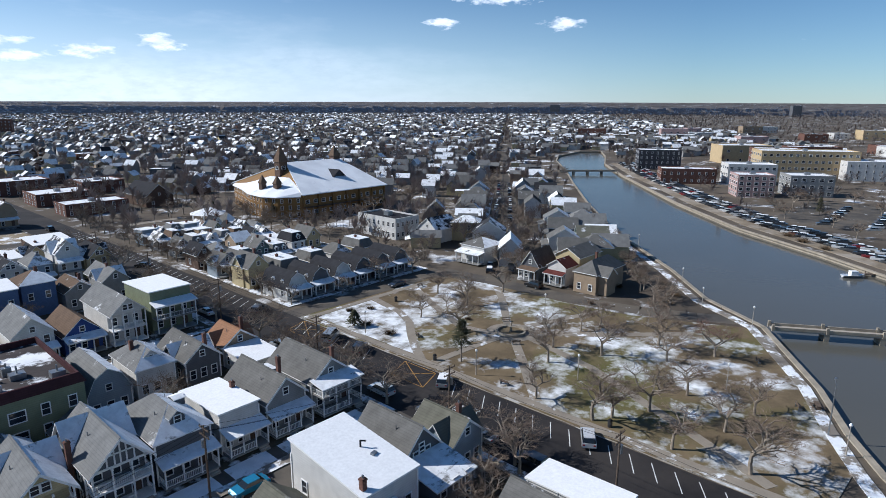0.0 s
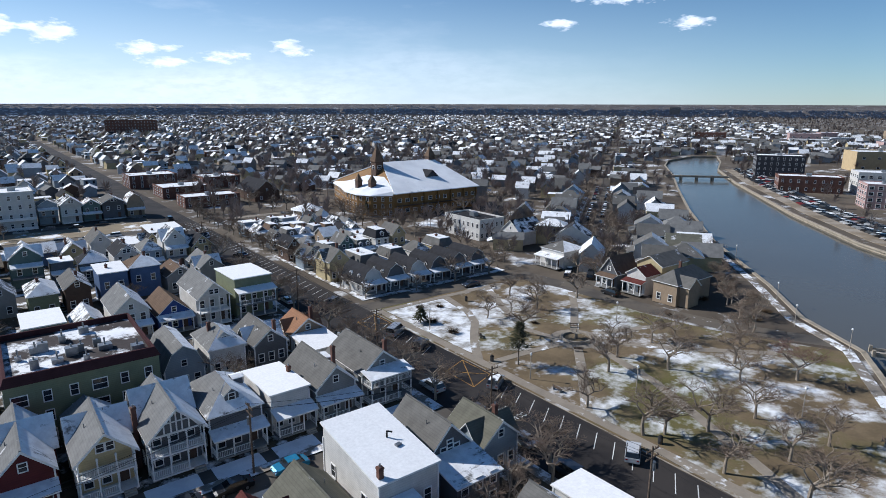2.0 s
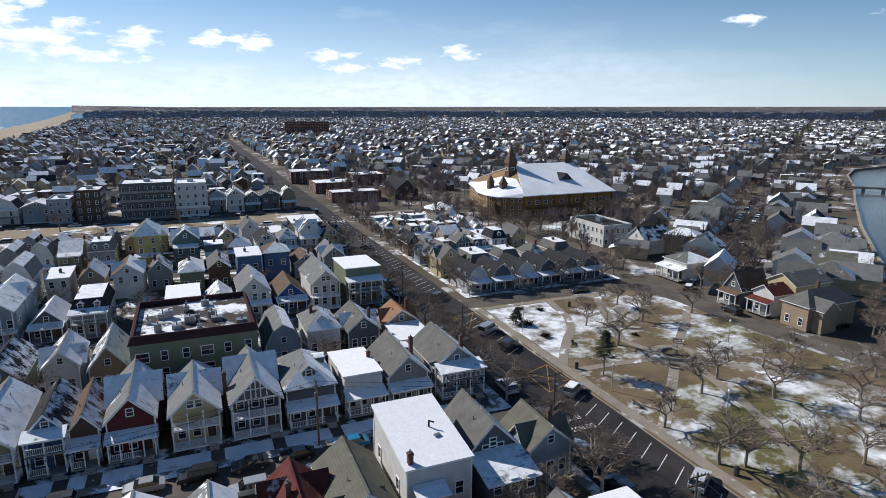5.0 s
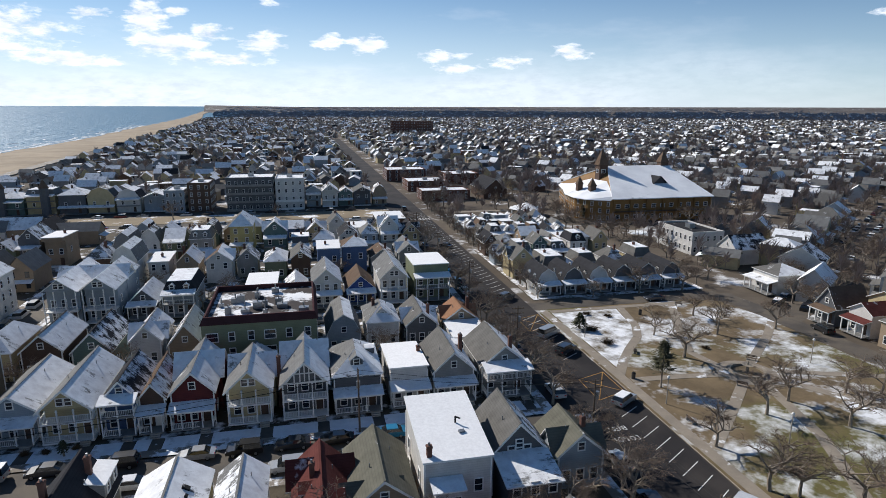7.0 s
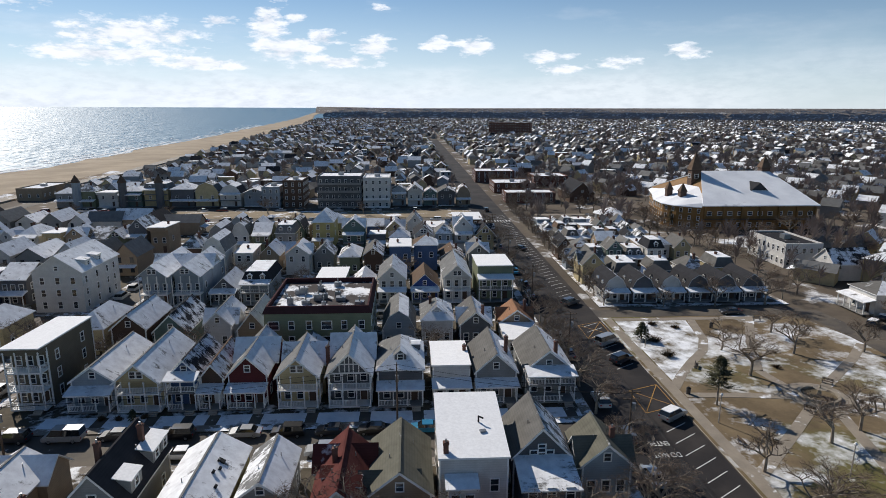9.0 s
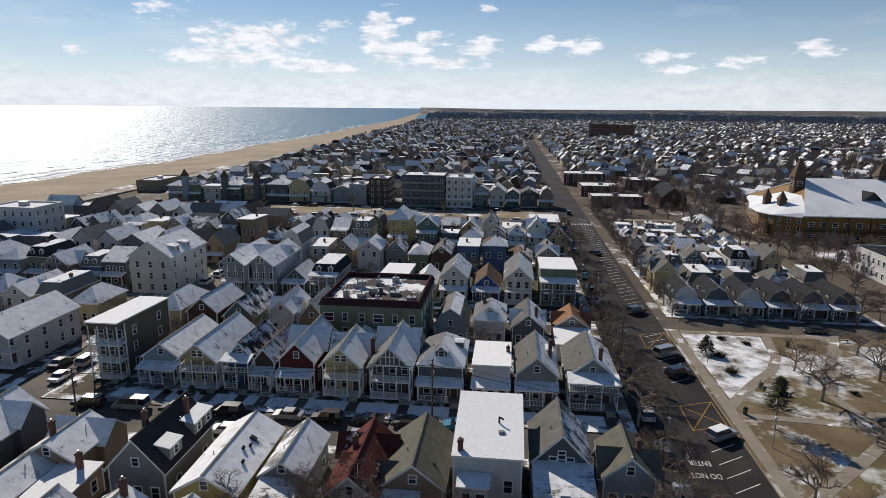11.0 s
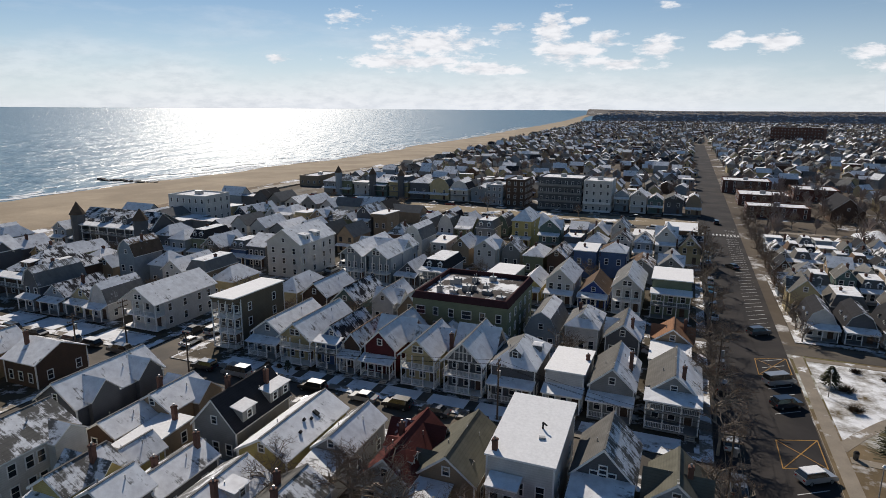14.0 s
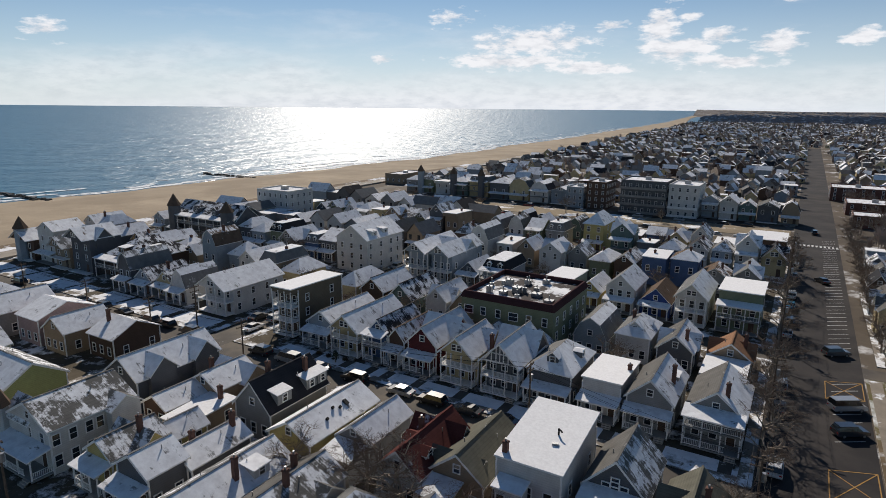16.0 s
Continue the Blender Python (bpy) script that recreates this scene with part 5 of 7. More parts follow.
def block(name, x, y, w, d, h, rz, wall, label, floors=3, bay=3.0, roof=None, parapet=0.6, cat="building", sides=(0, 90, 270), kind="n", flag=True):
    """A flat-roofed larger building with its windows."""
    root = thing(name, pose(x, y, 0.0, 0, 0, rz), label, cat)
    part("wall", Solid().box(-w / 2, w / 2, 0, d, 0, h), wall, root)
    part("roof", Solid().box(-w / 2 + 0.35, w / 2 - 0.35, 0.35, d - 0.35, h, h + 0.12), roof or shingle("light", 3), root, "flat roof under snow")
    pp = Solid()
    for a in ((-w / 2, w / 2, 0, 0.35), (-w / 2, w / 2, d - 0.35, d), (-w / 2, -w / 2 + 0.35, 0.35, d - 0.35), (w / 2 - 0.35, w / 2, 0.35, d - 0.35)):
        pp.box(*a, h, h + parapet)
    part("parapet", pp, wall, root)
    fh = h / floors
    for k in range(floors):
        z = k * fh + fh * 0.3
        if 0 in sides:
            n = max(1, int(w / bay))
            for i in range(n):
                window(root, -w / 2 + (i + 0.5) * w / n, -0.01, z, 0, kind, False)
        n = max(1, int(d / bay))
        for i in range(n):
            yy = (i + 0.5) * d / n
            if 90 in sides:
                window(root, w / 2 + 0.01, yy, z, 90, kind, False)
            if 270 in sides:
                window(root, -w / 2 - 0.01, yy, z, 270, kind, False)
    part("roof_unit", Solid().box(-1.2, 1.2, d * 0.5 - 1, d * 0.5 + 1, h + 0.12, h + 1.5), METAL, root, "rooftop plant box")
    return root


hotel = block("hotel", -1.5, 254.5, 19.5, 18, 14.0, 0, siding("slate"), "grey four-storey hotel with rows of porches", 4, 2.6, sides=(0, 90), cat="hotel")
for k in range(4):
    part("balcony", Solid().box(-9.75, 9.75, -2.0, 0, k * 3.5 + 0.3, k * 3.5 + 0.5).box(-9.75, 9.75, -2.0, -1.92, k * 3.5 + 0.5, k * 3.5 + 1.3), siding("grey"), hotel)
hotel = block("hotel", 15.0, 254.5, 12, 18, 13.3, 0, siding("white"), "white four-storey hotel with porches", 4, 2.6, sides=(0, 90), cat="hotel")
for k in range(2):
    part("balcony", Solid().box(-6, 6, -2.0, 0, k * 3.5 + 0.3, k * 3.5 + 0.5).box(-6, 6, -2.0, -1.92, k * 3.5 + 0.5, k * 3.5 + 1.3), TRIM, hotel)
block("hotel", -22.5, 256, 9, 16, 12, 0, siding("brown"), "narrow dark brown wooden hotel", 4, 2.6, sides=(0, 90), cat="hotel")
block("hotel", -32.5, 256, 8, 16, 9, 0, siding("paleblue"), "pale blue guest house", 3, 2.6, sides=(0, 90), cat="hotel")
block("beach_hotel", -118, 152, 17, 13, 12.5, 0, siding("white"), "white four-storey seaside hotel", 4, 2.8, sides=(0, 90), cat="hotel")
block("beach_pavilion", -153, 282, 12, 26, 5.5, 0, siding("tan"), "low boardwalk pavilion with snowy roof", 1, 4, cat="pavilion")
# dark block and other big roofs far off
block("apartment_block", 190, 965, 66, 20, 21, -20, BRICK, "long dark brick apartment block", 5, 4.0, sides=(0,))
block("school", 88, 268, 24, 14, 4.4, 0, BRICK, "long low brick school with snowy flat roof", 2, 4.0, sides=(0, 270))
block("school", 86, 302, 22, 20, 5.0, 0, BRICK, "brick school wing with snowy flat roof", 2, 4.0, sides=(0, 270))
block("school", 82, 350, 24, 20, 6.5, 0, BRICK, "brick building with flat snowy roof", 3, 4.0, sides=(0, 270))
block("school", 112, 330, 20, 20, 5.5, 0, BRICK, "brick building with flat snowy roof", 2, 4.0, sides=(0, 270))
church = house(113, 268, 12, 24, 4.5, 9.5, "g", 0, "brown", "dark", 0, 2.0, False, (0, 1), False, lite=True, name="church", label="brown church with a tall dark gabled roof")
# open pavilion with a wide snowy roof
pav = thing("pavilion", pose(112, 222, 0), "low octagonal pavilion with snow-covered roof", "pavilion")
rf = Solid()
for i in range(8):
    a, b = math.pi * i / 4, math.pi * (i + 1) / 4
    rf.poly([(7.5 * math.cos(a), 7.5 * math.sin(a), 2.8), (7.5 * math.cos(b), 7.5 * math.sin(b), 2.8), (0, 0, 5.2)])
    part("post", Solid().box(6.4 * math.cos(a) - 0.15, 6.4 * math.cos(a) + 0.15, 6.4 * math.sin(a) - 0.15, 6.4 * math.sin(a) + 0.15, 0, 3.0), TRIM, pav)
part("roof", rf, shingle("light", 3), pav)
for i, (xx, yy, ww, dd) in enumerate(((95, 232, 26, 4), (87, 214, 20, 5))):
    strip("path_plaza", xx - ww / 2, xx + ww / 2, yy, yy + dd, 0.08, PAVE, "pale snowy plaza")

# ---- the great auditorium ----
aud = thing("auditorium", pose(0, 0, 0), "huge ochre timber auditorium with vast snow-covered roof and dark spires", "auditorium")
OC = mat("auditorium_siding", (0.26, 0.142, 0.048), 0.7, vary=0.2, scale=0.3, fine=4, clap=0.2)
E_, R_ = 9.6, 19.2
NY, SY, MY, X0, X1, XR = 199.5, 251.5, 225.5, 139.5, 183.0, 150.3
front = [(X0, NY), (131.5, 204.5), (128.8, 211), (129.8, 222), (135, 236), (X0, SY)]
wl2 = Solid()
ring = [(X1, SY), (X1, NY)] + front
for i in range(len(ring)):
    a, b = ring[i - 1], ring[i]
    wl2.poly([(*a, 0), (*b, 0), (*b, E_ if a[0] > 139 and b[0] > 139 else 8.6), (*a, E_ if a[0] > 139 and b[0] > 139 else 8.6)])
wl2.poly([(X0, SY, E_), (X0, NY, E_), (XR, MY, R_)]).poly([(X1, NY, E_), (X1, SY, E_), (X1 - 5.2, MY, R_)])
part("wall", wl2, OC, aud, "ochre clapboard walls")
big = mat("auditorium_roof", (0.48, 0.50, 0.52), 0.8, vary=0.08, scale=0.2, fine=4, snow=0.86, snow_scale=0.06)
for sg, yy in ((-1, NY), (1, SY)):
    q = [(X0 - 0.8, yy + sg * 1.2, E_ - 0.3), (X1 + 1, yy + sg * 1.2, E_ - 0.3), (X1 - 4.5, MY, R_ + 0.3), (XR - 0.6, MY, R_ + 0.3)]
    part("roof_slope", Solid().slab(q if sg < 0 else q[::-1], (0, 0, -0.35)), big, aud, "vast snowy roof slope")
lo = Solid()
tops = [(X0 + 0.8, NY + 1, 10.0), (143, 209, 12.6), (147, 216, 15.0), (147.5, 230, 15.0), (145, 238, 12.6), (X0 + 0.8, SY - 1, 10.0)]
for i in range(5):
    a, b = front[i], front[i + 1]
    oa, ob_ = [(p[0] - 0.7, p[1], 8.5) for p in (a, b)]
    lo.slab([oa, tops[i], tops[i + 1], ob_][::-1], (0, 0, -0.25))
part("front_roof", lo, big, aud, "lower snowy roof round the front")
for i in range(5):
    (xa, ya), (xb, yb) = front[i], front[i + 1]
    ang = math.degrees(math.atan2(yb - ya, xb - xa))
    L = math.hypot(xb - xa, yb - ya)
    n = max(2, int(L / 2.6))
    for k in range(3):
        for j in range(n):
            f = (j + 0.5) / n
            window(aud, xa + (xb - xa) * f, ya + (yb - ya) * f, 0.8 + k * 2.7, ang + 180, "n", False)
for k in range(2):
    for j in range(11):
        window(aud, X0 + 2.5 + j * 3.9, NY - 0.02, 1.2 + k * 4.2, 0, "w", False)
for j in range(7):
    part("buttress", Solid().box(X0 + 0.3 + j * 7.1, X0 + 0.9 + j * 7.1, NY - 0.8, NY, 0, 8.8), OC, aud)
part("gallery", Solid().box(X0, X1, NY - 2.2, NY - 0.82, 4.0, 4.25), siding("brown"), aud, "brown side gallery roof")
dk = siding("brown")
gd = part("gablet", Solid().poly([(163, 209.5, 13.4), (169, 209.5, 13.4), (166, 209.5, 16.2)]), siding("dark"), aud, "dark triangular roof vent")
for sg in (-1, 1):
    part("gablet_roof", Solid().slab([(166 + sg * 3.6, 209.0, 13.2), (166, 209.0, 16.5), (166, 217.5, 16.3), (166 + sg * 3.6, 210.0, 13.5)][::sg], (0, 0, -0.2)), shingle("dark", 0), gd)


def spire(x, y, r, z0, z1, z2):
    t = part("tower", Solid().box(x - r, x + r, y - r, y + r, z0, z1), dk, aud, "square tower")
    e = r * 1.25
    c = [(x - e, y - e, z1), (x + e, y - e, z1), (x + e, y + e, z1), (x - e, y + e, z1)]
    s = Solid()
    for i in range(4):
        s.poly([c[i], c[(i + 1) % 4], (x, y, z2)])
    s.poly(c[::-1])
    part("spire", s, shingle("brown", 0), t, "dark shingled spire")
    if r > 1.65:
        for turn, dx, dy in ((0, 0, -r - 0.01), (270, -r - 0.01, 0)):
            window(aud, x + dx, y + dy, z1 - 3.2, turn, "w", False)


spire(146.2, 223.5, 1.9, 8, 20.2, 27.6)
spire(177.0, 226.5, 1.7, 15, 20.8, 25.7)
spire(136.6, 212, 1.2, 8, 12.8, 16.2)
spire(134.2, 219, 1.1, 8, 12.8, 16.2)

# mansard cottages facing the park
for i in range(6):
    house(77.6 + i * 6.6, 112.0, 5.6, 12, 2.9, 6.4, "b", 0, "white" if i in (0, 2) else "slate", "dark", 1, 1.9, False, (0, 2 if i < 2 else 0), False, lite=True, posts=3, group="cottages facing the park",
          dormers=((-2.35, 4.2, 3.3, 1.1, 1.2, 1.3, 270, 0.4), (-2.35, 8.0, 3.3, 1.1, 1.2, 1.3, 270, 0.4)), label="small gambrel cottage with dark shingles and a white porch")
row(74, 116, 138.0, 180, 41, tall=0.75, w=(5, 6.5), gap=(1.5, 4))
row(74, 104, 142.0, 0, 42, tall=0.8, w=(4, 5.5), gap=(0.6, 1.4), depth=(8, 10))
row(74, 118, 164.0, 180, 43, tall=0.8, w=(4, 5.5), gap=(0.6, 1.4), depth=(8, 10))
for j in range(3):
    row(76, 112, 170.0 + j * 12, 0, 44 + j, tall=0.62, w=(3.6, 4.6), gap=(0.3, 0.9), depth=(7, 9))
# beside the park road
block("long_house", 136.5, 152.5, 19, 11, 6.6, 270, siding("white"), "long white two-storey lodging house", 2, 2.2, roof=shingle("dark", 1), cat="house", sides=(0, 90))
house(139, 133, 8, 13, 4.6, 8.0, "g", 270, "white", "dark", 1, 2.2, False, (1, 2), False, lite=True, label="white house with a dark gabled roof")
house(128.6, 105.5, 8.4, 11, 5.0, 6.8, "h", 270, "white", "grey", 1, 2.6, False, (1, 3), False, lite=True, posts=5, label="white hip-roofed house with a deep porch")
house(146, 120, 8, 12, 5.6, 8.8, "x", 216, "white", "dark", 1, 2.0, False, (1, 2), False, lite=True)
house(125.4, 83.0, 5.0, 10, 4.2, 7.8, "g", 270, "slate", "brown", 1, 1.8, False, (0, 1), False, lite=True, label="dark grey steep-gabled house with brown shingles")
house(126.4, 75.8, 5.2, 7, 4.9, 6.6, "g", 270, "white", "red", 1, 1.8, False, (0, 1), False, lite=True, label="white house with a red porch roof")
house(134.2, 76.4, 7.0, 11, 6.4, 8.4, "g", 270, "cream", "grey", 0, 2.0, False, (0, 1), False, lite=True, sidewin=3, label="cream house with a grey gabled roof behind a lower one")
house(127.0, 67.2, 6.0, 14, 5.1, 7.6, "h", 270, "tan", "grey", 0, 2.0, False, (0, 1), False, lite=True, sidewin=4, label="weathered tan house with grey roof and a gabled side wing", wing=((3.4, 4.4, -1.0, 5.2, 4.8, 6.6),), stacks=((-1.5, 8, 6, 8.6),))
for k, (xx, yy, ww, kd, wl_, tp) in enumerate(((151, 85, 8, "h", "cream", "grey"), (143.5, 87, 6, "g", "grey", "grey"), (162, 92, 8, "g", "teal", "olive"), (154, 97, 6, "x", "white", "grey"), (174, 100, 7, "g", "paleblue", "light"),
                                              (186, 109, 8, "h", "white", "light"), (198, 118, 7, "g", "grey", "light"), (168, 106, 6, "g", "slate", "grey"), (181, 116, 6.5, "x", "white", "light"))):
    house(xx, yy, ww, 11, 5.4, 8.2, kd, 216, wl_, tp, 1, 1.8, False, (1, 3), False, lite=True, group="houses by the lake")
for k in range(7):
    g = pick(60 + k)
    house(158 + k * 11.0, 122 + k * 8.0, g.uniform(6, 8), 11, g.choice([4.8, 5.6, 6.2]), g.uniform(7.6, 9.2), g.choice("ghgx"), 36, g.choice(["white", "grey", "paleblue", "cream", "slate"]), g.choice(["light", "grey"]), 1, 1.8, False, (1, 3), False, lite=True, group="houses by the lake")

# ---- across the lake ----
block("office_building", 430, 84, 56, 20, 16, -58, BRICK_TAN, "long cream brick office building with rows of windows", 4, 3.6, sides=(0, 90, 270), kind="w")
block("apartment_house", 322, 84, 17, 15, 10.5, -58, siding("pink"), "pale pink and white four-storey apartment house with balconies", 4, 3.2, kind="w", sides=(0, 270))
block("brick_building", 352, 128, 30, 14, 8, -58, BRICK, "low red brick building with snow", 2, 3.4, sides=(0, 270))
block("white_building", 372, 100, 26, 16, 11, -58, siding("white"), "white three-storey flat-roofed building", 3, 3.4, kind="w", sides=(0, 270))
block("white_building", 342, 64, 20, 16, 10, -58, siding("grey"), "pale grey three-storey flat-roofed building", 3, 3.4, kind="w", sides=(0, 270))
block("dark_building", 415, 172, 28, 18, 13, -58, siding("dark"), "dark four-storey flat-roofed building", 4, 3.4, sides=(0, 270))
block("white_building", 440, 50, 34, 20, 11, -58, siding("white"), "white building with flat snowy roof", 3, 4, sides=(0, 270))
block("brick_building", 470, 110, 30, 20, 14, -58, BRICK, "red brick block with snowy roof", 4, 4, sides=(0, 270))
block("tower_block", 2350, 1470, 42, 30, 36, -58, siding("slate"), "far slab tower on the horizon", 6, 12, sides=(0,))
block("tower_block", 2500, 560, 30, 30, 38, -58, siding("slate"), "far grey tower on the horizon", 5, 12, sides=(0,))
for i in range(26):
    g = pick(200 + i)
    x_, y_ = g.uniform(500, 1150), g.uniform(20, 420)
    if y_ > x_ * 0.55:
        continue
    block("town_building", x_, y_, g.uniform(18, 45), g.uniform(14, 24), g.uniform(6, 14), -55 + g.uniform(-6, 6), g.choice([BRICK, BRICK_TAN, siding("white"), siding("tan"), siding("pink")]), "flat-roofed town building with snow on top", 2, 8, sides=(0,), kind="w")

# ---- the far town: one joined mass of small houses, and its bare trees ----
far_walls = [siding(k) for k in ("white", "grey", "paleblue", "tan", "slate", "cream", "brown")]
FAR_MATS = far_walls + [shingle("light", 3), shingle("grey", 1), shingle("dark", 1), shingle("brown", 0), GLASS, BRICK, shingle("light", 0)]
town = Solid()
trees_at = []
g = pick(5)


def in_lake(x, y, pad=6):
    inside = False
    for i in range(len(LAKE_RIM)):
        (xa, ya), (xb, yb) = LAKE_RIM[i - 1], LAKE_RIM[i]
        if (ya > y) != (yb > y) and x < (xb - xa) * (y - ya) / (yb - ya) + xa:
            inside = not inside
        vx, vy = xb - xa, yb - ya
        t = max(0, min(1, ((x - xa) * vx + (y - ya) * vy) / (vx * vx + vy * vy)))
        if math.hypot(x - xa - t * vx, y - ya - t * vy) < pad:
            return True
    return inside


def far_house(x, y, w, d, h, rise, turn, wall, flat_roof, front):
    c, s = math.cos(turn), math.sin(turn)
    P = lambda a, b, z: (x + a * c - b * s, y + a * s + b * c, z)
    a, b = w / 2, d / 2
    o = 0.4
    for q in ([(-a, -b), (a, -b)], [(a, -b), (a, b)], [(a, b), (-a, b)], [(-a, b), (-a, -b)]):
        town.poly([P(*q[0], 0), P(*q[1], 0), P(*q[1], h), P(*q[0], h)], wall)
    if flat_roof:
        town.poly([P(-a - 0.2, -b - 0.2, h + 0.2), P(a + 0.2, -b - 0.2, h + 0.2), P(a + 0.2, b + 0.2, h + 0.2), P(-a - 0.2, b + 0.2, h + 0.2)], 7)
    else:
        town.poly([P(-a, -b, h), P(a, -b, h), P(0, -b, h + rise)], wall).poly([P(a, b, h), P(-a, b, h), P(0, b, h + rise)], wall)
        k = rise / a
        for sg in (-1, 1):
            n = (sg * c * 1.0, sg * s * 1.0)
            sunny = n[0] * -0.63 + n[1] * 0.45 > 0.1
            m = g.choice((8, 13, 13, 7, 7, 7, 9, 8)) if sunny else g.choice((7, 7, 7, 7, 7, 13, 8, 9))
            q = [P(sg * (a + o), -b - o, h - o * k + 0.15), P(sg * (a + o), b + o, h - o * k + 0.15), P(0, b + o, h + rise + 0.15), P(0, -b - o, h + rise + 0.15)]
            town.poly(q if sg > 0 else q[::-1], m)
    if front:
        for zz in ([1.0, 3.7] if h > 4.9 else [1.0]):
            for f in (-0.5, 0.5):
                town.poly([P(f * a * 1.1 - 0.5, -b - 0.04, zz), P(f * a * 1.1 + 0.5, -b - 0.04, zz), P(f * a * 1.1 + 0.5, -b - 0.04, zz + 1.5), P(f * a * 1.1 - 0.5, -b - 0.04, zz + 1.5)], 11)
        if g.random() < 0.6:
            town.poly([P(-a, -b - 2, 2.7), P(a, -b - 2, 2.7), P(a, -b, 3.2), P(-a, -b, 3.2)], 7)


def clear(x, y):
    if y < 274 and x < 122:
        return False
    if 120 < x < 205 and 160 < y < 268 or in_lake(x, y, 14):
        return False
    if 55 < x < 72.5 and y < 870 or x < lerp_line(SHORE, y) + (22 if y < 700 else 12):
        return False
    if 70 < x < 135 and y < 372:
        return False
    if x > 122 and y < 100 + (x - 140) * 0.73 + 14 and x < 240:
        return False
    u, v = (x - 121) * 0.806 + (y - 88) * 0.592, -(x - 121) * 0.592 + (y - 88) * 0.806
    if abs(v) < 7 and u > 0:
        return False
    if x > 180 and v < -20 and math.hypot(x - 380, y - 105) < 175:
        return False
    return True


for y_ in (147.0, 200.0):
    x = -139
    while x < -46:
        w = g.uniform(5.5, 7.5)
        far_house(x + w / 2, y_ + g.uniform(-1, 1), w, g.uniform(10, 13), g.uniform(4.6, 6.8), g.uniform(2.2, 3.2), g.choice((0, 0, math.pi / 2)), g.choice((0, 0, 1, 2, 3, 4, 5)), g.random() < 0.1, True)
        x += w + g.uniform(1, 2.5)
for xc, yc in ((212, 125), (205, 135), (225, 136), (218, 146), (239, 148), (233, 158), (253, 160), (248, 170), (268, 172), (283, 184), (299, 196), (164, 80), (177, 90), (190, 101), (139, 98)):
    far_house(xc, yc, g.uniform(5.5, 7.5), g.uniform(8, 11), g.uniform(4.2, 6.0), g.uniform(2, 3), g.choice((0.63, 2.2, 3.77)), g.choice((0, 0, 1, 2, 5)), False, True)
block_x, block_y = 74.0, 46.0
for iy in range(0, 52):
    for ix in range(-8, 26):
        gx, gy = ix * block_x + 0.0, 100 + iy * block_y
        dist = math.hypot(gx, gy)
        if dist > 2350 or gx > gy * 1.4 + 500:
            continue
        for half in (0, 1):
            x = gx + 5
            while x < gx + block_x - 5:
                w = g.uniform(4.2, 6.4) * (1 + dist / 6000)
                xc, yc = x + w / 2 + g.uniform(-0.4, 0.4), gy + 10 + half * 20 + g.uniform(-5, 5)
                x += w + g.uniform(0.9, 4.2) + dist / 1000
                if not clear(xc, yc):
                    continue
                if g.random() < 0.10 + dist / 9000:
                    trees_at.append((xc, yc))
                    continue
                big_ = g.random() < 0.04 and dist > 520
                far_house(xc, yc, w * (1.9 if big_ else 1), g.uniform(6, 9.5), g.uniform(3.0, 5.8), g.uniform(1.5, 3.0), g.choice((0, 0, math.pi, math.pi / 2)) + g.uniform(-0.16, 0.16) + (0.63 if xc > 130 and yc < 420 else 0),
                          12 if big_ and g.random() < 0.5 else g.choice((0, 0, 0, 1, 1, 2, 2, 3, 4, 5, 5, 6)), big_ or g.random() < 0.1, dist < 900)
                if g.random() < (0.25 if xc < 60 + yc * 0.2 else 0.6):
                    trees_at.append((xc + g.uniform(-6, 6), yc + g.uniform(7, 10)))
tagged(part("far_town", town, FAR_MATS), "mass of small snowy-roofed houses reaching far away", "town", kind="stuff")
dome = thing("domed_hall", pose(771, 1003, 0), "far pale hall with a white dome", "hall")
dm = Solid()
for i in range(12):
    for j in range(4):
        a0, a1, e0, e1 = [2 * math.pi * q / 12 for q in (i, i + 1)] + [math.pi / 2 * q / 4 for q in (j, j + 1)]
        dm.poly([(11 * math.cos(a) * math.cos(e), 11 * math.sin(a) * math.cos(e), 5 + 8 * math.sin(e)) for a, e in ((a0, e0), (a1, e0), (a1, e1), (a0, e1))])
part("dome", dm, SNOW, dome)
part("drum", Solid().box(-12, 12, -12, 12, 0, 5), siding("white"), dome)


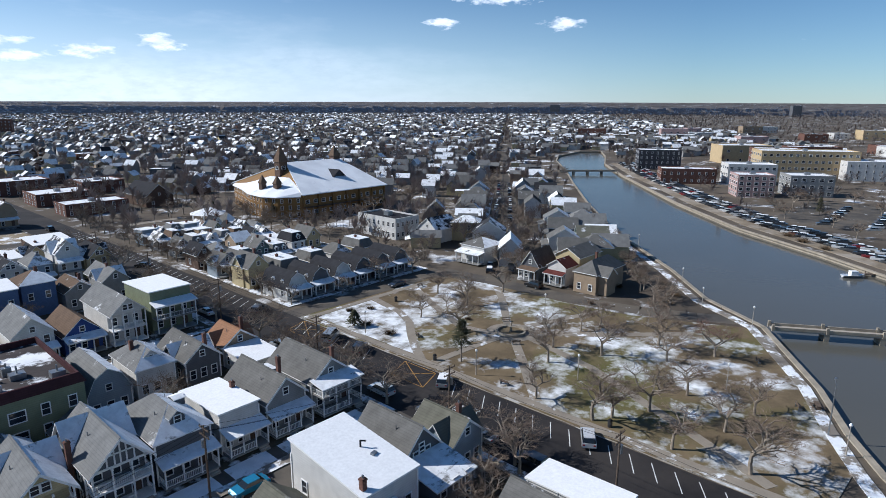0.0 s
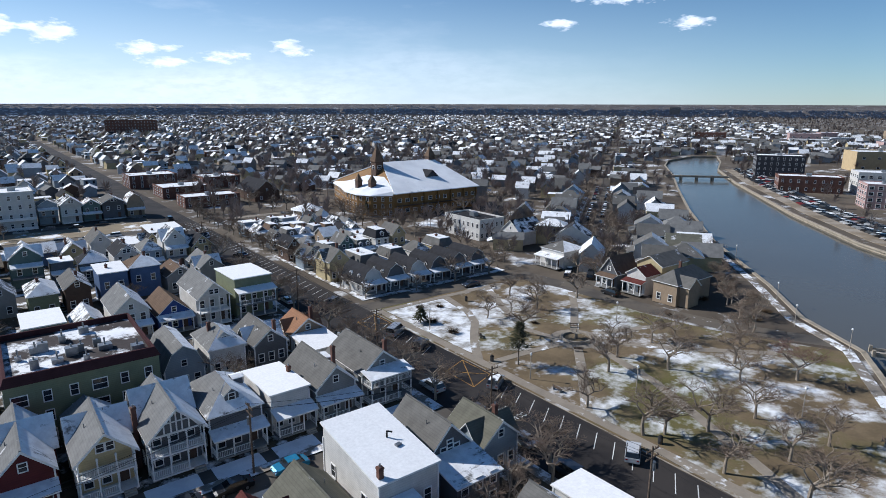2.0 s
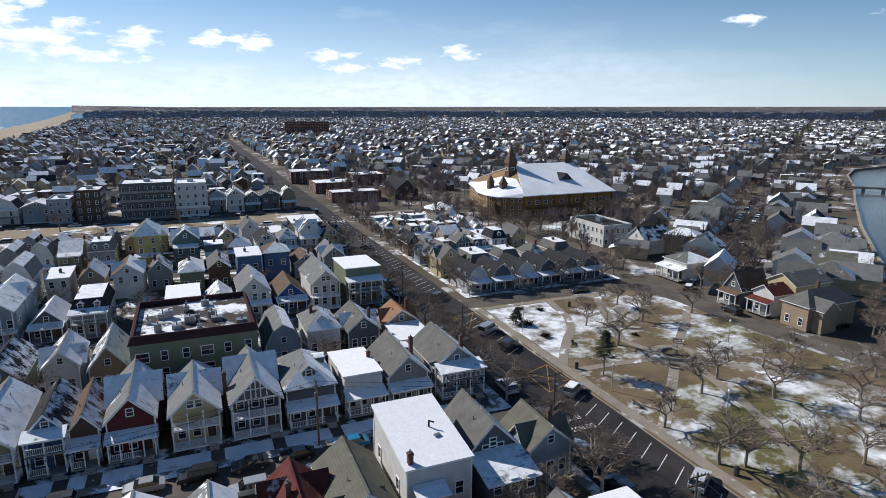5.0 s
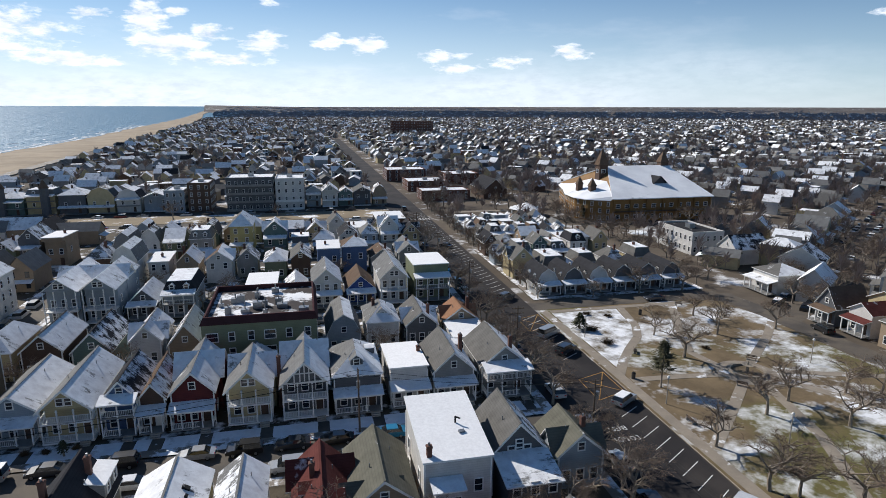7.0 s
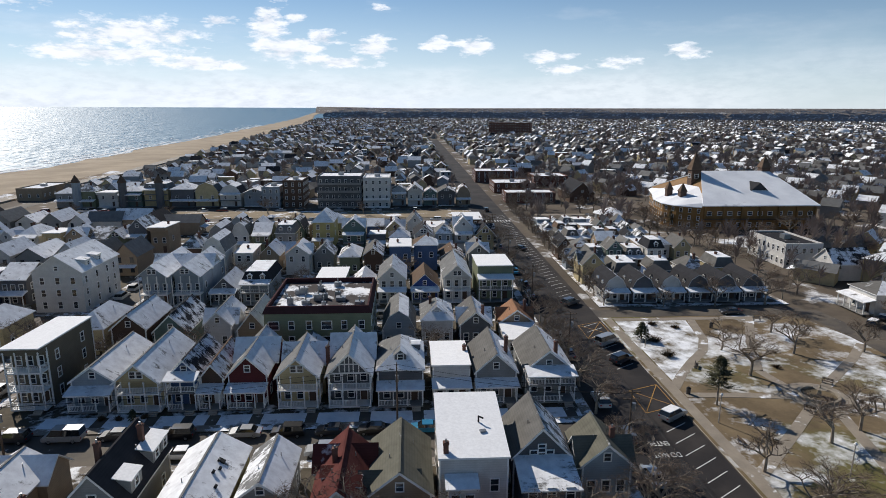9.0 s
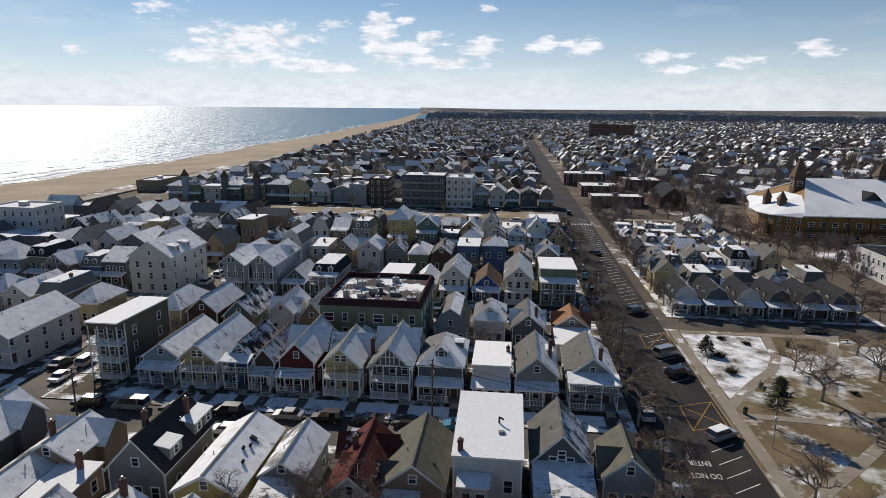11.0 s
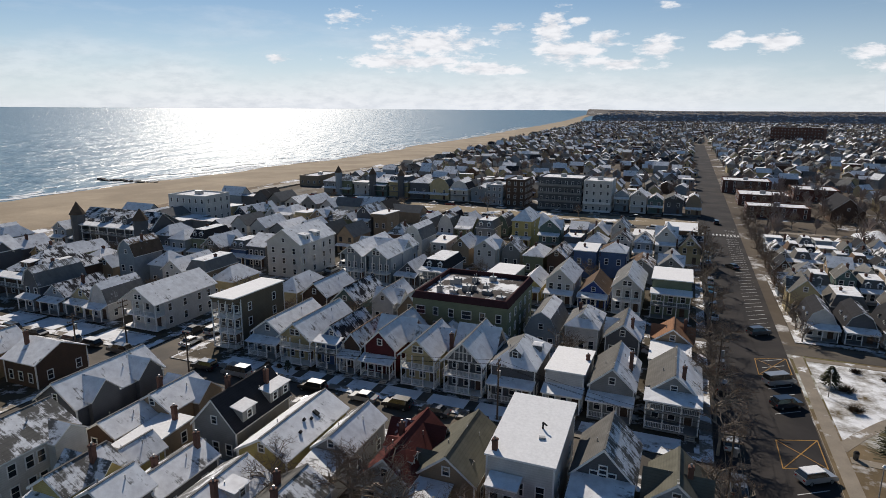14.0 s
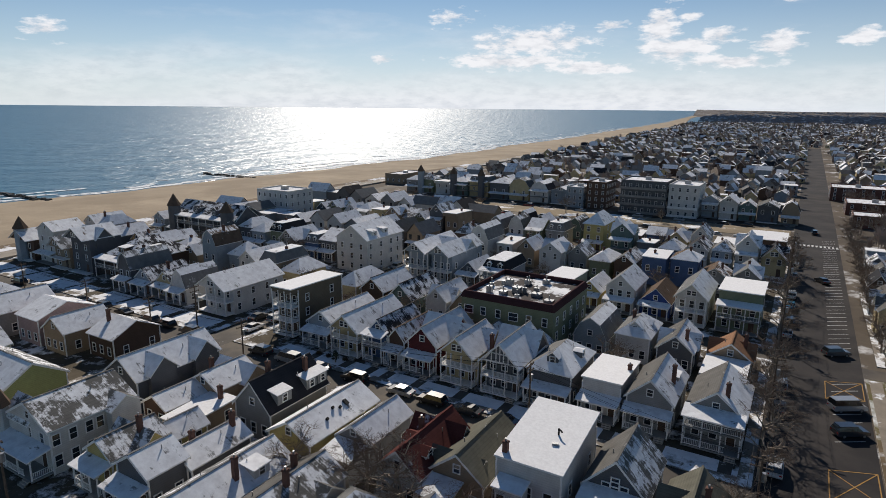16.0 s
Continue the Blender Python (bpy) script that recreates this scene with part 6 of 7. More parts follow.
# ---- trees and shrubs ----
def tree_meshes(seed, height, spread, depth=6, twig=TWIG):
    g = random.Random(seed)
    wood, fine = Solid(), Solid()

    def grow(p, d, L, r, k):
        q = p + d * L
        if k <= 2:
            mid = p + d * (L * 0.5) + Vector((g.uniform(-1, 1), g.uniform(-1, 1), 0)) * L * 0.06
            wood.tube(p, mid, r, r * 0.86, 7 if k == 0 else 5)
            wood.tube(mid, q, r * 0.86, r * 0.7, 7 if k == 0 else 5)
        elif k == 3:
            wood.tube(p, q, r, r * 0.6, 4)
        else:
            u = d.orthogonal().normalized() * max(r, 0.012)
            w = d.cross(u).normalized() * max(r, 0.012)
            fine.poly([p - u, p + u, q])
            fine.poly([p - w, p + w, q])
        if k >= depth:
            return
        n = 4 if k == 0 else 3
        for i in range(n + (1 if k == 4 else 0)):
            f = 1.0 if i == 0 else g.uniform(0.45, 1.0) if k else g.uniform(0.8, 1.0)
            a = g.uniform(0, 2 * math.pi)
            side = Vector((math.cos(a), math.sin(a), 0))
            nd = (d * g.uniform(0.5, 0.85) + side * g.uniform(0.5, 1.05) * spread + Vector((0, 0, 0.06))).normalized()
            grow(p + d * (L * f), nd, L * g.uniform(0.62, 0.84) if k else L * g.uniform(0.7, 1.0), r * 0.62, k + 1)

    grow(Vector((0, 0, -0.1)), Vector((g.uniform(-0.05, 0.05), g.uniform(-0.05, 0.05), 1)).normalized(), height * 0.26, height * 0.026, 0)
    return wood.mesh("trunk", BARK), fine.mesh("crown", twig)


TREES = [tree_meshes(3, 11, 0.9), tree_meshes(8, 12.5, 1.0), tree_meshes(15, 9, 0.85), tree_meshes(21, 10.5, 1.1), tree_meshes(34, 7.5, 0.95, 6, TWIG_RED)]


def tree(x, y, k=None, s=1.0, z=0.1, label="bare branching winter tree with pale bark", group="bare trees"):
    k = rng.randrange(4) if k is None else k
    t = thing("tree", pose(x, y, z, 0, 0, rng.uniform(0, 360)) @ Matrix.Scale(s, 4), label, "tree", group)
    part("trunk", TREES[k][0], None, t)
    part("crown", TREES[k][1], None, t)


PARK_TREES = [(88.2, 84.3, 2, 0.9), (87.5, 73.1, 1, 1.0), (114.6, 82.2, 0, 0.9), (73.9, 45.5, 0, 0.9), (73.9, 35.7, 1, 0.95), (76.5, 34.0, 3, 0.95), (93.2, 54.6, 0, 1.0), (101.5, 36.2, 2, 1.0), (107.5, 40.4, 1, 0.95),
              (74.2, 24.2, 3, 0.95), (75.2, 14.7, 1, 1.0), (109.6, 53.6, 2, 0.9), (100.8, 82.0, 0, 1.0), (90.9, 28.6, 3, 0.9), (91.4, 18.9, 0, 0.85), (82.0, 30.8, 1, 0.95), (104.3, 55.0, 3, 0.9), (86.9, 51.6, 3, 1.0),
              (96.0, 46.0, 1, 0.9), (83.5, 20.5, 0, 0.9), (103.0, 93.0, 3, 0.9), (118.5, 45.0, 0, 0.8)]
for x, y, k, s in PARK_TREES:
    tree(x, y, k, s * 0.92, group="bare park trees")
tree(109.3, 30.6, 4, 1.25, label="dense round bare tree with reddish twigs", group="bare park trees")
for i in range(24):
    tree(74.3 + rng.uniform(-0.4, 0.5), 112.5 + i * 5.6 + rng.uniform(-1.5, 1.5), None, rng.uniform(0.55, 0.85))
for y in (37, 47.0, 60.5, 71.5, 79, 84, 89, 96, 101.5, 113, 124, 137, 149, 163, 178, 192, 206):
    tree(57.3, y + rng.uniform(-1, 1), None, rng.uniform(0.75, 1.05), label="bare street tree reaching over the avenue")
for x, y, s in ((15.4, 32.4, 1.0), (18.2, 34.0, 0.95), (24.2, 32.6, 0.95), (29.6, 32.4, 0.9), (32.6, 34.2, 0.85), (10.6, 31.2, 0.8), (47.0, 34.6, 0.85), (33.0, 84.0, 0.7), (-9.5, 84, 0.7), (-24, 84.5, 0.75), (4.0, 150, 0.8), (30, 137, 0.8), (-15, 137, 0.8), (-30, 180, 0.8), (20, 188, 0.8), (-70, 112, 0.8), (-100, 107, 0.8), (-60, 160, 0.8), (-85, 185, 0.8), (-60, 205, 0.8), (-110, 238, 0.7), (-70, 236, 0.7), (-30, 238, 0.8), (10, 238, 0.7), (43.0, 34.0, 0.7), (51.0, 38.0, 0.7), (56.0, 36.0, 0.8), (-1.5, 120, 0.75), (3.0, 126, 0.8), (-42.5, 91, 0.7), (-55, 90, 0.7),
                (87.6, 109.9, 0.7), (100, 110.2, 0.75), (112, 110.5, 0.8), (119, 115, 0.8), (120, 124, 0.8), (131, 96, 0.8), (131, 90, 0.7), (124.5, 118, 0.9), (106, 125, 0.8), (92, 126, 0.8), (116, 140, 0.9), (126, 140, 0.8), (122, 160, 0.9),
                (118, 178, 0.9), (128, 190, 0.9), (136, 180, 0.8), (150, 178, 0.8), (165, 186, 0.9), (190, 190, 0.9), (196, 206, 0.9), (120, 206, 0.9), (118, 238, 0.9), (104, 240, 0.9), (90, 244, 0.8), (78, 252, 0.8), (100, 256, 0.9), (74, 244, 0.9),
                (132, 52, 0.8), (138, 58, 0.7), (146, 62, 0.7), (126, 46, 0.7), (154, 68, 0.7), (145, 110, 0.8), (160, 116, 0.8), (172, 126, 0.9), (186, 136, 0.9), (-20, 130, 0.6), (-66, 88, 0.7), (-90, 96, 0.7), (-75, 134, 0.7), (-12, 205, 0.8),
                (262, 40, 0.9), (270, 58, 0.8), (286, 66, 0.9), (300, 62, 0.9), (318, 60, 0.9), (330, 44, 0.9), (350, 66, 0.8), (246, 30, 0.7), (300, 30, 0.8)):
    tree(x, y, None, s)


g = random.Random(43)
for i in range(30):
    u, sd = 12 + i * 7.0 + g.uniform(-2, 2), g.choice((-6.2, 6.2))
    tree(121 + u * 0.806 - sd * 0.592, 88 + u * 0.592 + sd * 0.806, None, g.uniform(0.6, 0.95))
for i in range(16):
    f = i / 15
    tree(137 + 95 * f + g.uniform(-2, 2) - 3, 46 + 78 * f + g.uniform(0, 6) + 2, None, g.uniform(0.5, 0.8))
g = random.Random(41)
for i in range(46):
    x, y = g.uniform(74, 134), g.uniform(166, 345)
    if not (y < 208 and x < 114) and math.hypot(x - 112, y - 222) > 10 and not (74 < x < 126 and 262 < y < 284) and not (74 < x < 100 and 300 < y < 328) and not (66 < x < 95 and 348 < y < 374):
        tree(x, y, None, g.uniform(0.7, 1.0))


def conifer(x, y, h, r, z=0.1, dense=1.0, label="dark evergreen tree with drooping boughs"):
    g = random.Random(int(x * 10))
    t = thing("evergreen_tree", pose(x, y, z), label, "tree")
    part("trunk", Solid().tube((0, 0, -0.1), (0, 0, h), 0.16, 0.03, 7), BARK, t)
    s = Solid()
    for i in range(int(230 * dense * r * h ** 0.5)):
        f = 0.12 + 0.88 * g.random() ** 0.8
        z0 = 0.6 + (h - 0.6) * (f if dense == 1.0 else 0.2 + 0.8 * f)
        a = g.uniform(0, 2 * math.pi)
        R = r * ((1 - f) ** 0.75 if dense == 1.0 else (1 - f) ** 0.6 * (0.7 + 0.3 * math.sin(17 * f + 2 * a)) * g.uniform(0.5, 1.0)) * g.uniform(0.55, 1.08) + 0.15
        d = Vector((math.cos(a), math.sin(a), -0.22 if dense == 1.0 else g.uniform(-0.1, 0.3)))
        R *= g.uniform(0.55, 1.0)
        p, q = Vector((0, 0, z0)) + d * R * 0.62, Vector((0, 0, z0)) + d * R
        u = Vector((-d.y, d.x, g.uniform(-0.4, 0.4))).normalized() * g.uniform(0.06, 0.15)
        s.poly([p - u * 0.4, p + u * 0.4, q + u * 0.8, q + d * 0.2, q - u * 0.8])
    part("crown", s, NEEDLE, t)


conifer(76.6, 63.0, 8.0, 4.4, dense=0.5, label='thin wind-worn pine tree in the park')
conifer(75.2, 90.6, 3.6, 2.3)
conifer(-10.0, 61.5, 2.2, 0.8, 0.13)
conifer(290, 50, 7.5, 2.4)
for x, y in ((143, 75), (176, 192), (130, 206), (116, 226)):
    conifer(x, y, 6.5, 1.8)


def shrub(x, y, r, h, label="leafless brown shrub on snow"):
    g = random.Random(int(x * 7 + y * 13))
    s = Solid()
    for i in range(420):
        a, e = g.uniform(0, 2 * math.pi), g.uniform(0.3, 1.5)
        d = Vector((math.cos(a) * math.cos(e) * r, math.sin(a) * math.cos(e) * r, math.sin(e) * h)) * g.uniform(0.6, 1.05)
        p = Vector((d.x, d.y, 0)) * 0.25 + Vector((0, 0, d.z * 0.15))
        u = d.orthogonal().normalized() * 0.03
        s.poly([p - u, p + u, d])
    ob = part("shrub", s, SHRUB)
    ob.location = (x, y, 0.1)
    tagged(ob, label, "shrub", "shrubs")


for x, y, r, h in ((77.0, 81.8, 2.2, 1.7), (77.4, 89.4, 2.2, 1.4), (84.5, 96.3, 1.5, 0.9), (80.5, 98.5, 1.6, 0.9), (-12.5, 62.6, 1.0, 0.9), (-15, 62.8, 1.0, 0.8), (94, 76, 1.2, 0.8), (226, 42, 4, 2.2), (233, 48, 4, 2.4), (219, 34, 3, 1.8), (137, 63, 1.6, 1.4), (121, 62, 1.2, 1.0),
                   (-9, 63, 0.9, 0.8), (140, 50, 2.2, 1.2), (148, 57, 2.2, 1.2), (133, 49, 2.0, 1.2)):
    shrub(x, y, r, h)

# dead weeds and brush in the back yards
brush = Solid()
g = random.Random(31)
for k in range(420):
    x, y = g.choice(((g.uniform(-32, 56), g.uniform(31, 36)), (g.uniform(-32, 56), g.uniform(79, 88)), (g.uniform(-32, 56), g.uniform(129, 138)), (g.uniform(-138, -42), g.uniform(82, 88)), (g.uniform(74, 117), g.uniform(124, 128))))
    r, h = g.uniform(0.5, 1.3), g.uniform(0.5, 1.9)
    for i in range(26):
        a, e = g.uniform(0, 6.283), g.uniform(0.3, 1.5)
        q = Vector((math.cos(a) * math.cos(e) * r, math.sin(a) * math.cos(e) * r, math.sin(e) * h))
        u = Vector((-q.y, q.x, 0)).normalized() * 0.05
        o_ = Vector((x, y, 0.1))
        brush.poly([o_ + q * 0.15 - u, o_ + q * 0.15 + u, o_ + q])
tagged(part("yard_brush", brush, SHRUB), "dead brown weeds and brush in the back yards", "brush", kind="stuff")

# bare trees of the far town: too many to count
woods = Solid()
g = random.Random(77)
for k in range(11000):
    a, d = g.uniform(-0.3, 1.5), 250 + 2450 * g.random() ** 0.8
    x, y = 30 + math.sin(a) * d, -18 + math.cos(a) * d
    if a < 0.3 and g.random() < 0.7:
        continue
    if x > lerp_line(SHORE, y) + 40 and not (128 < x < 196 and 192 < y < 262) and not in_lake(x, y, 4) and not (56 < x < 72 and y < 860) and not (x < 205 and y < 275) and not (x > 205 and y < 0.55 * x - 40 and x < 480):
        trees_at.append((x, y))
for k in range(2400):
    a, d = g.uniform(0.3, 1.45), g.uniform(260, 1000)
    x, y = 30 + math.sin(a) * d, -18 + math.cos(a) * d
    if clear(x, y) and (x < 200 or y > 0.55 * x - 20):
        trees_at.append((x, y))
for k in range(230):
    x, y = g.choice(((g.uniform(76, 132), g.uniform(206, 385)), (g.uniform(120, 205), g.uniform(112, 192)), (g.uniform(130, 235), g.uniform(90, 160)), (g.uniform(250, 420), g.uniform(30, 130))))
    if not in_lake(x, y, 6) and not (y < 106 and x < 140):
        trees_at.append((x, y))
for x, y in trees_at:
    d = math.hypot(x, y)
    h = g.uniform(6, 11)
    z = swell((x, y)) if d > 2600 else 0.0
    t = 0.035 + d / 6500
    woods.poly([(x - t * 2, y, z), (x + t * 2, y, z), (x, y, z + h * 0.7)])
    n = 40 if d < 600 else 20 if d < 1300 else 11
    for i in range(n):
        b, e = g.uniform(0, 6.283), g.uniform(0.25, 1.35)
        r = h * 0.42 * g.uniform(0.6, 1.0)
        p = (x, y, z + h * g.uniform(0.3, 0.6))
        q = (p[0] + r * math.cos(b) * math.cos(e), p[1] + r * math.sin(b) * math.cos(e), p[2] + r * math.sin(e) * 1.15)
        m = ((p[0] + q[0]) / 2, (p[1] + q[1]) / 2, (p[2] + q[2]) / 2)
        w = t * 2.2
        woods.poly([p, (m[0] + w, m[1], m[2]), (q[0] + w * 0.6, q[1], q[2]), (m[0] - w, m[1], m[2] + w)])
tagged(part("far_trees", woods, mat("far_twigs", (0.30, 0.245, 0.215), 0.95, vary=0.3, scale=0.05, fine=0.5, bump=0)), "bare brown trees among the far houses", "trees", kind="stuff")


# woods on the rising land at the horizon
rim_wood = Solid()
for k in range(5000):
    a, d = g.uniform(-0.3, 1.5), g.uniform(2500, 4500)
    x, y = math.sin(a) * d, math.cos(a) * d
    if x < lerp_line(SHORE, min(y, 4500)) + 60:
        continue
    z = swell((x, y)) * (1.2 if d > 2900 else 1.0)
    for i in range(4):
        w, h = g.uniform(4, 12), g.uniform(2.5, 7) * (1 if d < 3600 else 0.5)
        px, py = x + g.uniform(-24, 24), y + g.uniform(-10, 10)
        rim_wood.poly([(px - w, py - 3, z - 2), (px + w, py - 3, z - 2), (px + w * 0.7, py, z + h * 0.7), (px + w * 0.1, py + 2, z + h), (px - w * 0.6, py, z + h * 0.75)], 0 if g.random() < 0.86 else 1)
# twig colour is paled and greyed: distance haze painted into the base colour
tagged(part("horizon_woods", rim_wood, [mat("hazed_twigs", (0.26, 0.25, 0.265), 0.95, vary=0.3, scale=0.02, fine=0.2, bump=0), mat("horizon_roofs", (0.55, 0.56, 0.58), 0.9, vary=0.2, scale=0.02, fine=0.2, bump=0)]), "bare woods paled with painted haze, and a few pale roofs at the horizon", "woods", kind="stuff")


# ---- cars ----
def car_meshes(kind):
    """Body, glasshouse and roof of a car standing along y, its nose at +y."""
    L, W, H = {"sedan": (4.6, 1.8, 1.45), "suv": (4.7, 1.88, 1.75), "van": (5.2, 1.95, 2.05), "pickup": (5.4, 1.92, 1.8)}[kind]
    side = {"sedan": [(-2.3, .45), (-2.28, .85), (-1.6, .98), (0.95, 1.0), (2.0, .82), (2.3, .62), (2.28, .35), (-2.2, .3)],
            "suv": [(-2.35, .5), (-2.32, 1.05), (1.0, 1.1), (2.1, .98), (2.35, .75), (2.32, .4), (-2.25, .35)],
            "van": [(-2.6, .45), (-2.58, 1.15), (1.7, 1.15), (2.45, .95), (2.6, .65), (2.55, .38), (-2.5, .35)],
            "pickup": [(-2.7, .55), (-2.68, 1.05), (1.2, 1.1), (2.4, 1.0), (2.7, .8), (2.65, .45), (-2.6, .4)]}[kind]
    cab = {"sedan": ((-1.65, 1.1, .98), (-1.0, 0.45, H)), "suv": ((-2.25, 1.15, 1.08), (-1.95, 0.5, H)), "van": ((-2.55, 1.85, 1.13), (-2.45, 1.15, H)), "pickup": ((-0.6, 1.3, 1.08), (-0.35, 0.6, H))}[kind]
    body = Solid()
    h = W / 2
    n = len(side)
    for lv, (k, inset) in enumerate(((1, 0.0),)):
        body.poly([(h, y, z) for y, z in side][::-1]).poly([(-h, y, z) for y, z in side])
    for i in range(n):
        (y0, z0), (y1, z1) = side[i], side[(i + 1) % n]
        body.poly([(-h, y0, z0), (-h, y1, z1), (h, y1, z1), (h, y0, z0)][::-1])
    if kind == "pickup":
        body.box(-h + 0.1, h - 0.1, -2.6, -0.7, 1.02, 1.08)
    glass, top = Solid(), Solid()
    (ya, yb, z0), (yc, yd, z1) = cab
    a, b = h * 0.95, h * 0.76
    lo = [(-a, ya, z0), (a, ya, z0), (a, yb, z0), (-a, yb, z0)]
    hi = [(-b, yc, z1 - 0.08), (b, yc, z1 - 0.08), (b, yd, z1 - 0.08), (-b, yd, z1 - 0.08)]
    for i in range(4):
        j = (i + 1) % 4
        glass.poly([lo[i], lo[j], hi[j], hi[i]])
    top.slab([(-b - 0.02, yc - 0.04, z1), (b + 0.02, yc - 0.04, z1), (b + 0.02, yd + 0.06, z1), (-b - 0.02, yd + 0.06, z1)], (0, 0, -0.1))
    return body, glass, top, (L, h)


CAR_SHAPES = {k: car_meshes(k) for k in ("sedan", "suv", "van", "pickup")}
tyre = Solid().tube((-0.1, 0, 0), (0.1, 0, 0), 0.33, 0.33, 14, cap=True).mesh("tyre", RUBBER)
rim = Solid().tube((-0.11, 0, 0), (0.11, 0, 0), 0.2, 0.2, 10, cap=True).mesh("rim", METAL)
CAR_BASE = {}


def car(x, y, turn, kind="sedan", color="black", snow=False, z=0.03, full=True, group="parked cars"):
    """turn 0: nose to +y."""
    body, glass, top, (L, h) = CAR_SHAPES[kind]
    key = (kind, color, snow)
    if key not in CAR_BASE:
        CAR_BASE[key] = (body.mesh("body", CAR_PAINT[color]), glass.mesh("glasshouse", CAR_GLASS), top.mesh("roof", SNOW if snow else CAR_PAINT[color]),
                         Solid().box(-0.17, 0.17, -0.05, 0.02, 0, 0.16).mesh("headlight", LAMP_CLEAR), Solid().box(-0.15, 0.15, -0.02, 0.05, 0, 0.18).mesh("tail_light", LAMP_RED))
    b, gl, tp, hl, tl = CAR_BASE[key]
    nice = {"sedan": "saloon car", "suv": "estate car", "van": "van", "pickup": "pickup truck"}[kind]
    t = thing("car", pose(x, y, z, 0, 0, turn), "%s %s parked at the kerb%s" % (color, nice, ", snow on its roof" if snow else ""), "car", group)
    part("body", b, None, t)
    part("glasshouse", gl, None, t)
    part("roof", tp, None, t)
    if full:
        for sx in (-1, 1):
            for yy in (L * 0.31, -L * 0.3):
                w = part("wheel", tyre, None, t, m=pose(sx * (h - 0.1), yy, 0.33))
                part("rim", rim, None, w)
            part("headlight", hl, None, t, m=pose(sx * (h - 0.3), L / 2 - 0.02, 0.62))
            part("tail_light", tl, None, t, m=pose(sx * (h - 0.25), -L / 2 + 0.02, 0.72))


for x, y, turn, kind, color, snow in (
        (59.0, 64.6, 0, "suv", "white", False), (68.2, 59.6, -57, "suv", "silver", True), (59.3, 44.6, 0, "sedan", "silver", True), (68.4, 33.4, -57, "suv", "white", False), (66.8, 112.8, -57, "suv", "grey", False),
        (67.6, 88.6, -57, "van", "silver", False), (67.6, 80.0, -57, "suv", "dark", False), (65.2, 169.2, 30, "sedan", "black", False), (63.5, 244.0, 0, "suv", "black", False), (59.2, 54.0, 0, "suv", "grey", False),
        (58.6, 83.0, 0, "sedan", "dark", True), (58.6, 92.0, 0, "suv", "silver", True), (58.6, 120.0, 0, "sedan", "white", True), (58.6, 128.0, 0, "suv", "dark", True), (58.6, 141.0, 0, "sedan", "blue", False), (58.6, 150.0, 0, "suv", "white", True),
        (58.6, 171.0, 0, "sedan", "grey", False), (58.6, 183.0, 0, "suv", "silver", True), (58.6, 195.0, 0, "sedan", "dark", False), (58.6, 36.0, 0, "suv", "dark", True), (58.6, 28.0, 0, "sedan", "silver", False),
        (31.8, 57.6, 90, "sedan", "blue", False), (6.8, 57.5, 90, "sedan", "silver", True), (12.7, 57.4, 90, "suv", "black", True), (-2.4, 57.5, 90, "suv", "black", True), (-0.2, 52.4, 90, "sedan", "white", True),
        (18.2, 52.3, 90, "suv", "silver", True), (18.8, 57.5, 90, "sedan", "dark", True), (-17.4, 57.4, 90, "van", "silver", False), (-24.3, 57.4, 90, "suv", "dark", True), (24.6, 57.5, 90, "sedan", "black", True), (-10.5, 57.5, 90, "sedan", "dark", True),
        (25.5, 52.3, 90, "suv", "grey", True), (-34.9, 65.5, 0, "sedan", "white", True), (-34.9, 72.0, 0, "suv", "silver", False), (-38.9, 70.5, 0, "sedan", "dark", False), (-51.5, 57.3, 90, "suv", "black", True), (-57.0, 57.3, 90, "suv", "grey", True), (-66.0, 57.3, 90, "sedan", "black", False),
        (-74.0, 57.3, 90, "suv", "dark", True), (-82.0, 57.3, 90, "sedan", "black", True), (-53.8, 52.2, 90, "suv", "dark", False), (-60.5, 52.2, 90, "sedan", "grey", True), (-68, 52.2, 90, "suv", "black", True), (-75, 52.2, 90, "suv", "silver", False), (-82, 52.2, 90, "suv", "black", False),
        (-90, 52.2, 90, "sedan", "dark", True), (-44, 57.3, 90, "suv", "grey", False), (-98, 57.3, 90, "sedan", "silver", False), (-110, 57.3, 90, "suv", "black", True), (123.0, 79.0, -5, "suv", "black", False), (100.8, 104.9, 90, "sedan", "dark", False),
        (-20.5, 105.4, 90, "suv", "dark", False), (-12, 105.4, 90, "sedan", "silver", True), (22, 105.4, 90, "suv", "grey", True), (36, 105.4, 90, "sedan", "white", False)):
    car(x, y, turn, kind, color, snow and int(x * 7) % 3 == 0, full=x > -43)
# cars seen from far off
g = random.Random(9)
COLS = ["black", "white", "silver", "grey", "dark", "black", "red", "dark", "silver", "grey"]


def far_car(x, y, turn, group):
    kind, color, snow = g.choice(["sedan", "suv", "suv"]), g.choice(COLS), g.random() < 0.3
    key = (kind, color, snow, "far")
    if key not in CAR_BASE:
        s = Solid()
        for m, one in enumerate(CAR_SHAPES[kind][:3]):
            n = len(s.v)
            s.v += one.v
            s.f += [tuple(i + n for i in q) for q in one.f]
            s.m += [m] * len(one.f)
        CAR_BASE[key] = s.mesh("car", [CAR_PAINT[color], CAR_GLASS, SNOW if snow else CAR_PAINT[color]])
    ob = new("car", CAR_BASE[key])
    ob.matrix_world = pose(x, y, -0.25, 0, 0, turn)
    tagged(ob, "%s car parked in a row%s" % (color, " with snow on its roof" if snow else ""), "car", group)


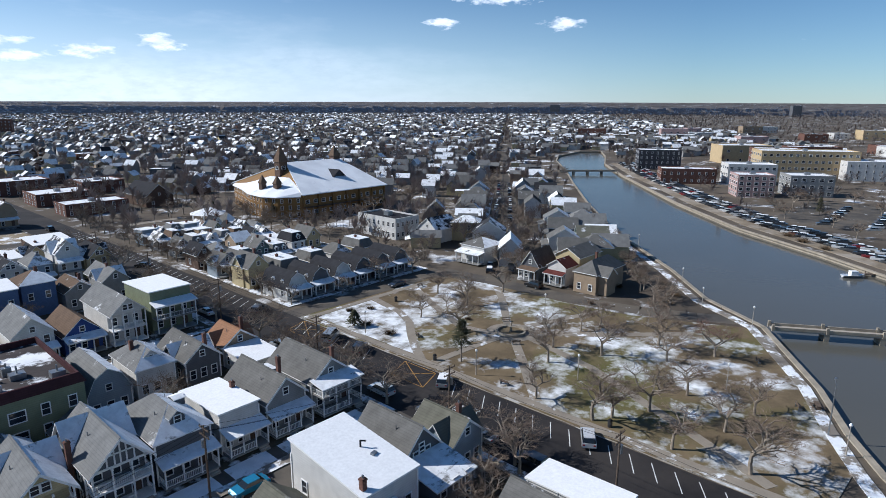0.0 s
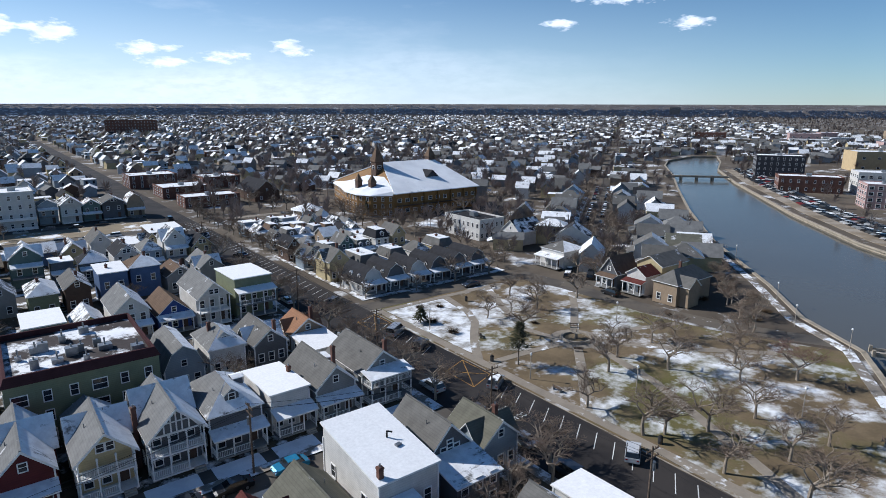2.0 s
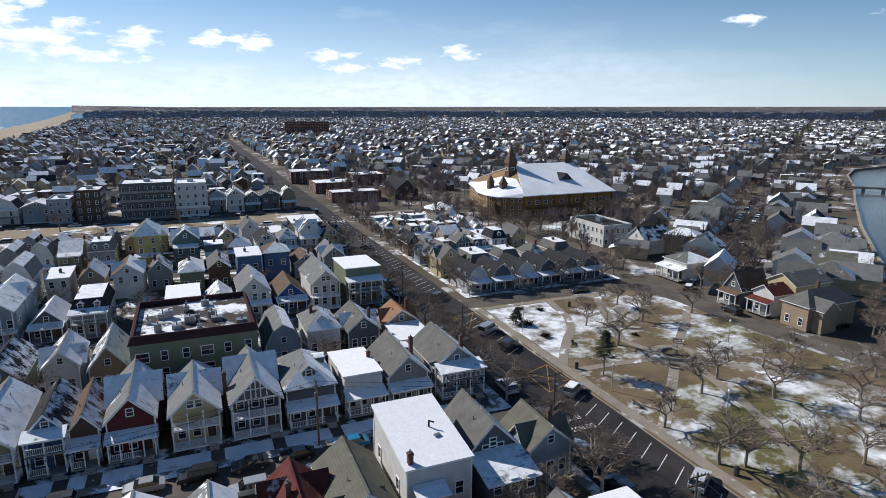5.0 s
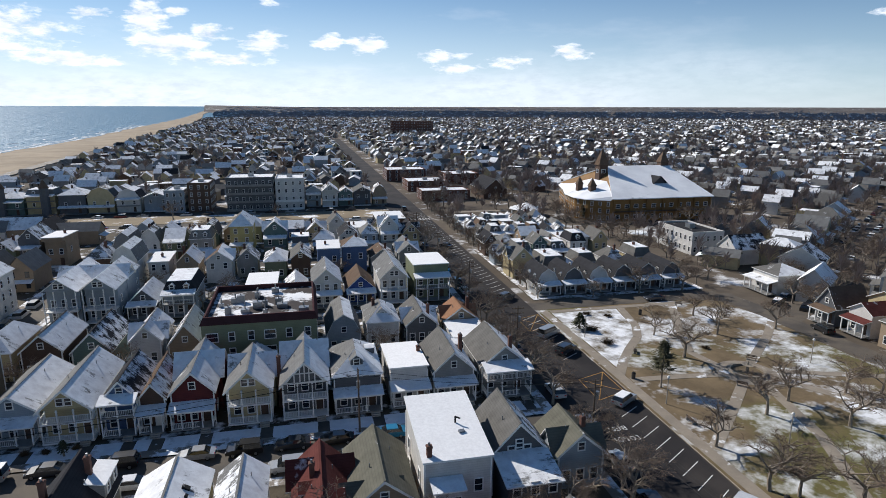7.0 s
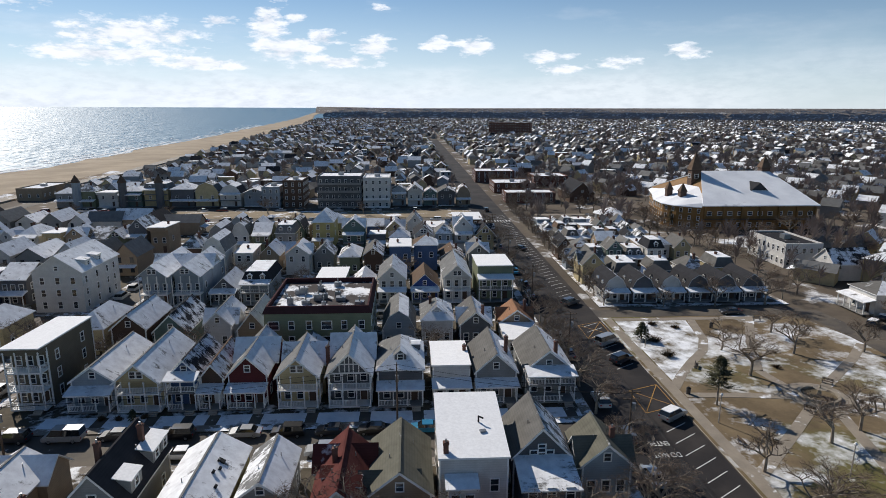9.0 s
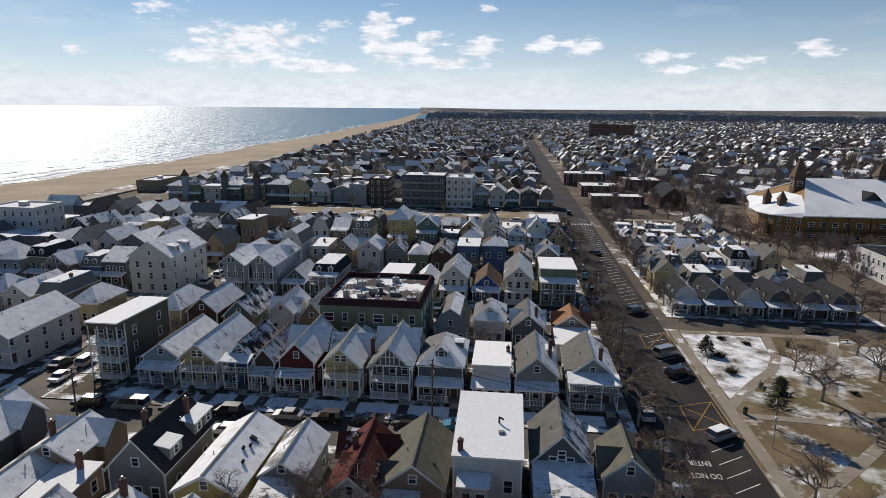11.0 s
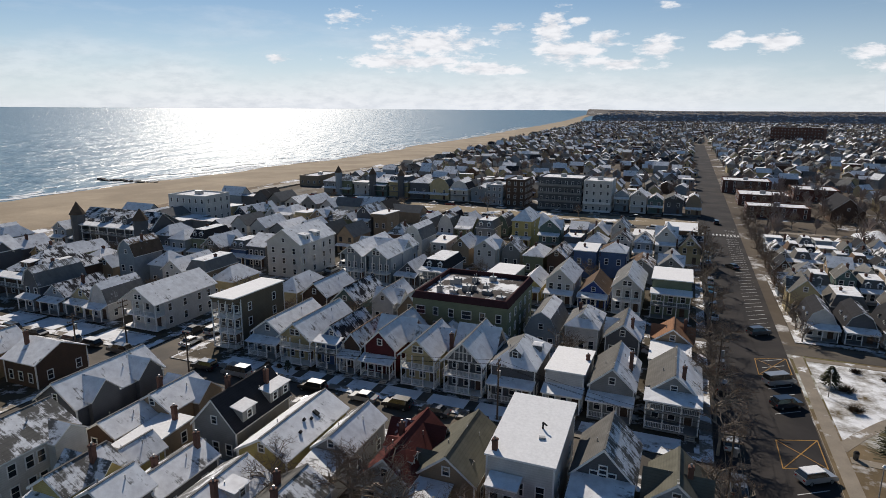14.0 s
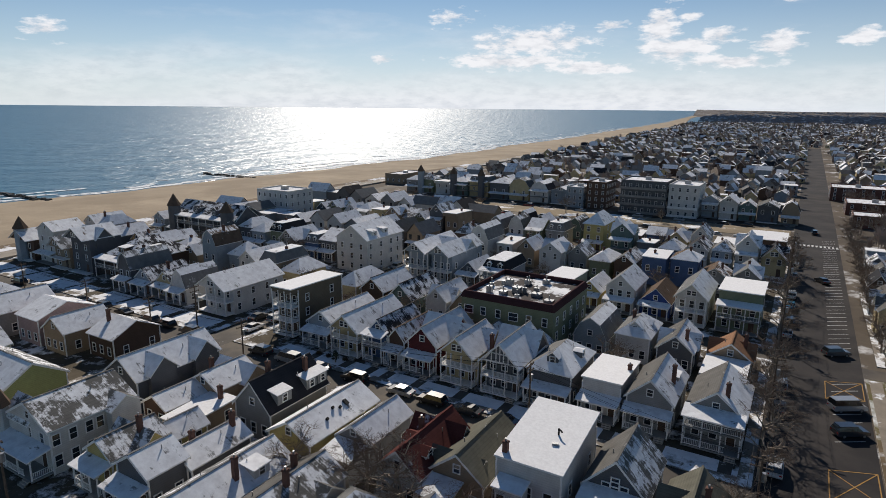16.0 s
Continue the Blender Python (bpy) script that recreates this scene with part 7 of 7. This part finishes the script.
for (x0, y0), (x1, y1) in zip(sr[1:], sr[2:]):
    L = math.hypot(x1 - x0, y1 - y0)
    ang = math.degrees(math.atan2(y1 - y0, x1 - x0))
    nx, ny = (y1 - y0) / L, (x0 - x1) / L
    for i in range(int(L / 3.4)):
        f = (i + 0.5) * 3.4 / L
        for off in (5.6, 13.0):
            if g.random() < 0.92:
                far_car(x0 + (x1 - x0) * f + nx * off, y0 + (y1 - y0) * f + ny * off, ang - 40, "cars by the lake")
for i in range(26):
    far_car(266 + (i % 9) * 6.5, 12 + (i // 9) * 16, 30, "cars in the car park")
for i in range(30):
    u = 10 + i * 6.2
    for s in (-2.9, 2.9):
        if g.random() < 0.7:
            far_car(121 + u * 0.806 - s * 0.592, 88 + u * 0.592 + s * 0.806, -54, "cars along the lake street")
for i in range(22):
    if g.random() < 0.8:
        far_car(-136 + i * 8.4, 248.3, 90, "cars by the green")
    if g.random() < 0.5:
        far_car(-136 + i * 8.4, 223.4, 90, "cars by the green")
for i in range(14):
    if g.random() < 0.7:
        far_car(-38.9, 116 + i * 7.0, 0, "cars in the side street")

# ---- road paint ----
lines = Solid().box(-0.06, 0.06, -2.2, 2.2, 0, 0.012).mesh("parking_line", PAINT_WHITE)
k = 0
for i in range(75):
    y = 8.6 + i * 3.02
    if 58 < y < 76 or 100 < y < 112:
        continue
    ob = new("parking_line", lines)
    ob.matrix_world = pose(67.6, y, 0.024, 0, 0, -57)
    tagged(ob, "white angled parking bay line on asphalt", "road marking", "parking bay lines", "structure")
for (x0, y0, x1, y1) in ((64.9, 61.2, 70.2, 70.6), (64.9, 91.5, 70.2, 101)):
    for a, b in (((x0, y0), (x1, y0 + 2)), ((x0, y1 - 2), (x1, y1)), ((x0, y0), (x0, y1 - 2)), ((x0, y0), (x1, y1)), ((x0, y1 - 2), (x1, y0 + 2)), ((x1, y0 + 2), (x1, y1))):
        dx, dy = b[0] - a[0], b[1] - a[1]
        L = math.hypot(dx, dy)
        ob = part("hatch_line", Solid().box(-0.07, 0.07, 0, L, 0, 0.012), PAINT_YELLOW)
        ob.matrix_world = pose(a[0], a[1], 0.026 + 0.002 * (k % 5), 0, 0, math.degrees(math.atan2(-dx, dy)))
        k += 1
        tagged(ob, "worn yellow no-parking hatch line", "road marking", "hatched boxes", "structure")
for i in range(11):
    ob = part("crossing_stripe", Solid().box(-0.3, 0.3, 0, 3.0, 0, 0.012), PAINT_WHITE)
    ob.location = (58.2 + i * 1.18, 219.0, 0.024)
    tagged(ob, "white pedestrian crossing stripe", "road marking", "crossing stripes", "structure")
for words, y in (("DO NOT", 49.6), ("ENTER", 52.4)):
    fc = bpy.data.curves.new("road_text", "FONT")
    fc.body, fc.size, fc.extrude, fc.align_x = words, 1.3, 0.006, "CENTER"
    fc.offset = 0.0
    fc.materials.append(PAINT_WHITE)
    ob = new("road_text", fc)
    ob.matrix_world = pose(63.4, y + 0.9, 0.032, 0, 0, 180) @ Matrix.Diagonal((0.72, 1.2, 1, 1))
    tagged(ob, "white road lettering reading %s" % words, "road marking", kind="structure")


# ---- poles, cables, lamps ----
def pole(x, y, h=10.0, turn=0, box=True):
    t = thing("utility_pole", pose(x, y, 0.02, 0, 0, turn), "weathered wooden utility pole with cross arm", "utility pole", "utility poles")
    part("shaft", Solid().tube((0, 0, -0.1), (0, 0, h), 0.15, 0.1, 8, cap=True), WOOD, t)
    for z in (h - 0.5, h - 1.4):
        arm = Solid().box(-1.1, 1.1, -0.06, 0.06, z, z + 0.13)
        for xx in (-1.0, -0.5, 0.5, 1.0):
            arm.tube((xx, 0, z + 0.1), (xx, 0, z + 0.32), 0.05, 0.04, 6, cap=True)
        part("cross_arm", arm, WOOD, t)
    if box:
        part("transformer", Solid().tube((0.35, 0, h - 2.9), (0.35, 0, h - 1.9), 0.26, 0.26, 10, cap=True), METAL, t, "grey transformer can")


AV = [(57.6, y) for y in (-6, 24, 49, 79, 112, 146, 180)]
RS = [(57.0, 50.4), (27.8, 59.4), (-20.6, 50.3), (-45.5, 50.2), (-66.7, 50.3), (-92, 50.3)]
for x, y in AV:
    pole(x, y)
for x, y in RS[1:]:
    pole(x, y, 9.5, 90)
pole(-12.6, 10.4)
pole(-44.4, 59.4, 9.5, 90)


def cable(a, b, sag):
    s = Solid()
    a, b = Vector(a), Vector(b)
    n = 8
    pts = [a.lerp(b, i / n) - Vector((0, 0, sag * 4 * (i / n) * (1 - i / n))) for i in range(n + 1)]
    u = (b - a).normalized()
    w = u.cross(Vector((0, 0, 1))).normalized()
    for p in pts:
        s.v += [tuple(p + w * 0.022), tuple(p + Vector((0, 0, 0.022))), tuple(p - w * 0.022), tuple(p - Vector((0, 0, 0.022)))]
    for i in range(n):
        for j in range(4):
            k = (j + 1) % 4
            s.f.append((4 * i + j, 4 * i + k, 4 * i + 4 + k, 4 * i + 4 + j))
            s.m.append(0)
    tagged(part("power_cable", s, RUBBER), "thin black overhead cable between poles", "cable", "overhead cables")


for run, dx, dy in ((AV, 1.0, 0), (RS, 0, 1.0)):
    for a, b in zip(run, run[1:]):
        for k, z in ((-1, 9.2), (0.5, 9.2), (1, 8.3)):
            cable((a[0] + dx * k, a[1] + dy * k, z), (b[0] + dx * k, b[1] + dy * k, z), 0.7)


def lamp(x, y, h=4.2):
    t = thing("lamp_post", pose(x, y, 0.1), "pale park lamp post with round head", "street lamp", "lamp posts")
    part("pole", Solid().tube((0, 0, -0.1), (0, 0, h), 0.09, 0.06, 8, cap=True), CONCRETE, t)
    part("head", Solid().tube((0, 0, h), (0, 0, h + 0.25), 0.12, 0.24, 10, cap=True).tube((0, 0, h + 0.25), (0, 0, h + 0.5), 0.24, 0.08, 10, cap=True), TRIM, t)


for x, y in ((129.8, 30.2), (136.2, 42.6), (97.1, 24.7), (74.2, 57.7), (74.2, 86), (150, 52.5), (88, 6.8), (108, 66), (84, 44), (180, 78)):
    lamp(x, y)
t = thing("tall_street_lamp", pose(92.2, 9.6, 0.1), "tall grey street lamp with a curved arm", "street lamp")
part("pole", Solid().tube((0, 0, -0.1), (0, 0, 7.5), 0.1, 0.07, 8).tube((0, 0, 7.5), (1.4, 0.4, 7.9), 0.05, 0.04, 6), METAL, t)
part("head", Solid().box(1.2, 1.9, 0.2, 0.5, 7.82, 7.95), METAL, t)

# ---- bridges, boat, park furniture ----
def bridge(x0, y0, x1, y1, w, z, label, spans):
    L = math.hypot(x1 - x0, y1 - y0)
    t = thing("footbridge", pose(x0, y0, 0, 0, 0, math.degrees(math.atan2(y1 - y0, x1 - x0))), label, "bridge")
    part("deck", Solid().box(0, L, -w / 2, w / 2, z - 0.3, z), CONCRETE, t)
    for sg in (-1, 1):
        part("parapet", Solid().box(0, L, sg * w / 2 - 0.12, sg * w / 2 + 0.12, z, z + 0.55), STONE, t)
        for i in range(spans + 1):
            part("parapet_post", Solid().box(i * L / spans - 0.25, i * L / spans + 0.25, sg * w / 2 - 0.25, sg * w / 2 + 0.25, z - 0.3, z + 1.0), STONE, t)
    for i in range(1, spans):
        part("pier", Solid().box(i * L / spans - 0.5, i * L / spans + 0.5, -w / 2, w / 2, -2.4, z - 0.3), STONE, t)


bridge(131.0, 27.0, 166, -33, 2.6, 0.7, "low concrete footbridge with stone parapets", 7)
bridge(352, 213, 378, 186, 4.0, 1.0, "far low arched bridge over the lake", 4)
setting("lake_bank", Solid().box(100, 132, -36, -6, -2.5, -1.06).box(88, 112, -20, 2, -2.5, -1.07), MUD, "brown muddy shallows beside the footbridge", "bank")
dock = thing("dock", pose(197, 20, 0, 0, 0, -50), "small wooden dock on posts", "dock")
part("deck", Solid().box(-3, 3, -0.7, 0.7, -0.5, -0.35), WOOD, dock)
for xx in (-2.7, 0, 2.7):
    part("pile", Solid().tube((xx, 0.75, -2.4), (xx, 0.75, 0.2), 0.12, 0.12, 7, cap=True), WOOD, dock)
boat = thing("motor_boat", pose(193.0, 22.5, -1.15, 0, 0, -50), "small white motor boat moored at the dock", "boat")
hull = Solid()
st_ = [(-3, 1.0, 0.75), (0, 1.15, 0.8), (1.8, 0.8, 0.95), (3.0, 0.05, 1.15)]
for (xa, wa, za), (xb, wb, zb) in zip(st_, st_[1:]):
    for sg in (-1, 1):
        hull.poly([(xa, 0, -0.1), (xb, 0, -0.1 + (0.3 if xb > 2 else 0)), (xb, sg * wb, zb), (xa, sg * wa, za)][::sg])
    hull.poly([(xa, -wa, za), (xb, -wb, zb), (xb, wb, zb), (xa, wa, za)])
hull.poly([(-3, -1.0, 0.75), (-3, 1.0, 0.75), (-3, 0, -0.1)])
part("hull", hull, CAR_PAINT["white"], boat)
part("cabin", Solid().box(-1.0, 0.9, -0.7, 0.7, 0.8, 1.9), TRIM, boat)
part("windscreen", Solid().box(0.9, 0.95, -0.6, 0.6, 1.2, 1.8), CAR_GLASS, boat)

fo = thing("fountain", pose(HUB[0], HUB[1], 0.12), "round stone fountain at the meeting of paths", "fountain")
ringm = Solid()
for i in range(20):
    a, b = 2 * math.pi * i / 20, 2 * math.pi * (i + 1) / 20
    P = lambda r, t_, z: (r * math.cos(t_), r * math.sin(t_), z)
    ringm.poly([P(3.0, a, 0), P(3.0, b, 0), P(3.0, b, 0.5), P(3.0, a, 0.5)]).poly([P(3.0, a, 0.5), P(3.0, b, 0.5), P(2.6, b, 0.5), P(2.6, a, 0.5)]).poly([P(2.6, a, 0.5), P(2.6, b, 0.5), P(2.6, b, 0.1), P(2.6, a, 0.1)])
part("basin", ringm, STONE, fo)
part("basin_floor", Solid().tube((0, 0, -0.05), (0, 0, 0.12), 2.62, 2.62, 20, cap=True), MUD, fo)
part("pedestal", Solid().tube((0, 0, 0.1), (0, 0, 1.2), 0.35, 0.22, 10).tube((0, 0, 1.2), (0, 0, 1.45), 0.25, 1.0, 14, cap=True).tube((0, 0, 1.45), (0, 0, 2.1), 0.14, 0.1, 8, cap=True), STONE, fo, "stone pedestal with a bowl")
part("plaza", Solid().tube((0, 0, -0.1), (0, 0, 0.03), 5.0, 5.0, 24, cap=True), PAVE, fo, "round paved plaza")


def bench(x, y, turn):
    t = thing("park_bench", pose(x, y, 0.13, 0, 0, turn), "weathered wooden park bench with back", "bench", "park benches")
    for i in range(3):
        part("seat_slat", Solid().box(-0.85, 0.85, -0.25 + i * 0.17, -0.12 + i * 0.17, 0.42, 0.46), WOOD, t)
    for i in range(2):
        part("back_slat", Solid().box(-0.85, 0.85, 0.27, 0.31, 0.58 + i * 0.18, 0.7 + i * 0.18), WOOD, t)
    for xx in (-0.7, 0.7):
        part("leg", Solid().box(xx - 0.04, xx + 0.04, -0.22, 0.3, 0, 0.42).box(xx - 0.04, xx + 0.04, 0.22, 0.28, 0.42, 0.9), METAL, t)


for x, y, turn in ((74.6, 52, 90), (98.6, 69.4, -45), (89.8, 60.6, 135), (98.6, 60.6, 225), (98, 14.5, 30), (112, 24, 30), (80, 77, 60), (104, 99.8, 0)):
    bench(x, y, turn)
for x, y in ((73.9, 66.9), (73.9, 33), (92, 96)):
    t = thing("litter_bin", pose(x, y, 0.12), "dark round litter bin beside the path", "bin", "litter bins")
    part("drum", Solid().tube((0, 0, 0), (0, 0, 0.95), 0.33, 0.36, 12, cap=True), CAR_PAINT["dark"], t)
    part("lid", Solid().tube((0, 0, 0.95), (0, 0, 1.2), 0.38, 0.2, 12, cap=True), RUBBER, t)
# snowy table and barrier rails by the lake
t = thing("picnic_table", pose(100.0, 12.5, 0.12, 0, 0, 25), "wooden picnic table on snow by the lake", "table")
part("tabletop", Solid().box(-0.95, 0.95, -0.38, 0.38, 0.7, 0.75), WOOD, t)
for sg in (-1, 1):
    part("seat", Solid().box(-0.95, 0.95, sg * 0.75 - 0.14, sg * 0.75 + 0.14, 0.42, 0.46), WOOD, t)
    part("leg", Solid().box(sg * 0.7 - 0.05, sg * 0.7 + 0.05, -0.8, 0.8, 0.36, 0.42).box(sg * 0.7 - 0.05, sg * 0.7 + 0.05, -0.3, 0.3, 0, 0.7), WOOD, t)
# boardwalk along the sand
bw = Solid()
for a, b in zip(SHORE[1:8], SHORE[2:9]):
    n = Vector((b[1] - a[1], a[0] - b[0], 0)).normalized()
    bw.slab([(a[0] + n.x * 1, a[1] + n.y * 1, 0.8), (a[0] + n.x * 9, a[1] + n.y * 9, 0.8), (b[0] + n.x * 9, b[1] + n.y * 9, 0.8), (b[0] + n.x * 1, b[1] + n.y * 1, 0.8)], (0, 0, -0.9))
setting("boardwalk", bw, mat("boardwalk_boards", (0.34, 0.30, 0.25), 0.9, vary=0.2, scale=0.2, fine=4, snow=0.3, snow_scale=0.15), "long pale boardwalk dusted with snow", "boardwalk")
# rock groynes and a ship on the horizon
for yy in (138, 262):
    s = Solid()
    gg = random.Random(yy)
    x0 = lerp_line(WASH, yy)
    for i in range(70):
        xx, y2, r = x0 + 12 - i * 0.75, yy + gg.uniform(-2, 2), gg.uniform(0.5, 1.1)
        s.box(xx - r, xx + r, y2 - r, y2 + r * 0.8, -2, gg.uniform(-0.9, 0.2))
    tagged(part("rock_groyne", s, mat("wet_rock", (0.06, 0.055, 0.05), 0.6, vary=0.4, scale=0.6, fine=3)), "dark wet rock groyne in the surf", "rocks", kind="stuff")
